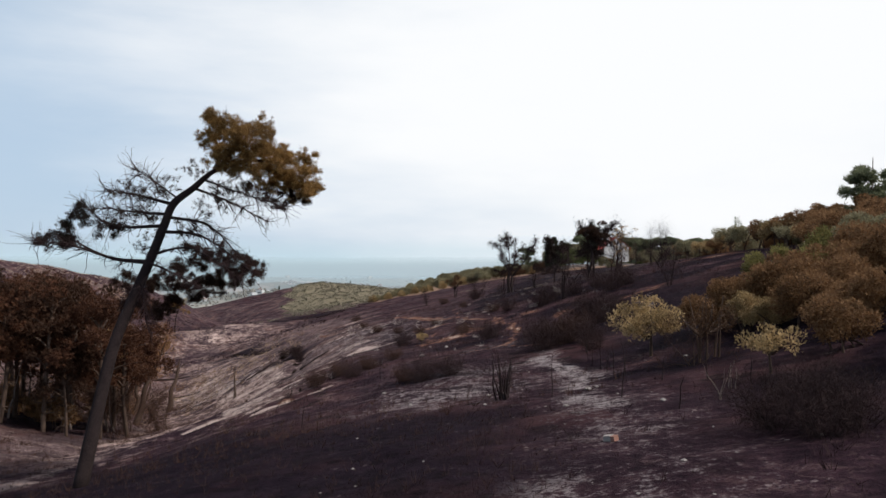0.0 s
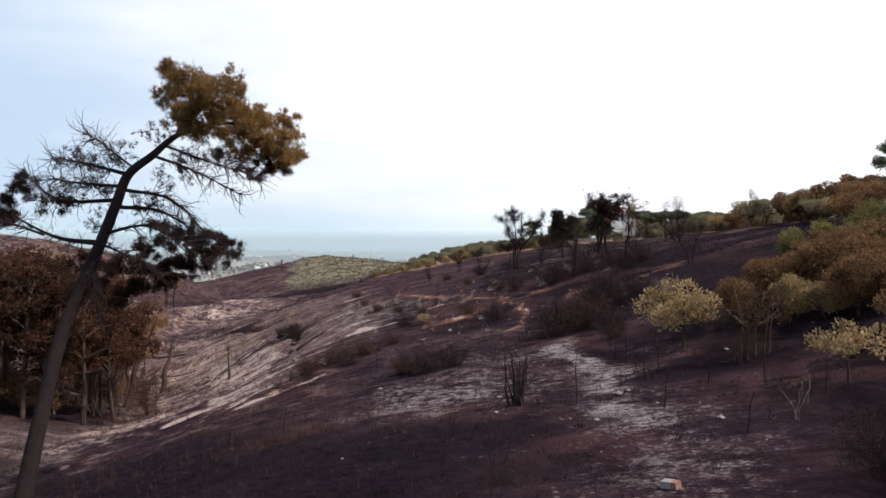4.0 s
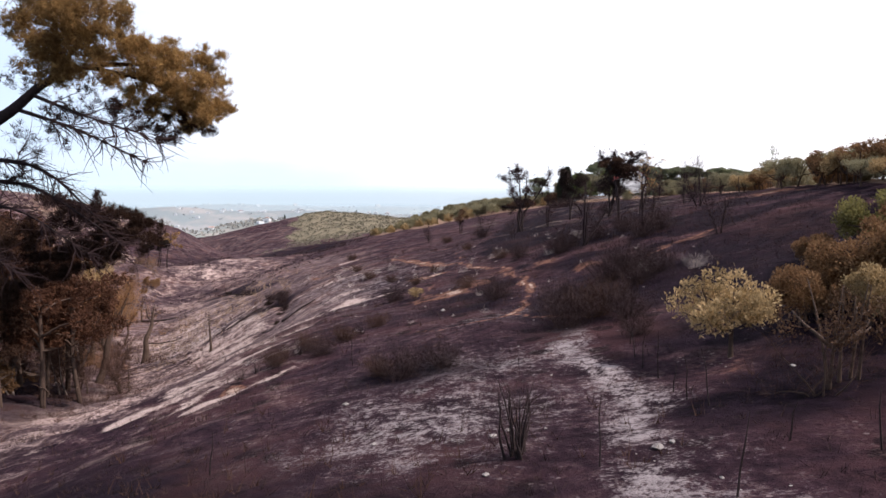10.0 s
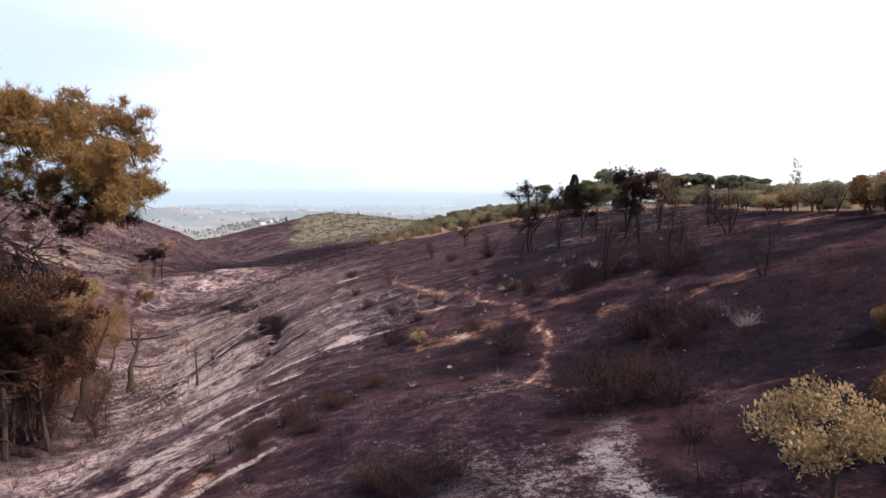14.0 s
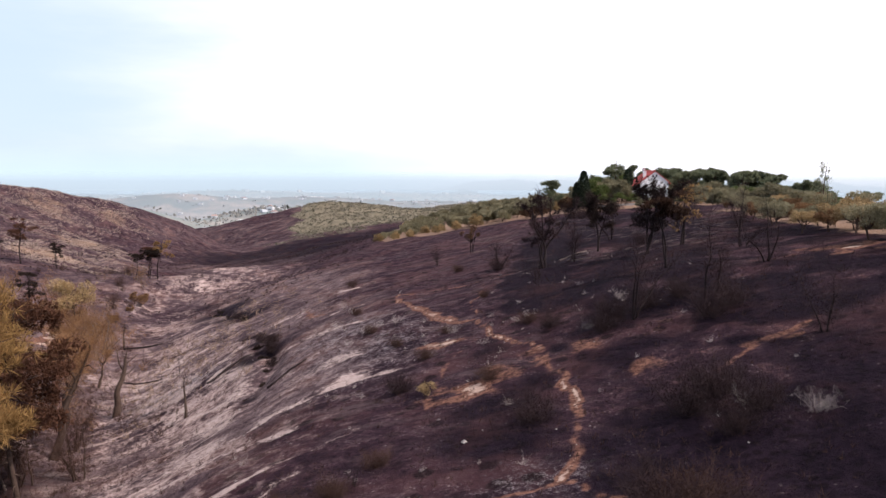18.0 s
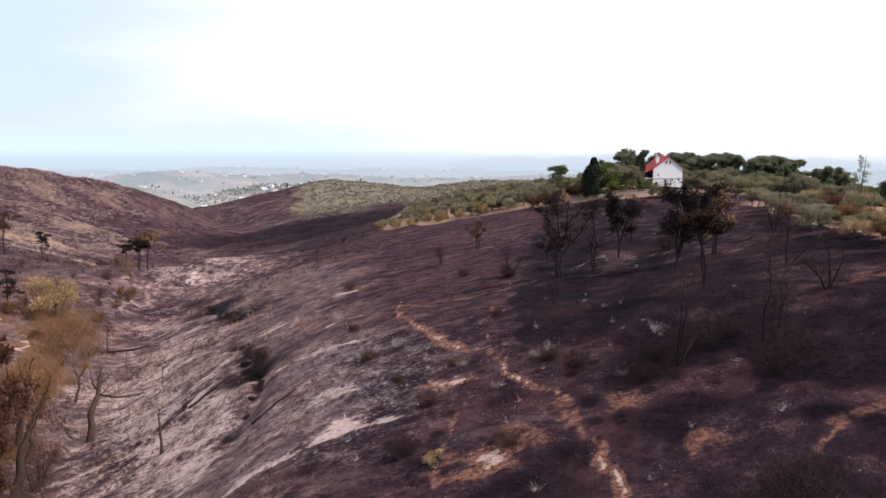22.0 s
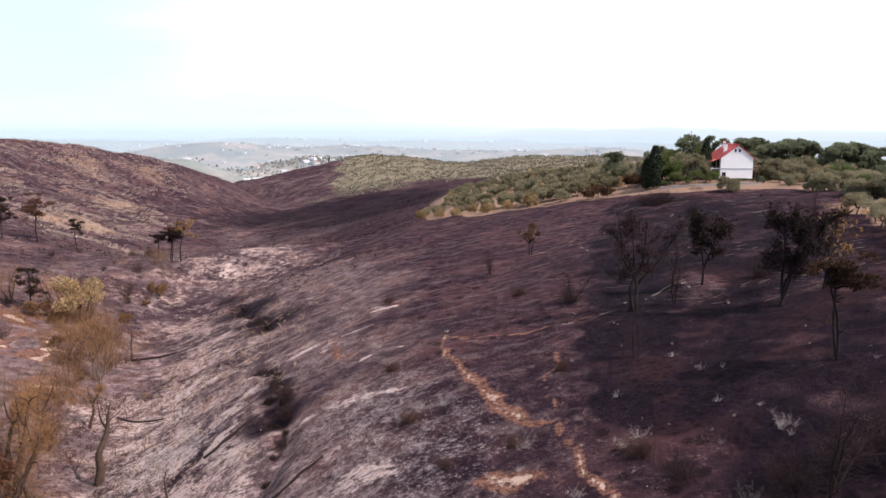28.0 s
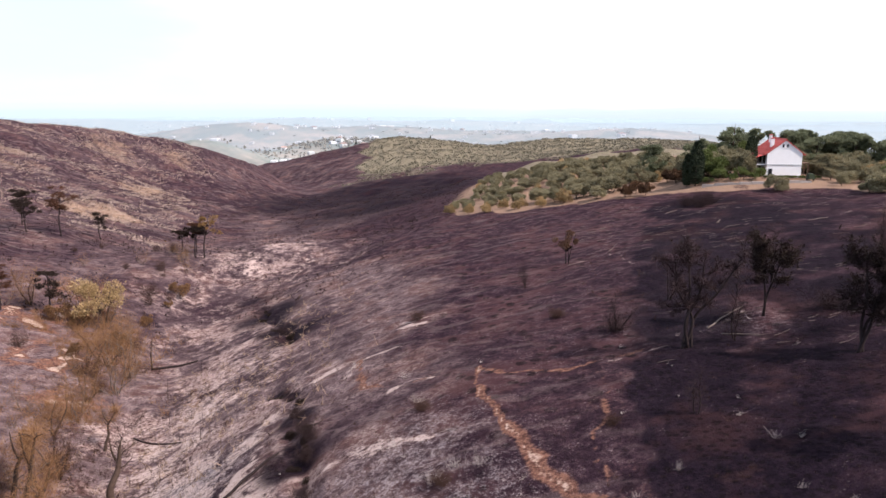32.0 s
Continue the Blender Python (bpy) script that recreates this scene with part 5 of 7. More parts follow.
# trees on the valley floor
def snag(x, y, tall, lean, seed, label, fork=True, twigs=30, girth=.042):
    rng = np.random.default_rng(seed)
    t = thing("burnt_snag", x, y, stand(x, y) - .1, label, "tree", "snags on the valley floor")
    w = rng.normal(size=(4, 2)) * .016 * tall
    p = curve([(0, 0, -.3), (lean[0] * .2 + w[0, 0], lean[1] * .2 + w[0, 1], tall * .2), (lean[0] * .3 + w[1, 0], lean[1] * .3 + w[1, 1], tall * .4), (lean[0] * .5 + w[2, 0], lean[1] * .5 + w[2, 1], tall * .62), (lean[0] * .85 + w[3, 0], lean[1] * .85 + w[3, 1], tall * .85), (lean[0], lean[1], tall)], 4)
    thick = girth * tall
    part("trunk", tube(p, [thick, thick * .8, thick * .65, thick * .5, thick * .3, .03], 8), BARK, t, smooth=True)
    if fork:
        q = p[int(len(p) * .62)]
        part("limb", tube(curve([q, q + (-.7, .2, tall * .12), q + (-1.0, .3, tall * .32)], 5), [.15, .10, .03], 6), BARK, t, smooth=True)
        for _ in range(4):
            q = p[int(rng.integers(int(len(p) * .45), len(p) - 1))]
            part("limb", tube(rag(rng, q, (*rng.normal(size=2), .6), tall * rng.uniform(.12, .3), 6, .25), [.08, .02], 5), BARK, t, smooth=True)
    tw = [tube(rag(rng, p[int(rng.integers(len(p) // 2, len(p)))], (*rng.normal(size=2), .7), rng.uniform(.5, 2), 4, .3), [.03, .005], 3) for _ in range(twigs)]
    tw.append(fuzz(rng, [p[len(p) // 2:]], twigs * 14, tall * .16, .010))
    tagged(part("twig_spray", joined(tw), OCHRETWIG if twigs >= 40 else TWIG, t), kind="stuff")
    return t


snag(-41.5, 97.5, 11.5, (3.2, 3), 1, "forked scorched dead tree leaning on the valley floor", True, 60)
snag(-44.6, 117.8, 8.6, (1.4, 1), 2, "thick charred stump with two broken arms in pale ash", True, 12, .062)
snag(-29.7, 103, 4.6, (.1, .1), 3, "thin charred post-like trunk on the slope", False, 5)
snag(-52.5, 114.5, 8.5, (2.2, 1.2), 8, "leaning scorched dead tree beside the stream bed", True, 60)
snag(-55, 121, 6.0, (-1.0, .6), 9, "crooked scorched dead tree beside the stream bed", True, 50)
snag(-54.5, 133, 5.5, (1.6, .5), 4, "leaning dead tree in the valley ash", True, 40)
snag(-49.5, 112, 10, (1.8, 1), 5, "tall scorched dead tree beside the stream bed", True, 50)
snag(-46, 107.5, 9.0, (1.5, 2.5), 6, "scorched dead tree among pale scrub", True, 50)
snag(-64.5, 163, 5.0, (.3, 0), 7, "charred dead trunk beside a fallen log", False, 14)

willow = bare_kind(151, 6.0, 9, GREYWOOD, OCHRETWIG, 330, .48, .009, .2, 1)
umber_crown = bare_kind(154, 7.5, 4, BARK, BROWNTWIG, 420, .35, .011, .16, 2)
ochre_crown = bare_kind(152, 7.5, 4, BARK, OCHRETWIG, 340, .38, .012, .2, 1)
for k, (x, y, s) in enumerate([(-66, 158, 1.9), (-63, 150, 1.5), (-71, 165, 1.5), (-56, 120, 1.0), (-80, 177, 1.2), (-47, 110, .8), (-62, 139, 1.1)]):
    plant(willow, "dry_thicket", x, y, "straw-coloured thicket of dead upright twigs", "shrub", "dry thickets along the stream", k * 71.0, s)
for k, (x, y, s, kind) in enumerate([(-70, 160, 1.4, 0), (-85, 178, 1.3, 0), (-50, 104, 1.2, 1), (-55, 113, 1.2, 1), (-46, 96, 1.2, 1), (-61, 133, 1.1, 0), (-64, 145, 1.1, 0), (-36, 92, .95, 1), (-38.5, 88, 1.0, 1), (-54, 124, 1.0, 1), (-41, 101, .9, 1), (-71, 155, 1.1, 0), (-47.5, 91, 1.3, 1), (-43.5, 93, 1.1, 1)]):
    plant(umber_crown if kind else ochre_crown, "scorched_tree", x, y, "scorched tree with a haze of fine umber twigs" if kind else "scorched tree with a haze of fine ochre twigs", "tree", "scorched trees along the stream", k * 50.0, s)
greentop = olive_kind(153, 4.6, LEAF_GOLD, BARK, 7, 3, .24, 1.2)
plant(greentop, "scorched_tree", -80, 174, "yellow-green topped scorched tree over bare stems", "tree", "scorched trees along the stream", 20, 2.1)
plant(ochre_crown, "scorched_tree", -95, 176, "scorched tree with a haze of fine ochre twigs", "tree", "scorched trees along the stream", 120, 1.3)
thin_pine = [pine_kind(161 + k, 9.5, (.03, .02), NEEDLE_DARK if k else NEEDLE_BROWN, CHAR, .45, .27, 12, 46, 1, .34, .40) for k in range(3)]
plant(thin_pine[1], "scorched_pine", -88.6, 172.7, "thin charred pine with a flat dark crown", "tree", "charred pines across the valley", 0, .95)
for k, (x, y, s) in enumerate([(-126, 232, 1.3), (-133, 228, 1.2), (-120, 240, .9), (-96, 170, .8), (-140, 236, 1.1)]):
    plant(thin_pine[k % 3], "scorched_pine", x, y, "thin charred pine with a flat dark crown", "tree", "charred pines across the valley", k * 77.0, s)
trio = [pine_kind(171, 10, (.10, .02), NEEDLE_DARK, CHAR, .62, .27, 10, 55, 1, .40, .5), pine_kind(172, 10.5, (.13, .0), NEEDLE_BROWN, CHAR, .62, .27, 10, 55, 1, .40, .5), pine_kind(173, 12, (.14, .0), NEEDLE_RUST, CHAR, .62, .24, 10, 45, 1, .40, .6)]
for (x, y, s), kp, lb in zip([(-89.4, 225, .72), (-86.4, 225.6, .85), (-85, 223.4, .9), (-83.8, 226, .92)], [trio[0], trio[1], trio[0], trio[2]], ["dark", "brown", "dark", "ochre"]):
    plant(kp, "slender_pine", x, y, f"slender leaning pine with a small {lb} crown", "tree", "row of slender pines on the valley edge", 0, s)

# brown brush on the far bank and along the stream
rng = np.random.default_rng(31)
brush = [bare_kind(181, 2.6, 14, BARK, BROWNTWIG, 420, .7, .006, .2), bare_kind(182, 3.6, 7, GREYWOOD, OCHRETWIG, 180, .5, .008, .2, 1), olive_kind(183, 3.0, LEAF_ORANGE, BARK, 8, 4, .24, 1.1, .2, 1)]
for k in range(64):
    y = 84 + 150 * rng.uniform() ** 1.1
    x = float(np.interp(y, [84, 125, 160, 218, 240], [-47, -58, -72, -86, -98])) - abs(rng.normal()) * 16 + 5
    q = int(rng.choice([0, 0, 0, 1, 1, 2]))
    plant(brush[q], "dead_brush", x, y, ["reddish-brown dead brush on the valley bank", "pale upright dead brush on the valley bank", "ochre scorched shrub on the valley bank"][q], "shrub", "brush on the far bank", float(rng.uniform(0, 360)), float(rng.uniform(.6, 1.5)))

# fallen logs
def log(x0, y0, x1, y1, r, mat=CHAR, label="charred fallen log lying on pale ash"):
    p = np.array([(x0 + (x1 - x0) * s, y0 + (y1 - y0) * s, 0) for s in np.linspace(0, 1, 6)])
    p[:, 2] = ground_height(p[:, 0], p[:, 1]) + r * .8
    p[:, :2] += np.random.default_rng(int(abs(x0 * 7))).normal(size=(6, 2)) * .08
    tagged(new("fallen_log", mesh_of("fallen_log", *tube(p, [r, r * .9, r * .5], 7), mat, True)), label, "log", "fallen logs")


for a in [(-64.5, 163, -58.5, 167, .22), (-30.7, 112.7, -26.9, 118.4, .17), (-19.5, 99, -16.2, 102.4, .13), (-53, 137, -45, 134, .12)]:
    log(*a)

for a in [(14.2, 126.9, 18.9, 132.2, .09), (15, 124.6, 17.7, 122.9, .08), (16.2, 128.6, 17.6, 127.3, .06), (28.4, 181.4, 29.6, 184, .08), (41, 175.5, 45, 178.5, .06), (23, 199, 25.5, 200.4, .07), (9.6, 172, 11.5, 177, .05), (3, 168.4, 4.6, 169.6, .05)]:
    log(*a, GREYWOOD, "bleached fallen branch lying on black soot")

# burnt trees on the slope below the house
fork_tree = charred_kind(201, 9.7, [(-.16, .02), (-.02, .10), (.08, -.06), (.40, .02)], 2.6, 1300, 90, thick=.017, bend=.03)
plant(fork_tree, "burnt_tree", 11.4, 122.4, "many-stemmed charred tree with bare spreading branches", "tree", "burnt trees below the house", 0)
twin_pine = charred_kind(215, 7.7, [(-.09, .02), (.16, .02)], 2.3, 1000, 900, thick=.017, bend=.02)
broad_pine = charred_kind(216, 8.2, [(-.02, .04), (.14, -.06), (.34, .03)], 2.8, 1500, 1000, thick=.019, bend=.03)
umbrella = pine_kind(217, 7.3, (-.10, .04), NEEDLE_SINGED, CHAR, .74, .30, 14, 50, 2, .30, .34, (.14, 0), dead=14)
for kp, x, y, turn, s, lb in [(twin_pine, 19.8, 128, 0, 1.0, "charred double-trunked pine with a dense dark crown"), (broad_pine, 23.2, 115, 0, 1.0, "large charred pine with a dark singed crown"), (umbrella, 20.9, 98.6, 0, 1.0, "charred umbrella pine on a crooked leaning trunk")]:
    plant(kp, "burnt_pine", x, y, lb, "tree", "burnt trees below the house", turn, s)
rust_cap = charred_kind(214, 7.2, [(.05, 0), (.22, .04)], 2.4, 300, 130, NEEDLE_RUST, bend=.02)
plant(rust_cap, "burnt_pine", 28.6, 119, "charred pine whose outer needles turned orange", "tree", "burnt trees below the house", 30, 1.0)
dead_kinds = [bare_kind(221 + k, 7.0, 3 - k % 2, CHAR, TWIG, 160, .34, .014) for k in range(3)]
for k, (x, y, s) in enumerate([(14, 83.4, 1.0), (20.1, 84, 1.0), (38.7, 126.7, .9), (6.1, 130.9, .7), (15.6, 122.7, .9), (30, 104, .8), (-3.6, 158.4, .6), (33, 134, .9), (13, 140, .7), (24, 140, 1.0), (9, 108, .5), (28, 92, .8), (22, 70, .6), (40, 150, .8)]):
    plant(dead_kinds[k % 3], "dead_tree", x, y, "small charred dead tree with fine bare twigs", "tree", "small dead trees on the slope", k * 97.0, s)
small_scorched = olive_kind(231, 3.6, LEAF_UMBER, CHAR, 6, 4, .22, 1.75, .34, 6)
plant(small_scorched, "scorched_shrub", 2.8, 170, "small scorched tree with orange-brown leaves on bare stems", "shrub", "", 0, 1.2)

# charred bushes and stems on the spur
stems_kind = bare_kind(241, 1.75, 14, CHAR, TWIG, 50, .24, .017)
plant(stems_kind, "charred_stems", 2.75, 32.3, "clump of upright charred stems on ashy ground", "shrub", "", 0, 1.75)
sprawl = bare_kind(245, .95, 13, CHAR, TWIG, 60, 1.3, .014, .2, 1)
for x, y, s in [(3.9, 21.2, 1.0), (1.4, 21.6, .9), (-2.2, 24.5, .9), (6.2, 24.6, .6), (-5.5, 28, .9), (0.6, 26.5, .7)]:
    plant(sprawl, "burnt_shrub", x, y, "sprawling leafless burnt shrub with crooked twigs", "shrub", "sprawling burnt shrubs near the start", x * 53 % 360, s)
upright = bare_kind(247, 1.6, 14, CHAR, TWIG, 70, .55, .010, .16, 1)
for k, (x, y) in enumerate([(-11.8, 55.7), (-11.3, 57.2), (-10.7, 58.5), (-9.8, 59.1), (-8.9, 59.4), (-8.3, 61.2), (-9.5, 55.2), (-6.6, 62.9), (-5.5, 62.8)]):
    plant(upright, "burnt_shrub", x, y, "upright leafless burnt shrub over pale ash", "shrub", "upright burnt shrubs on the flank", k * 57.0, .85 + .1 * (k % 3))
sapling = bare_kind(246, 2.1, 3, GREYWOOD, BROWNTWIG, 24, .16, .010, .2, 1)
for x, y, s in [(9.2, 24.0, 1.0), (10.4, 26.2, .9)]:
    plant(sapling, "dead_sapling", x, y, "thin grey leafless sapling in soot", "tree", "dead saplings by the track", x * 40 % 360, s)
bush_kinds = [bare_kind(251 + k, 2.0, 18, CHAR if k else BARK, TWIG if k else BROWNTWIG, 620, .8, .008) for k in range(2)]
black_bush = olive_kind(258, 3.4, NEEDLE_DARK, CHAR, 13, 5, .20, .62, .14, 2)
SPUR_BUSHES = [(8.4, 18.2, 1.0, 1), (8.7, 16.4, .9, 1), (9.8, 17.4, 1.1, 1), (10.6, 20.5, .9, 1), (-1.4, 46.2, 1.1, 1), (0.6, 47, 0.9, 1), (-2.6, 47.6, 0.8, 0), (7.2, 52, 1.5, 1), (9, 53.4, 1.6, 0), (8, 55, 1.4, 1), (10.5, 51.5, 1.2, 1), (-4.5, 80, 1.1, 1), (-6.5, 62, 0.9, 0), (-8.5, 60.5, 0.9, 0), (-10, 57.5, 0.9, 0), (-7.4, 57.5, 0.8, 1), (-4.6, 64.8, 0.8, 0), (12.5, 85, 1.3, 1), (15.5, 86, 1.2, 1)]
SLOPE_BUSHES = [(-24.2, 119, 1.0, 1), (-23.4, 115.5, 1.0, 1), (-25.6, 121.8, .9, 1), (-28, 127, .9, 1), (-44, 170, 1.2, 1), (-21.5, 108.5, .8, 1), (18.6, 87, 1.2, 1), (6.2, 91.5, 0.9, 0), (-3, 88, 0.8, 0), (-9.5, 104, 0.8, 0), (-6, 95, 0.7, 0), (2.2, 78, 0.9, 0), (-1, 96.5, 0.6, 0), (13, 60.5, 1.1, 1), (15, 62, 1.2, 1), (3, 108, 0.7, 0), (-13, 118, 0.8, 0), (9.6, 46.5, 0.8, 1), (-18, 150, 1.0, 0), (6, 131, 1.2, 1), (0, 140, 1.0, 0)]
for x, y, s, k in SPUR_BUSHES + SLOPE_BUSHES:
    plant(bush_kinds[k], "burnt_bush", x, y, "low burnt bush of fine blackened twigs", "shrub", "burnt bushes on the spur", (x * 37 + y * 11) % 360, s)
rng = np.random.default_rng(83)
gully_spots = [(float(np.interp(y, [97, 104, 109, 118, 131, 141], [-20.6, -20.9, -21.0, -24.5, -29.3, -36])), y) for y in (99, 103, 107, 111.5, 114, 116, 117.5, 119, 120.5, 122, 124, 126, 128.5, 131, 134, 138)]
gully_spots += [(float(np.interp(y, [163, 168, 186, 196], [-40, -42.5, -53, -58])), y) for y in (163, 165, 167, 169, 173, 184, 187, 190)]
# burnt brush whose black mass also stands in for the gullies' shade
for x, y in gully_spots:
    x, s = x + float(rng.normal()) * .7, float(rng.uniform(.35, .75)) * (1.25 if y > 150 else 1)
    plant(black_bush, "burnt_bush", x, y, "black burnt bush deepening the shade of an eroded gully", "shrub", "black bushes in the gullies", (x * 37 + y * 11) % 360, s * .8, .35)
for x, y, s in [(18.2, 78.6, 1.5), (20.4, 80.4, 1.3), (12, 64, 1.6), (14, 65, 1.5), (4.4, 67.6, 1.2), (11.4, 82.4, 1.2), (30.5, 203, 2.0), (33, 206, 1.8), (28.6, 207, 1.6), (26, 128, 1.3), (8, 88, 1.0)]:
    plant(bush_kinds[1], "burnt_bush", x, y, "low burnt bush of fine blackened twigs", "shrub", "burnt bushes on the spur", (x * 37 + y * 11) % 360, s)
white_kinds = [bare_kind(255 + k, 1.5, 16, BLEACH, BLEACH, 90, 1.1, .008, .16) for k in range(2)]
for k, (x, y, s) in enumerate([(-6.7, 105.7, .9), (-10.1, 104.3, 1.0), (-8.8, 105.6, .7), (-13.4, 119.8, .9), (-14.1, 111.3, .9), (-.5, 96.2, .9), (6.7, 93.9, .8), (14.4, 90.9, .9), (10.6, 84.6, .8), (5.7, 92.9, .6), (14.7, 63.1, .9), (17, 60.6, 1.0), (-23.4, 136.2, .8), (-11.6, 101.6, .7), (2.2, 88.2, .6), (-16, 128, .8)]):
    plant(white_kinds[k % 2], "bleached_shrub", x, y, "ash-white skeleton of a low burnt shrub", "shrub", "bleached shrub skeletons", k * 61.0, s)
tuft_gold = olive_kind(261, 1.7, LEAF_GOLD, BARK, 6, 4, .16, 1.0)
plant(tuft_gold, "scorched_tuft", -2.3, 76.8, "small yellow-ochre scorched tuft beside red soil", "shrub", "", 0, 1.0)

# olive shrubs beside the ash track
olive_gold = olive_kind(271, 4.0, LEAF_GOLD, BARK, 15, 1, .19, 1.05)
plant(olive_gold, "olive_shrub", 11.6, 41, "golden-green half-scorched olive shrub on a thin trunk", "shrub", "", 0, 1.02)
open_shrub = bare_kind(272, 2.6, 6, BARK, BROWNTWIG, 160, .5, .012, .26)
brown_canopy = olive_kind(286, 3.6, LEAF_UMBER, BARK, 5, 5, .12, 1.15, .36, 6)
plant(brown_canopy, "scorched_olive", 12.4, 34.6, "thin rust-brown olive crown over pale crooked stems", "shrub", "", 0, 1.0)
leaning_gold = olive_kind(287, 2.2, LEAF_GOLD, BARK, 8, 1, .15, 1.0, .42, 4)
plant(leaning_gold, "olive_shrub", 12.3, 27.0, "small golden olive shrub on one thin dark trunk", "shrub", "", 0, 1.05)
plant(open_shrub, "bare_shrub", 11.6, 33.9, "bare open shrub with several pale crooked stems", "shrub", "", 0, 1.0)
right_kinds = [olive_kind(281, 5.0, LEAF_ORANGE, BARK, 17, 4, .24, 1.0, .16, 1), olive_kind(282, 5.0, LEAF_DOME, BARK, 17, 3, .24, .95, .14), olive_kind(283, 5.2, LEAF_OLIVE, BARK, 16, 3, .24, .95, .16, 1), olive_kind(284, 5.0, LEAF_GOLD, BARK, 15, 3, .24, 1.0, .18, 1)]
WORDS = ["heat-browned broadleaf shrub", "yellow-green half-burnt shrub", "grey-green olive shrub", "yellowed half-scorched shrub"]
RIGHT_SHRUBS = [(3, 16.9, 40.2, .55), (3, 17.6, 38.6, .42), (0, 15.4, 42.5, .62), (0, 17.6, 43.6, .72), (0, 19.6, 42.0, .85), (0, 18.6, 36.8, .7), (0, 21, 38.5, .8), (0, 22.6, 41.5, .9), (0, 16.2, 29.6, .62), (0, 19.5, 32, .75), (0, 23.5, 35, .85), (0, 25.5, 39, .95),
                (1, 23.6, 51.6, .82), (1, 26.8, 50.4, .9), (1, 25.0, 47.4, .72), (2, 28.6, 48, .95), (0, 22, 46.5, .8), (0, 26, 43.5, .95), (0, 30, 53, 1.0), (2, 32, 48, 1.0), (0, 30, 44, 1.0), (0, 20.6, 52.4, .45), (0, 34, 55, 1.05), (0, 37, 60, 1.05), (0, 17.5, 24, .7), (0, 33, 62, 1.0), (0, 40, 56, 1.1), (0, 36, 67, 1.0)]
for k, x, y, s in RIGHT_SHRUBS:
    plant(right_kinds[k], "scorched_shrub" if k != 1 else "green_shrub", x, y, WORDS[k] + " on the sooty slope", "shrub", "shrubs above the track", x * 31 % 360, s)
terrace_kinds = {0: olive_kind(288, 4.4, LEAF_ORANGE, BARK, 10, 2, .22, 1.1, .30, 4), 2: olive_kind(289, 4.6, LEAF_OLIVE, BARK, 10, 1, .22, 1.15, .28, 4), 3: olive_kind(290, 4.2, LEAF_GOLD, BARK, 9, 2, .22, 1.1, .30, 4)}
rng = np.random.default_rng(77)
for x, y, s in [(38.5, 81, 1.0), (41, 79, 1.1), (43.5, 82, 1.15), (46, 80, 1.2), (40, 75, 1.1), (44.5, 75, 1.2), (48.5, 84, 1.2), (37.5, 86, .95), (42, 87, 1.05), (47, 89, 1.15)]:
    plant(terrace_kinds[0], "scorched_tree", x, y, "rust-brown scorched olive above the burnt terrace edge", "tree", "scorched trees above the terrace", x * 47 % 360, s)
for k in range(46):
    y = 58 + 108 * (k / 46) ** 1.1 + rng.uniform(-2, 2)
    x = float(np.interp(y, [40, 90, 120, 170], [37, 36, 40, 51])) + (rng.uniform(0, 2.5) if k % 2 else rng.uniform(3, 13))
    q = int(rng.choice([0, 0, 3, 3, 2, 2, 2]))
    plant(terrace_kinds[q], "terrace_olive", x, y, ["heat-browned olive tree", "", "grey-green olive tree", "yellowed olive tree"][q] + " in a row on the upper terrace", "tree", "olive rows on the upper terrace", float(rng.uniform(0, 360)), float(rng.uniform(.65, .95)))
rng = np.random.default_rng(78)
for k in range(36):
    y = 64 + 100 * (k / 36) + rng.uniform(-2, 2)
    x = float(np.interp(y, [40, 90, 120, 170], [41, 41, 45, 56])) + rng.uniform(0, 9)
    q = int(rng.choice([0, 0, 2]))
    plant(right_kinds[q], "terrace_shrub", x, y, ["rust-brown low shrub", "", "grey-green low shrub"][q] + " behind the terrace olives", "shrub", "shrubs behind the terrace olives", float(rng.uniform(0, 360)), float(rng.uniform(.55, .8)), .5)
green_pine = [pine_kind(291 + k, 9, (.02, 0), NEEDLE_GREEN, BARK, .22, .32, 20, 90, 1, .45, .6) for k in range(3)]
plant(green_pine[0], "umbrella_pine", 46.4, 78, "tall dark green pine standing above the terrace shrubs", "tree", "", 0, 1.05)
def young_kind(seed, tall):
    """Parts of a slim young pine: whorls of short drooping limbs, thin needles."""
    g = np.random.default_rng(seed)
    parts = [("trunk", tube(rag(g, (0, 0, -.3), (0, 0, 1), tall + .3, 8, .04), [.016 * tall, .003 * tall], 6), BARK)]
    tips = []
    for k in range(16):
        z = tall * (.22 + .75 * k / 16)
        a = g.uniform(0, 6.28)
        q = rag(g, (0, 0, z), (math.cos(a), math.sin(a), .45), tall * (.24 * (1.05 - k / 17) + .03), 5, .2)
        parts.append(("limb", tube(q, [.005 * tall, .0015 * tall], 4), BARK))
        tips += [q[i] + g.normal(size=3) * .12 for i in (3, 4, 5) for _ in range(2)]
    parts.append(("foliage", needle_tufts(g, np.array(tips), .30, .025, 8), NEEDLE_GREEN))
    return [(nm, mesh_of(nm, *sh, m, nm == "trunk"), m) for nm, sh, m in parts]


slim = young_kind(295, 6.0)
for x, y, s in [(44, 112, .7), (50, 125, .7), (59.5, 146, 1.35), (61, 150, .9)]:
    plant(slim, "young_pine", x, y, "slim young grey-green pine above the shrubs", "tree", "young pines on the terrace", x * 9, s)

# ---- the house on the plateau ----
HX, HY, HZ = 56.8, 236.0, 3.2
W, L, H, R = 7.9, 10.5, 5.6, 8.6


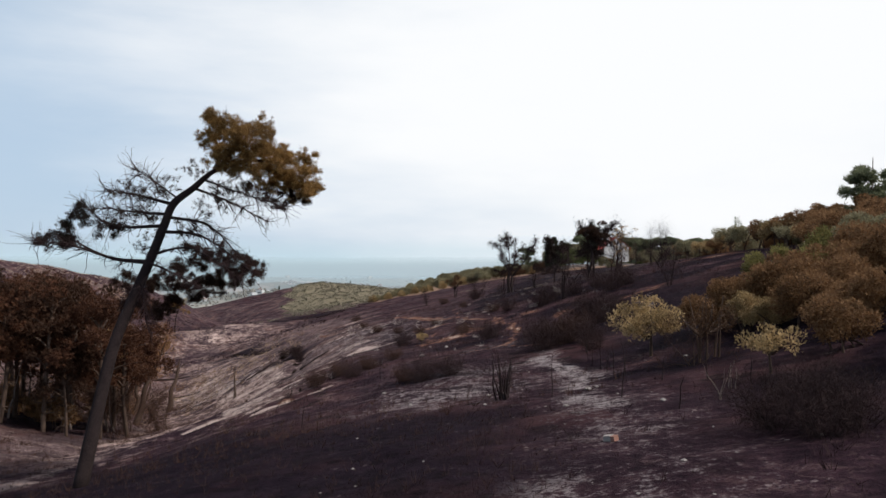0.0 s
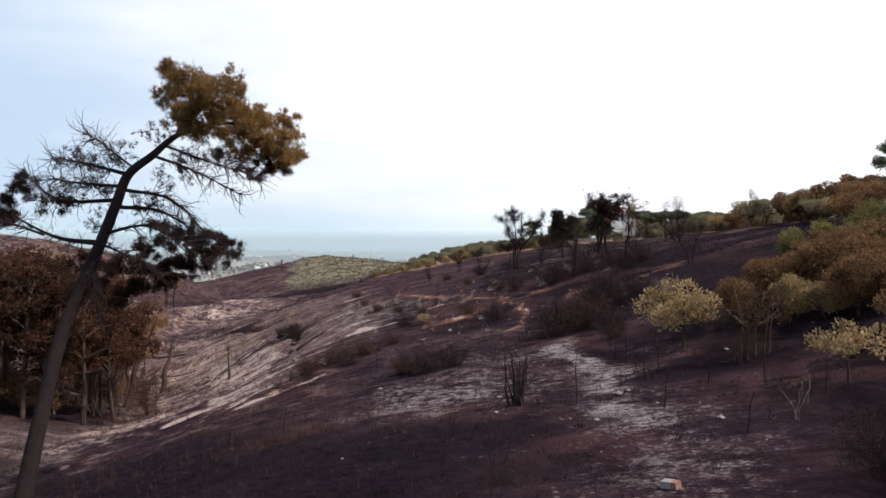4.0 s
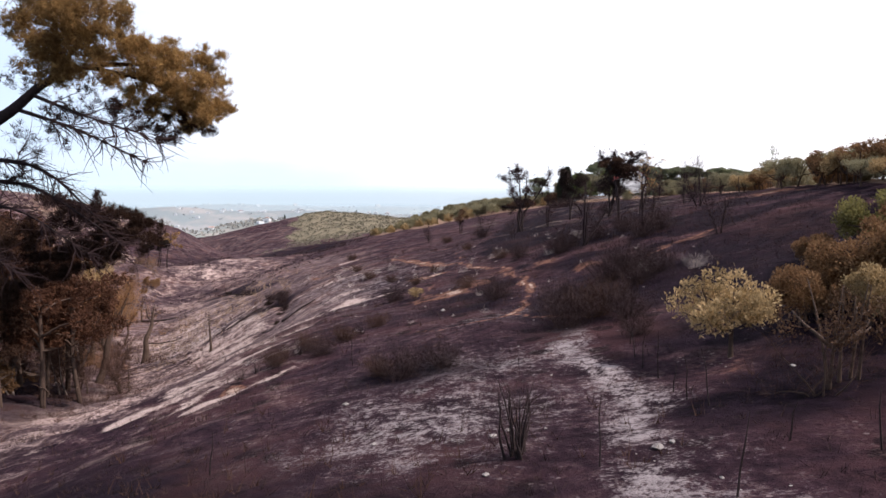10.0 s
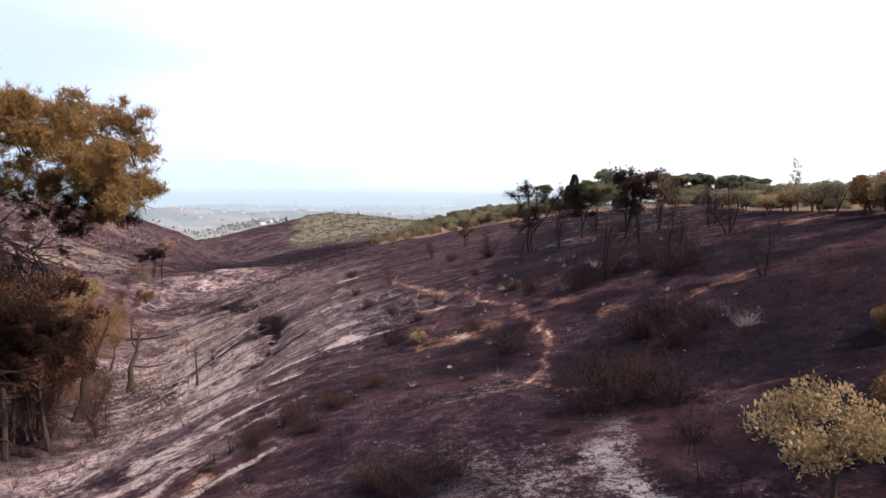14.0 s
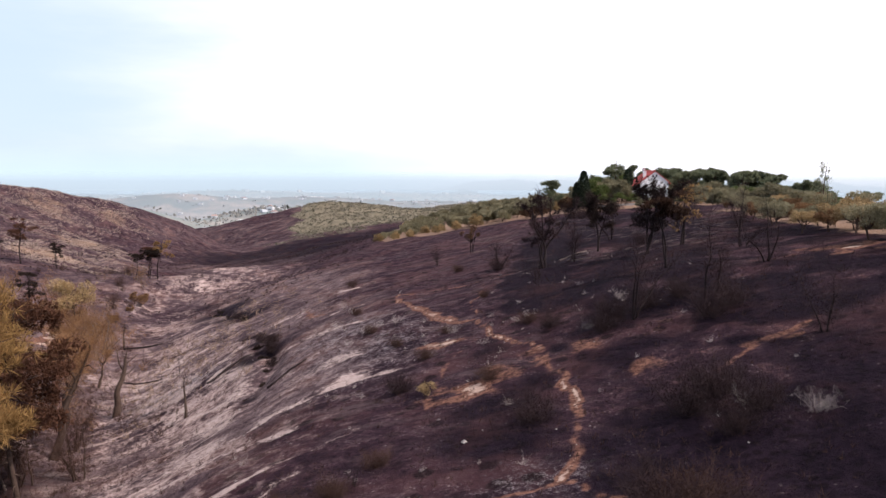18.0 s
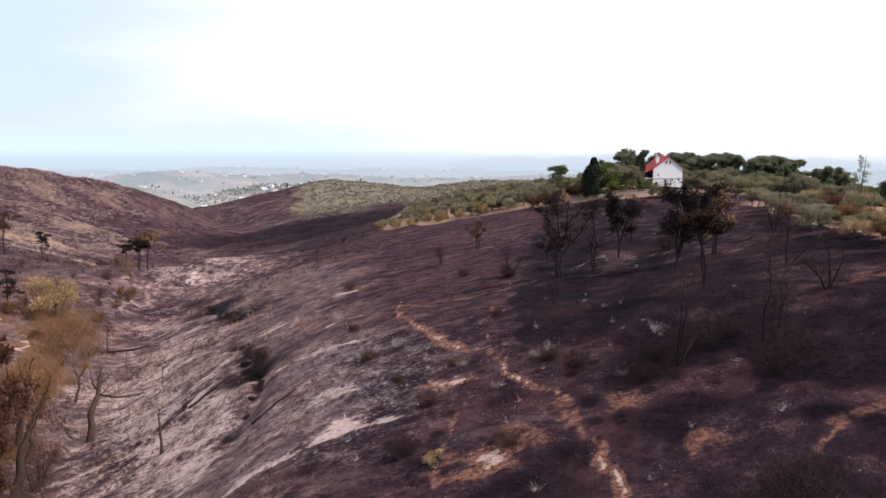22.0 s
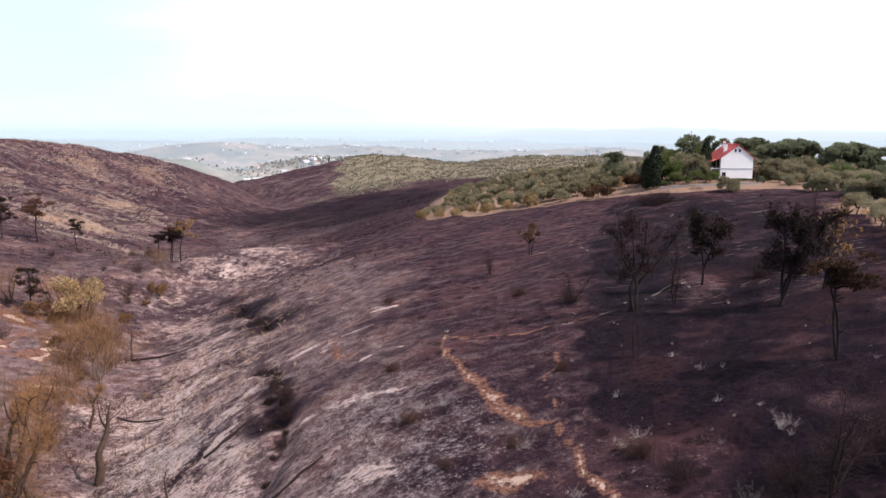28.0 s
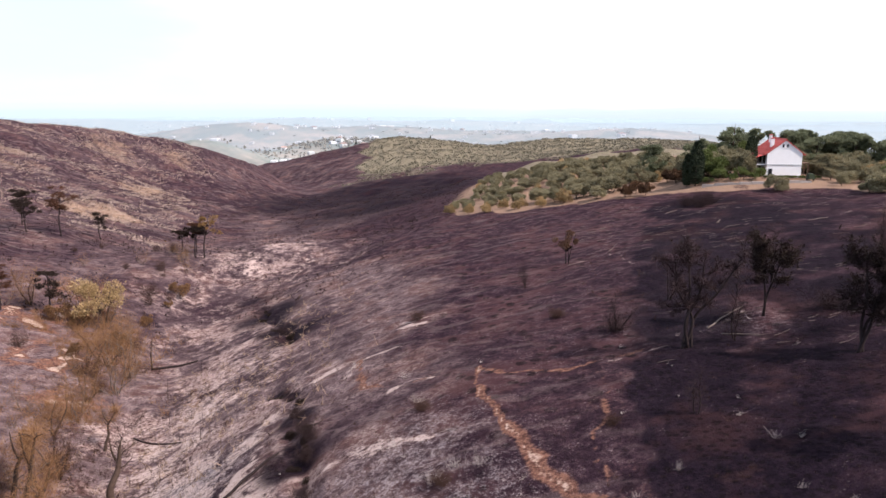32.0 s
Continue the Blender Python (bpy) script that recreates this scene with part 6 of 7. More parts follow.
def house():
    t = thing("house", HX, HY, HZ, "two-storey white house with a red tiled gable roof", "house")
    wall = .3
    v = [(-W / 2, 0, -1), (W / 2, 0, -1), (W / 2, 0, H), (0, 0, R), (-W / 2, 0, H)]
    v = v + [(x, wall, z) for x, _, z in v]
    f = [[0, 1, 2, 3, 4], [9, 8, 7, 6, 5], [0, 5, 6, 1], [1, 6, 7, 2], [2, 7, 8, 3], [3, 8, 9, 4], [4, 9, 5, 0]]
    gable = mesh_of("gable_wall", v, f, PLASTER)
    part("gable_wall", gable, None, t, "white plastered gable wall")
    g2 = part("gable_wall", gable, None, t)
    g2.location = (0, L - wall, 0)
    side = mesh_of("side_wall", *box(0, 0, -1, wall, L - 2 * wall - .01, H + 1), PLASTER)
    for x in (-W / 2 + wall / 2 + .003, W / 2 - wall / 2 - .003):
        o = part("side_wall", side, None, t)
        o.location = (x, L / 2, 0)
    part("string_course", box(0, -.04, 2.75, W + .06, .1, .22), BAND, t, "grey band between the storeys")
    part("plinth", box(0, -.05, -1, W + .1, .1, 1.25), BAND, t)
    for x in (-.55, .45):
        w = part("window", box(x, -.02, 6.95, .42, .08, .75), DARKGLASS, t, "small attic window")
        part("sill", box(x, -.06, 6.88, .55, .14, .07), PLASTER, w)
    # roof: rows of tiles on two slopes
    n = 13
    for s in (-1, 1):
        plane = part("roof_slope", roof_plane(s), TILES, t, "red tiled roof slope")
        strip = mesh_of("roof_rib", *box(0, L / 2 + .02, 0, .36, L + .6, .09, .06), TILES)
        for k in range(n):
            o = part("roof_rib", strip, None, plane)
            u = (k + .5) / n
            x = s * u * (W / 2 + .7)
            z = R + .16 - (R - H) * (abs(x) / (W / 2))
            o.matrix_basis = pose(x, 0, z, 0, s * math.degrees(math.atan2(R - H, W / 2)), 0)
    part("ridge_cap", tube([(0, -.3, R + .2), (0, L / 2, R + .22), (0, L + .3, R + .2)], [.16, .16], 8), TILES, t)
    ch = part("chimney", box(-2.3, 2.6, 6.8, .8, .8, 2.1), PLASTER, t, "white plastered chimney")
    part("chimney_cap", box(-2.3, 2.6, 8.9, 1.0, 1.0, .14), TILES, ch)
    ch = part("chimney", box(-1.2, 7.5, 7.5, .6, .6, 2.0), PLASTER, t, "white plastered chimney")
    part("chimney_cap", box(-1.2, 7.5, 9.5, .8, .8, .12), TILES, ch)
    # veranda and balcony on the side
    x0 = -W / 2 - 1.1
    deck = part("balcony", box(x0 - .0, L * .45, 2.72, 2.2, L * .8, .22), PLASTER, t, "white balcony on arched pillars")
    for k in range(4):
        part("pillar", box(x0 - .95, .9 + k * 2.55, -1, .32, .32, 3.72), PLASTER, deck)
        part("pillar", box(x0 - .95, .9 + k * 2.55, 2.94, .2, .2, 2.6), TIMBER, deck)
    for k in range(3):
        arch = []
        for i in range(9):
            a = math.pi * i / 8
            arch.append((x0 - .95, .9 + k * 2.55 + 1.275 - 1.05 * math.cos(a), 1.7 + .85 * math.sin(a)))
        part("arch", tube(arch, [.15, .15], 5), PLASTER, deck)
    part("railing", joined([tube([(x0 - 1.0, .7, z), (x0 - 1.0, L * .85, z)], [.03, .03], 5) for z in (3.3, 3.6, 3.9)] + [tube([(x0 - 1.0, .8 + k * .45, 2.9), (x0 - 1.0, .8 + k * .45, 3.95)], [.02, .02], 4) for k in range(18)]), IRON, deck)
    part("veranda_roof", joined([(np.array([(-W / 2 + .1, .2, 5.35), (-W / 2 + .1, L * .9, 5.35), (x0 - 1.4, L * .9, 4.45), (x0 - 1.4, .2, 4.45), (-W / 2 + .1, .2, 5.47), (-W / 2 + .1, L * .9, 5.47), (x0 - 1.4, L * .9, 4.57), (x0 - 1.4, .2, 4.57)]), [[0, 1, 2, 3], [7, 6, 5, 4], [0, 4, 5, 1], [1, 5, 6, 2], [2, 6, 7, 3], [3, 7, 4, 0]])]), TILES, t)
    for z, hh in ((.1, 2.0), (3.0, 2.0)):
        for y in (2.3, 5.2, 8.0):
            w = part("window", box(-W / 2 - .01, y, z, .1, 1.1, hh), DARKGLASS, t, "dark tall window")
            part("shutter", box(-W / 2 - .05, y - .85, z, .08, .5, hh), TIMBER, w)
    part("arched_window", box(-W / 2 + .9, -.03, .4, .9, .08, 1.5), DARKGLASS, t, "arched ground-floor window")
    for z in (3.3,):
        part("porch_roof", box(W / 2 + 1.2, 3.2, 3.0, 2.4, 3.0, .25), TIMBER, t)
        for y in (2.0, 4.4):
            part("porch_post", box(W / 2 + 2.2, y, -1, .2, .2, 4.0), TIMBER, t)


def roof_plane(s):
    e = W / 2 + .7
    z1 = R - (R - H) * e / (W / 2)
    v = [(0, -.25, R), (0, L + .3, R), (s * e, L + .3, z1), (s * e, -.25, z1)]
    v = v + [(x, y, z + .14) for x, y, z in v]
    f = [[0, 1, 2, 3], [7, 6, 5, 4], [0, 4, 5, 1], [1, 5, 6, 2], [2, 6, 7, 3], [3, 7, 4, 0]]
    return v, f


house()

# garden: low wall, hedge, trees
def garden_wall(pts):
    t = thing("garden_wall", pts[0][0], pts[0][1], 0, "low pale retaining wall along the garden edge", "wall")
    for (x0, y0), (x1, y1) in zip(pts, pts[1:]):
        n = max(1, int(math.hypot(x1 - x0, y1 - y0) / 2.2))
        for k in range(n):
            a, b = k / n, (k + 1) / n
            mx_, my_ = x0 + (x1 - x0) * (a + b) / 2, y0 + (y1 - y0) * (a + b) / 2
            o = part("wall_block", box(0, 0, -.5, math.hypot(x1 - x0, y1 - y0) / n * .985, .4, 1.0 + .06 * math.sin(k * 2.3), .02), STONE, t)
            o.matrix_basis = pose(mx_ - pts[0][0], my_ - pts[0][1], stand(mx_, my_), 0, 0, math.degrees(math.atan2(y1 - y0, x1 - x0)))


garden_wall([(36, 226), (44, 225.5), (52, 226), (60, 227)])
hedge = olive_kind(301, 2.0, LEAF_GREEN, BARK, 9, 2, .2, .75)
lime = olive_kind(302, 2.4, LEAF_GREEN, BARK, 8, 2, .22, 1.2)
for k in range(13):
    x = 52 + k * .95
    plant(hedge, "hedge_bush", x, 232.2 + (k % 2) * .5, "clipped dark green hedge bush before the house wall", "shrub", "hedge before the house", k * 50.0, .75)
for k, (x, y, s) in enumerate([(38, 229, 1.1), (40.5, 230, 1.2), (43, 229.3, 1.3), (45.5, 230, 1.2), (48, 229.6, 1.3), (50, 231, 1.1), (41.8, 232, 1.2)]):
    plant(lime if k % 2 else hedge, "garden_shrub", x, y, "leafy green garden shrub beside the lawn edge", "shrub", "garden shrubs", k * 66.0, s * 1.2)


def cypress_kind(seed, tall, wide, mat=LEAF_CYPRESS):
    rng = np.random.default_rng(seed)
    n = 3600
    z = rng.uniform(.04, 1, n)
    r = wide * np.sqrt(np.clip(np.sin(np.pi * np.clip(z * .93 + .05, 0, 1)), 0, 1)) * rng.uniform(.6, 1.08, n)
    a = rng.uniform(0, 6.28, n)
    c = np.stack([r * np.cos(a), r * np.sin(a), z * tall], 1)
    return [("trunk", mesh_of("trunk", *tube([(0, 0, -.3), (0, 0, tall * .8)], [.16, .04], 6), BARK), BARK), ("foliage", mesh_of("foliage", *leaves(rng, c, .42, .12, np.array((0, 0, 1.0))), mat), mat)]


cyp = [cypress_kind(311, 9.8, 1.5), cypress_kind(312, 8, 1.25)]
for k, (x, y, s) in enumerate([(35.5, 230.5, 1.05), (34, 232.5, .95), (49.6, 238, .95), (36.8, 233, .9)]):
    plant(cyp[k % 2], "cypress", x, y, "dense dark green cypress beside the garden", "tree", "cypresses of the garden", k * 40.0, s)
broad = [olive_kind(321 + k, 7, LEAF_OLIVE if k else LEAF_GREEN, BARK, 20, 2, .40, 1.15, .16, 1) for k in range(2)]
for k, (x, y, s) in enumerate([(39.5, 235, 1.15), (43, 238, 1.2), (46.5, 236.5, 1.1), (41, 242, 1.2), (47, 245, 1.2), (37.5, 246, 1.1), (50.5, 249, 1.3), (44, 252, 1.25), (63.5, 249, 1.1)]):
    plant(broad[1 if k % 3 else 0], "garden_tree", x, y, "broad grey-green tree in the garden by the house", "tree", "garden trees", k * 83.0, s)
for k, (x, y, s) in enumerate([(49, 252, 1.55), (52.5, 256, 1.4), (31, 262, 1.15), (44, 266, 1.3), (64, 262, 1.35), (69, 268, 1.3), (74, 272, 1.25), (81, 262, 1.2), (86, 266, 1.15), (91, 262, 1.2), (96, 258, 1.1), (84, 272, 1.2), (100, 262, 1.1), (60, 275, 1.3)]):
    plant(green_pine[k % 3], "green_pine", x, y, "dark green umbrella pine behind the house", "tree", "pines behind the house", k * 61.0, s)
# olive grove on the plateau
olives = [olive_kind(331 + k, 4.6, LEAF_OLIVE, BARK, 13, 1, .30, .92, .2, 1) for k in range(3)] + [olive_kind(335, 4.2, LEAF_GOLD, BARK, 11, 2, .30, .9, .18, 1), olive_kind(336, 4.4, LEAF_UMBER, BARK, 11, 1, .30, .95, .22, 2)]
rng = np.random.default_rng(9)
for r in range(18):
    for c in range(20):
        x = -24 + c * 4.7 + rng.uniform(-1.2, 1.2)
        y = 240 + r * 6.3 + rng.uniform(-1.6, 1.6) - .35 * (x + 10)
        edge = float(np.interp(x, [-30, -18, -8, 6, 19, 31, 40], [262, 243.5, 238, 230, 222.5, 219.5, 217]))
        if y < edge or x > 34 + (r > 5) * 10 or (x > 28 and y < 240) or rng.uniform() < .22 or float(land(x, y)) < -11.5:
            continue
        q = 3 if (y < edge + 9 and x < 12) or rng.uniform() < .08 else int(rng.integers(3))
        q = 4 if x > 14 and rng.uniform() < .75 - (y - edge) / 60 else q
        plant(olives[q], "olive_tree", x, y, "yellowed olive tree at the burnt edge of the grove" if q == 3 else "rust-brown singed olive tree beside the burnt slope" if q == 4 else "rounded grey-green olive tree on dry red soil", "tree", "olive grove on the plateau", float(rng.uniform(0, 360)), float(rng.uniform(.88, 1.25)) * (.72 if x < 0 else 1.0))
mass = [olive_kind(345 + k, 5.6, (LEAF_OLIVE, LEAF_GREEN, LEAF_OLIVE)[k], BARK, 17, 2, .36, 1.0, .10, 0) for k in range(3)]
for k in range(190):
    y = 178 + rng.uniform(0, 105)
    x = float(np.interp(y, [178, 184, 190, 200, 208, 214, 225, 245, 300], [66, 62, 59, 59, 64, 70, 71, 69, 64])) + 62 * rng.uniform() ** 1.25
    q = int(rng.choice([0, 0, 1, 2, 2, 3]))
    far = y > 232
    plant(olives[3] if q == 3 else mass[q], "leafy_tree", x, y, "yellowed olive tree beside the yard" if q == 3 else "rounded olive tree on the unburnt slope beside the house", "tree", "olives beside the house", float(rng.uniform(0, 360)), float(rng.uniform(.75, 1.1)) * (1.25 if far else 1.0))
ridge_pine = [pine_kind(361 + k, 9, (.02, 0), NEEDLE_GREEN, BARK, .45, .34, 9, 190, 1, .5, .55, dead=0) for k in range(2)]
for k in range(26):
    x, y = 70 + k * 2.3 + rng.uniform(-2, 2), 262 + rng.uniform(-14, 16) - k * .9
    plant(ridge_pine[k % 2], "green_pine", x, y, "flat-topped dark green pine in the wood by the house", "tree", "pines behind the house", k * 61.0, float(rng.uniform(.95, 1.3)))
singed = olive_kind(341, 4.2, LEAF_OLIVE, BARK, 12, 2, .3, 1.0, .12, 0)
for k, (x, y, s) in enumerate([(64, 221, .8), (67, 226, .9), (62.6, 205, .8), (65.5, 231, .8)]):
    plant(olives[k % 3], "leafy_tree", x, y, "rounded olive tree at the edge of the yard", "tree", "olives beside the house", k * 70.0, s)
plant(singed, "singed_tree", 49.6, 217.5, "half-green singed tree on the burnt edge below the house", "tree", "", 0, 1.15)
parked = thing("parked_trailer", 60.6, 229.6, stand(60.6, 229.6), "small dark covered trailer parked on the yard", "vehicle")
part("cover", box(0, 0, .45, 1.5, 2.2, 1.2, .3), LEAF_CYPRESS, parked, "dark cloth cover")
for sx in (-.7, .7):
    part("wheel", tube([(sx - .08, 0, .3), (sx + .08, 0, .3)], [.3, .3], 12), CHAR, parked)

# scrub trees on the hill behind
scrub = olive_kind(351, 5, LEAF_OLIVE, BARK, 8, 1, .5, .9)
for k, (x, y, s) in enumerate([(-197, 868, 1.3), (-172, 872, 1.5), (-165, 872, 1.2), (-160, 873, 1.6), (-156, 871, 1.3), (-112, 872, .9), (-60, 868, 1.0), (-20, 868, 1.0)]):
    plant(cyp[1] if k in (0, 5) else scrub, "hilltop_tree", x, y, "lone dark tree on the skyline of the green hill", "tree", "trees on the hilltop", k * 40.0, s * .5)

# ---- loose cover: burnt scrub, stones, dry tufts ----
def tufts(rng, xs, ys, height, blades, width, lean=.45):
    n = len(xs)
    zs = ground_height(xs, ys) - .03
    c = np.repeat(np.stack([xs, ys, zs], 1), blades, 0)
    c[:, :2] += rng.normal(size=(n * blades, 2)) * .12 * np.repeat(height, blades)[:, None]
    d = rng.normal(size=(n * blades, 3)) * lean + (0, 0, 1)
    d /= np.linalg.norm(d, axis=1)[:, None]
    w = np.cross(d, units(rng, n * blades))
    w /= np.linalg.norm(w, axis=1)[:, None]
    Lh = np.repeat(height, blades)[:, None] * rng.uniform(.4, 1.2, (n * blades, 1))
    bend = rng.normal(size=(n * blades, 3)) * .16 * Lh
    v = np.stack([c - w * width, c + w * width, c + d * Lh * .6 + bend * .6 + w * width * .5, c + d * Lh + bend], 1).reshape(-1, 3)
    return v, (np.arange(n * blades)[:, None] * 4 + np.arange(4)).tolist()


def scatter(rng, n, x0, x1, y0, y1, keep):
    xs, ys = rng.uniform(x0, x1, n), y0 + (y1 - y0) * rng.uniform(0, 1, n) ** 1.35
    k = rng.uniform(size=n) < keep(xs, ys)
    return xs[k], ys[k]


rng = np.random.default_rng(21)


def keep_scrub(x, y):
    d = rings(ASH_LINE, x, y)
    t = np.minimum.reduce([rings(line, x, y) for line, _, _ in TRAILS])
    lump_ = .5 + .6 * fractal(x, y, 7, 3, 91)
    return np.clip(lump_, .05, 1) * np.where((d < 2.2) | (t < .7), .12, 1.0)


xs, ys = scatter(rng, 30000, -50, 34, 8, 140, keep_scrub)
tagged(new("burnt_scrub", mesh_of("burnt_scrub", *tufts(rng, xs, ys, rng.uniform(.12, .5, len(xs)), 6, .010), TWIG)), "blackened stubble of burnt low scrub all over the slope", "scrub", kind="stuff")
xs, ys = scatter(rng, 5200, -60, 30, 30, 170, lambda x, y: np.clip(.25 + .8 * fractal(x, y, 11, 3, 95), 0, 1))
tagged(new("reddish_scrub", mesh_of("reddish_scrub", *tufts(rng, xs, ys, rng.uniform(.25, .75, len(xs)), 8, .012), BROWNTWIG)), "reddish dead scrub twigs between the ash patches", "scrub", kind="stuff")
xs, ys = scatter(rng, 4200, -62, -22, 100, 200, lambda x, y: np.clip(-.04 + .25 * fractal(x, y, 13, 3, 97) + .9 * np.exp(-((x + 42) / 11) ** 2 - ((y - 147) / 20) ** 2), 0, 1))
tagged(new("pale_brushwood", mesh_of("pale_brushwood", *tufts(rng, xs, ys, rng.uniform(.5, 1.9, len(xs)), 6, .034, 2.2), STRAW)), "pale fallen brushwood lying on the valley flank", "scrub", kind="stuff")
xs, ys = scatter(rng, 420, -16, 24, 60, 128, lambda x, y: np.clip(.10 + .7 * np.exp(-((x - 2) / 11) ** 2 - ((y - 92) / 13) ** 2), 0, 1) * (np.minimum.reduce([rings(line, x, y) for line, _, _ in TRAILS]) > .8))
tagged(new("bleached_scrub", mesh_of("bleached_scrub", *tufts(rng, xs, ys, rng.uniform(.25, .85, len(xs)) ** 1.4, 34, .006, .85), BLEACH)), "ash-white twig skeletons dotted over the black slope", "scrub", kind="stuff")
xs, ys = rng.uniform(-75, -18, 16000), rng.uniform(60, 185, 16000)
middle = np.interp(ys, [60, 93, 125, 160, 190], [-36, -39, -50, -65, -80])
k = rng.uniform(size=16000) < np.exp(-((xs - middle) / 9) ** 2) * np.clip(.35 + 1.2 * fractal(xs, ys, 6, 3, 99), 0, 1)
xs, ys = xs[k], ys[k]
tagged(new("valley_brush", mesh_of("valley_brush", *tufts(rng, xs, ys, rng.uniform(.3, 1.5, len(xs)), 11, .014, .6), BROWNTWIG)), "reddish-brown dead brush over the valley floor", "scrub", kind="stuff")
xs, ys = rng.uniform(-100, -34, 11000), rng.uniform(84, 182, 11000)
middle = np.interp(ys, [84, 105, 130, 160, 182], [-45, -51, -60, -76, -88])
k = rng.uniform(size=11000) < np.exp(-((xs - middle) / 10) ** 2) * np.clip(.05 + 1.3 * fractal(xs, ys, 7, 3, 98), 0, .8)
xs, ys = xs[k], ys[k]
tagged(new("ochre_brush", mesh_of("ochre_brush", *tufts(rng, xs, ys, rng.uniform(.8, 3.2, len(xs)), 26, .013, .42), OCHRETWIG)), "rust-ochre dead twigs along the stream bed", "scrub", kind="stuff")
xs, ys = scatter(rng, 1900, 2, 66, 118, 218, lambda x, y: np.clip(.15 + .8 * fractal(x, y, 9, 3, 93), 0, 1))
sticks = []
for x, y in zip(xs, ys):
    a, half = rng.normal() * .4, rng.uniform(.2, 1.0)
    px, py = x + np.array((-half, 0, half)) * math.cos(a), y + np.array((-half, rng.normal() * .2, half)) * math.sin(a)
    sticks.append(tube(np.stack([px, py, ground_height(px, py) + .03], 1), [.022, .012], 3))
tagged(new("bleached_sticks", mesh_of("bleached_sticks", *joined(sticks), GREYWOOD)), "pale grey dead sticks lying on the black slope", "sticks", kind="stuff")
# far burnt hills: low clumps
xs, ys = rng.uniform(-330, 20, 9000), rng.uniform(170, 560, 9000)
k = (np.hypot(xs + 40, ys - 140) > 50) & (ground_height(xs, ys) < 12) & (xs < -28) & (xs > -120 - .45 * ys)
xs, ys = xs[k], ys[k]
cs = np.stack([xs, ys, ground_height(xs, ys) + .15], 1)
cs = np.repeat(cs, 9, 0) + rng.normal(size=(len(cs) * 9, 3)) * (.55, .55, .3)
tagged(new("burnt_hill_scrub", mesh_of("burnt_hill_scrub", *leaves(rng, cs, .6, .10, np.array((0, 0, .5))), TWIG)), "charred low scrub dotted over the far slopes", "scrub", kind="stuff")
xs, ys = rng.uniform(-330, -90, 44000), rng.uniform(180, 560, 44000)
k = (.5 * fractal(xs, ys, 26, 4, 71) + .6 * fractal(xs, ys, 7, 3, 73) + .5 * rng.uniform(-1, 1, 44000) > .22 - .16 * np.exp(-((xs + 160) / 60) ** 2 - ((ys - 310) / 90) ** 2)) & (ys > 258 + 25 * fractal(xs, ys, 20, 2, 76)) & (xs > -120 - .45 * ys) & (xs < -.42 * ys + 12 * fractal(xs, ys, 30, 2, 75))
xs, ys = xs[k], ys[k]
cs = np.stack([xs, ys, ground_height(xs, ys) + .1], 1)
cs = np.repeat(cs, 12, 0) + rng.normal(size=(len(cs) * 12, 3)) * (.45, .9, .12)
tagged(new("dry_hill_grass", mesh_of("dry_hill_grass", *leaves(rng, cs, .55, .10, np.array((0, 0, .3))), DRYGRASS)), "pale dry grass tussocks on the far hillside", "grass", kind="stuff")
# green hill maquis
xs, ys = rng.uniform(-200, 200, 9000), rng.uniform(560, 900, 9000)
k = (ys + .25 * xs + 30 * fractal(xs, ys, 60, 3, 81) > 606) & (xs + (ys - 570) * .12 + 16 * fractal(xs, ys, 40, 3, 83) > -142)
xs, ys = xs[k], ys[k]
cs = np.stack([xs, ys, ground_height(xs, ys) + .4], 1)
cs = np.repeat(cs, 10, 0) + rng.normal(size=(len(cs) * 10, 3)) * (.9, .9, .4)
tagged(new("maquis", mesh_of("maquis", *leaves(rng, cs, 1.3, .40), MAQUIS)), "low olive-green maquis on the unburnt hill", "scrub", kind="stuff")

# trees between the village houses
a = np.radians(np.concatenate([rng.normal(-13.0, 3, 420), rng.uniform(-28, 10, 260)]))
r = np.concatenate([rng.uniform(1180, 1460, 420), rng.uniform(1200, 2600, 260)])
xs, ys = r * np.sin(a), r * np.cos(a)
cs = np.stack([xs, ys, ground_height(xs, ys) + 2], 1)
cs = np.repeat(cs, 8, 0) + rng.normal(size=(len(cs) * 8, 3)) * (4, 4, 1.2)
tagged(new("village_trees", mesh_of("village_trees", *leaves(rng, cs, 5.0, 1.8), MAQUIS)), "hazy green trees between the houses of the plain", "trees", kind="stuff")


# stones
def pebble(rng, r):
    v = np.array([(1, 0, 0), (-1, 0, 0), (0, 1, 0), (0, -1, 0), (0, 0, .7), (0, 0, -.5), (.7, .7, .2), (-.7, .6, .3), (.6, -.7, .25), (-.6, -.7, .2)]) * r * rng.uniform(.7, 1.25, (10, 3))
    f = [[4, 0, 6], [4, 6, 2], [4, 2, 7], [4, 7, 1], [4, 1, 9], [4, 9, 3], [4, 3, 8], [4, 8, 0], [5, 6, 0], [5, 2, 6], [5, 7, 2], [5, 1, 7], [5, 9, 1], [5, 3, 9], [5, 8, 3], [5, 0, 8]]
    return v, f


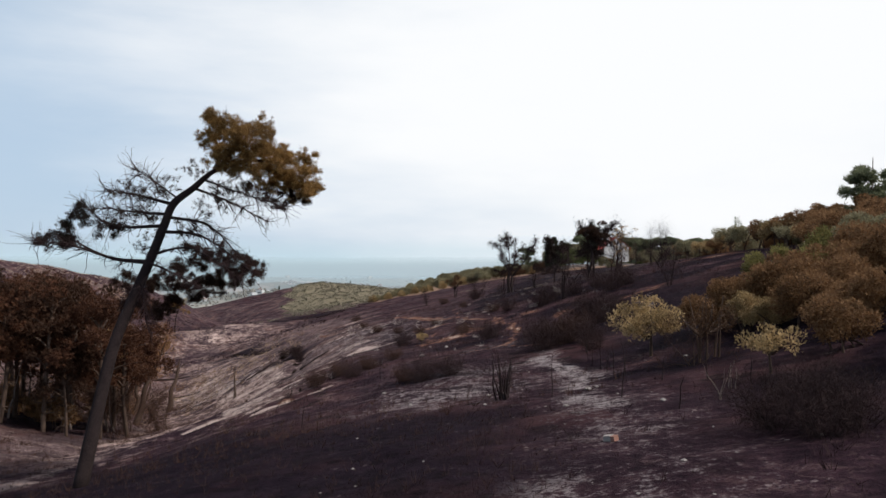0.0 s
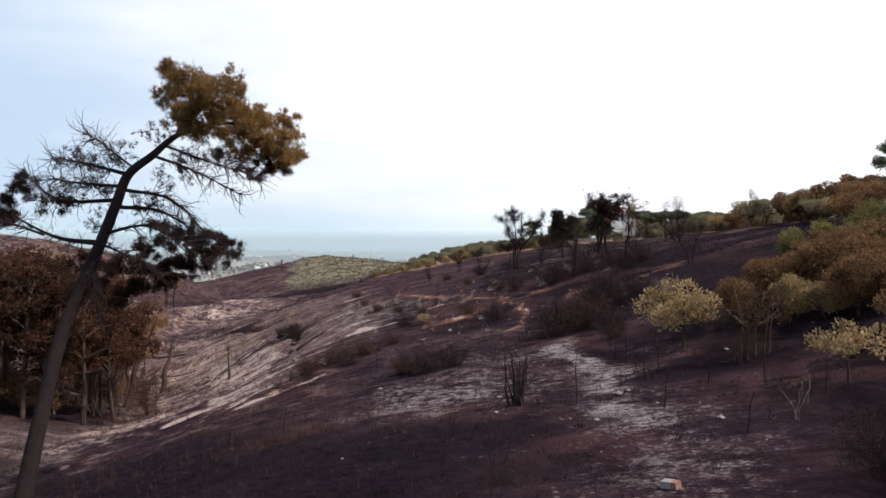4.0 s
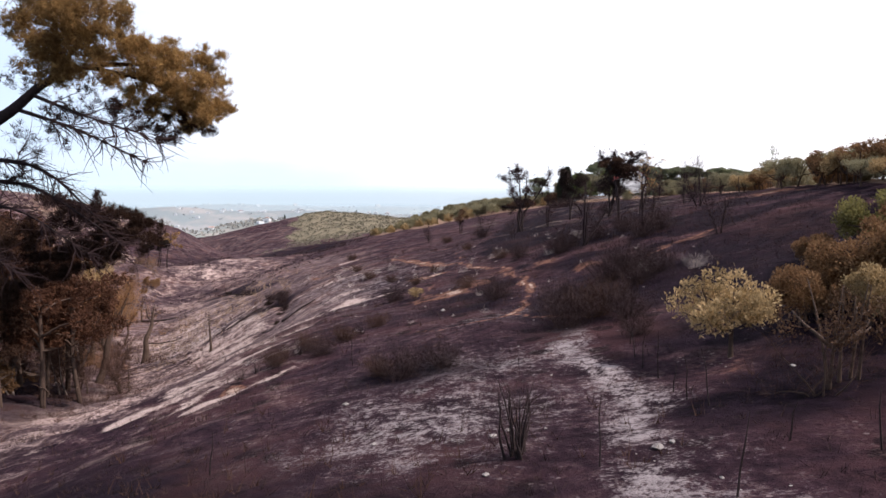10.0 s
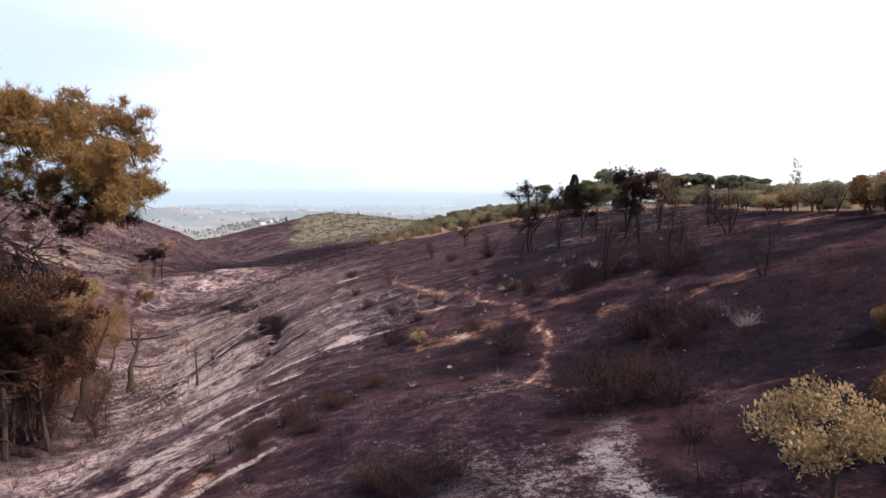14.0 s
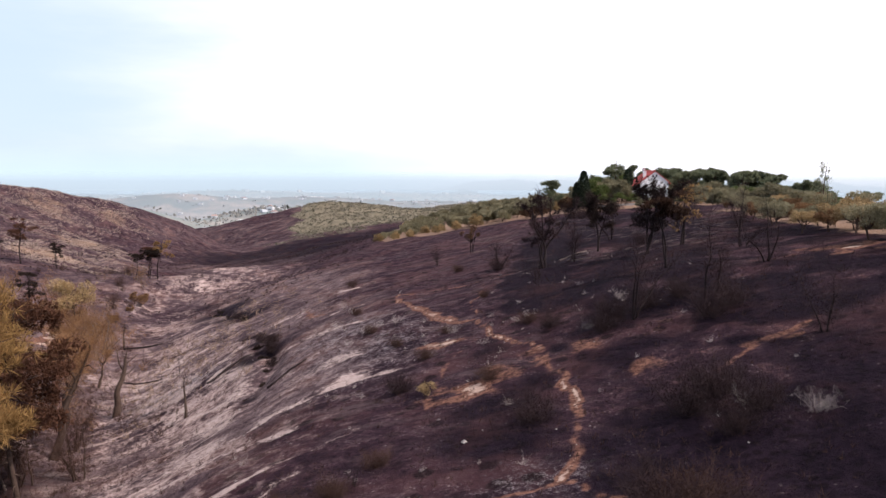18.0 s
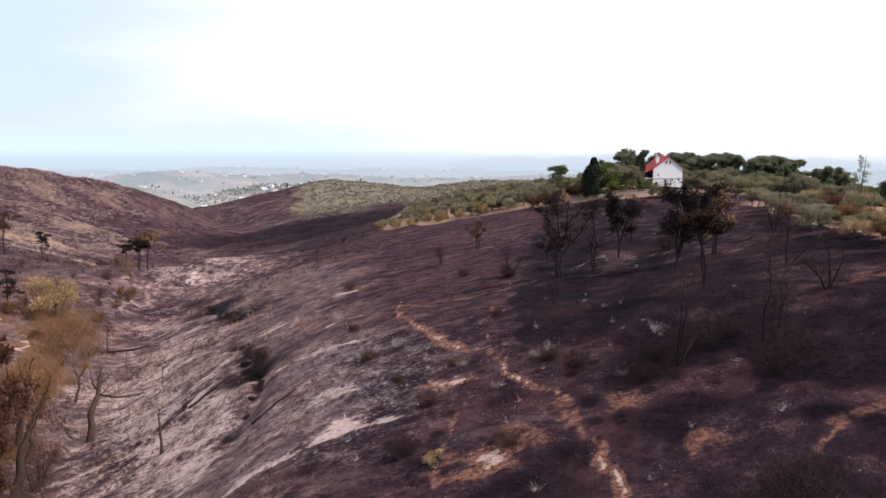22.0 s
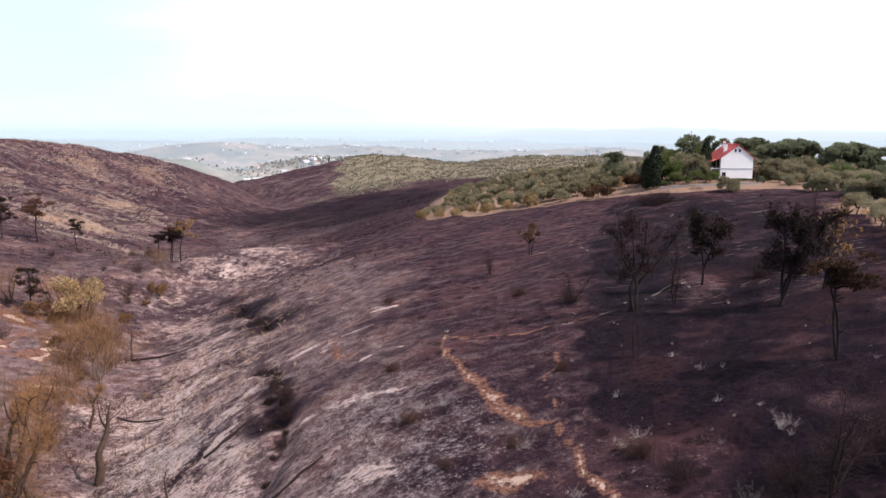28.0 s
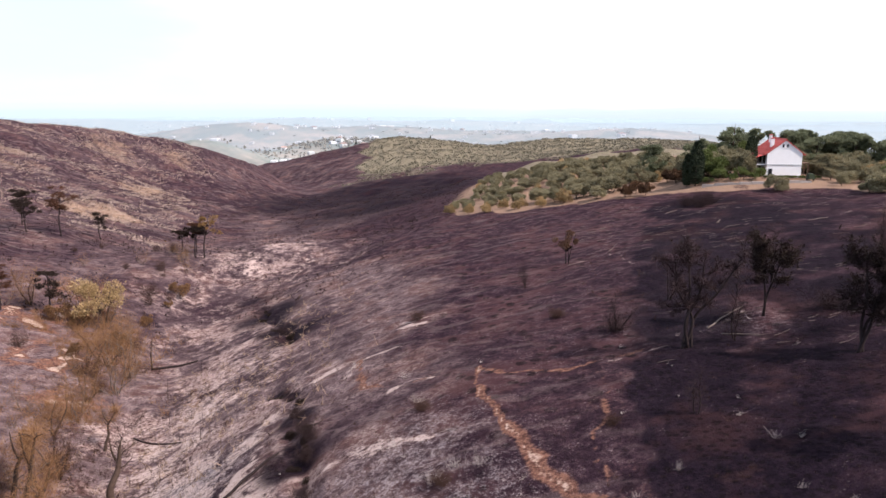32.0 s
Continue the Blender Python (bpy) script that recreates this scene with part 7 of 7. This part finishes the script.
shapes = []
xs, ys = scatter(rng, 1700, -40, 30, 12, 120, lambda x, y: np.clip(.03 + .7 * np.exp(-(rings(ASH_LINE, x, y) / 3) ** 2) + .5 * np.exp(-(np.minimum.reduce([rings(l_, x, y) for l_, _, _ in TRAILS]) / 1.2) ** 2) * (y < 70), 0, 1))
zs = ground_height(xs, ys)
for x, y, z in zip(xs, ys, zs):
    v, f = pebble(rng, float(rng.choice([.03, .045, .06, .09], p=[.45, .35, .17, .03])) * (.75 + y / 110))
    shapes.append((v + (x, y, z), f))
tagged(new("scattered_stones", mesh_of("scattered_stones", *joined(shapes), STONE)), "pale loose stones scattered over ash and trails", "stones", kind="stuff")

# single stones and stakes near the start
def stone(x, y, r, mat, label):
    g = np.random.default_rng(int(abs(x * 100 + y)))
    v, f = pebble(g, r)
    o = tagged(new("stone", mesh_of("stone", v, f, mat)), label, "stone", "larger loose stones")
    o.location = (x, y, stand(x, y) + r * .25)


block = thing("masonry_block", 4.55, 19.7, stand(4.55, 19.7) + .02, "broken masonry block with pale top and red end on ash", "block")
block.matrix_world = pose(4.55, 19.7, stand(4.55, 19.7) - .02, 6, -9, -48)
part("body", box(-.03, 0, 0, .24, .22, .17, .10), STONE, block, "pale mortar-covered body")
part("end_face", box(.15, 0, .004, .13, .21, .16, .06), REDSTONE, block, "red clay end")
for x, y, r in [(6.3, 31.4, .17), (6.75, 31.7, .11), (2.2, 34.8, .13), (2.7, 35.2, .1), (1.8, 31, .1), (-1.6, 36, .11), (-3.4, 42, .14), (4.6, 27, .1), (7.6, 25, .12), (12.6, 37.5, .12), (0.3, 66, .2)]:
    stone(x, y, r, STONE, "pale limestone lying on grey ash")
stake_mesh = [mesh_of("burnt_stake", *tube([(0, 0, -.2), (.02, .03, .5), (-.02, .02, 1.0), (.06, 0, 1.5)], [.026, .022, .017, .008], 5), CHAR) for _ in range(1)]
for k, (x, y) in enumerate([(7.5, 23.0), (8.6, 41.7), (8.7, 39.8), (8.4, 37), (8.5, 35.9), (8.8, 34.8), (9, 45.4), (8.7, 43.4), (4.6, 30.6), (9.2, 30.4), (10.6, 29), (6.8, 27.5), (11.3, 26.5), (-7, 36), (-4.5, 52), (-50, 137), (-49.5, 139.6), (-51.3, 136.4), (-45.2, 134), (-53.7, 158.3), (-47, 141), (-44, 138), (-42, 133), (-55, 150)]):
    o = tagged(new("burnt_stake", stake_mesh[0]), "thin upright charred stake in the ash", "stake", "charred stakes")
    o.matrix_world = pose(x, y, stand(x, y), 6 * math.sin(k * 3), 6 * math.cos(k * 5), k * 40) @ Matrix.Diagonal((1, 1, (.7 + .25 * (k % 3)) * (2.2 if x < -40 else 1), 1))
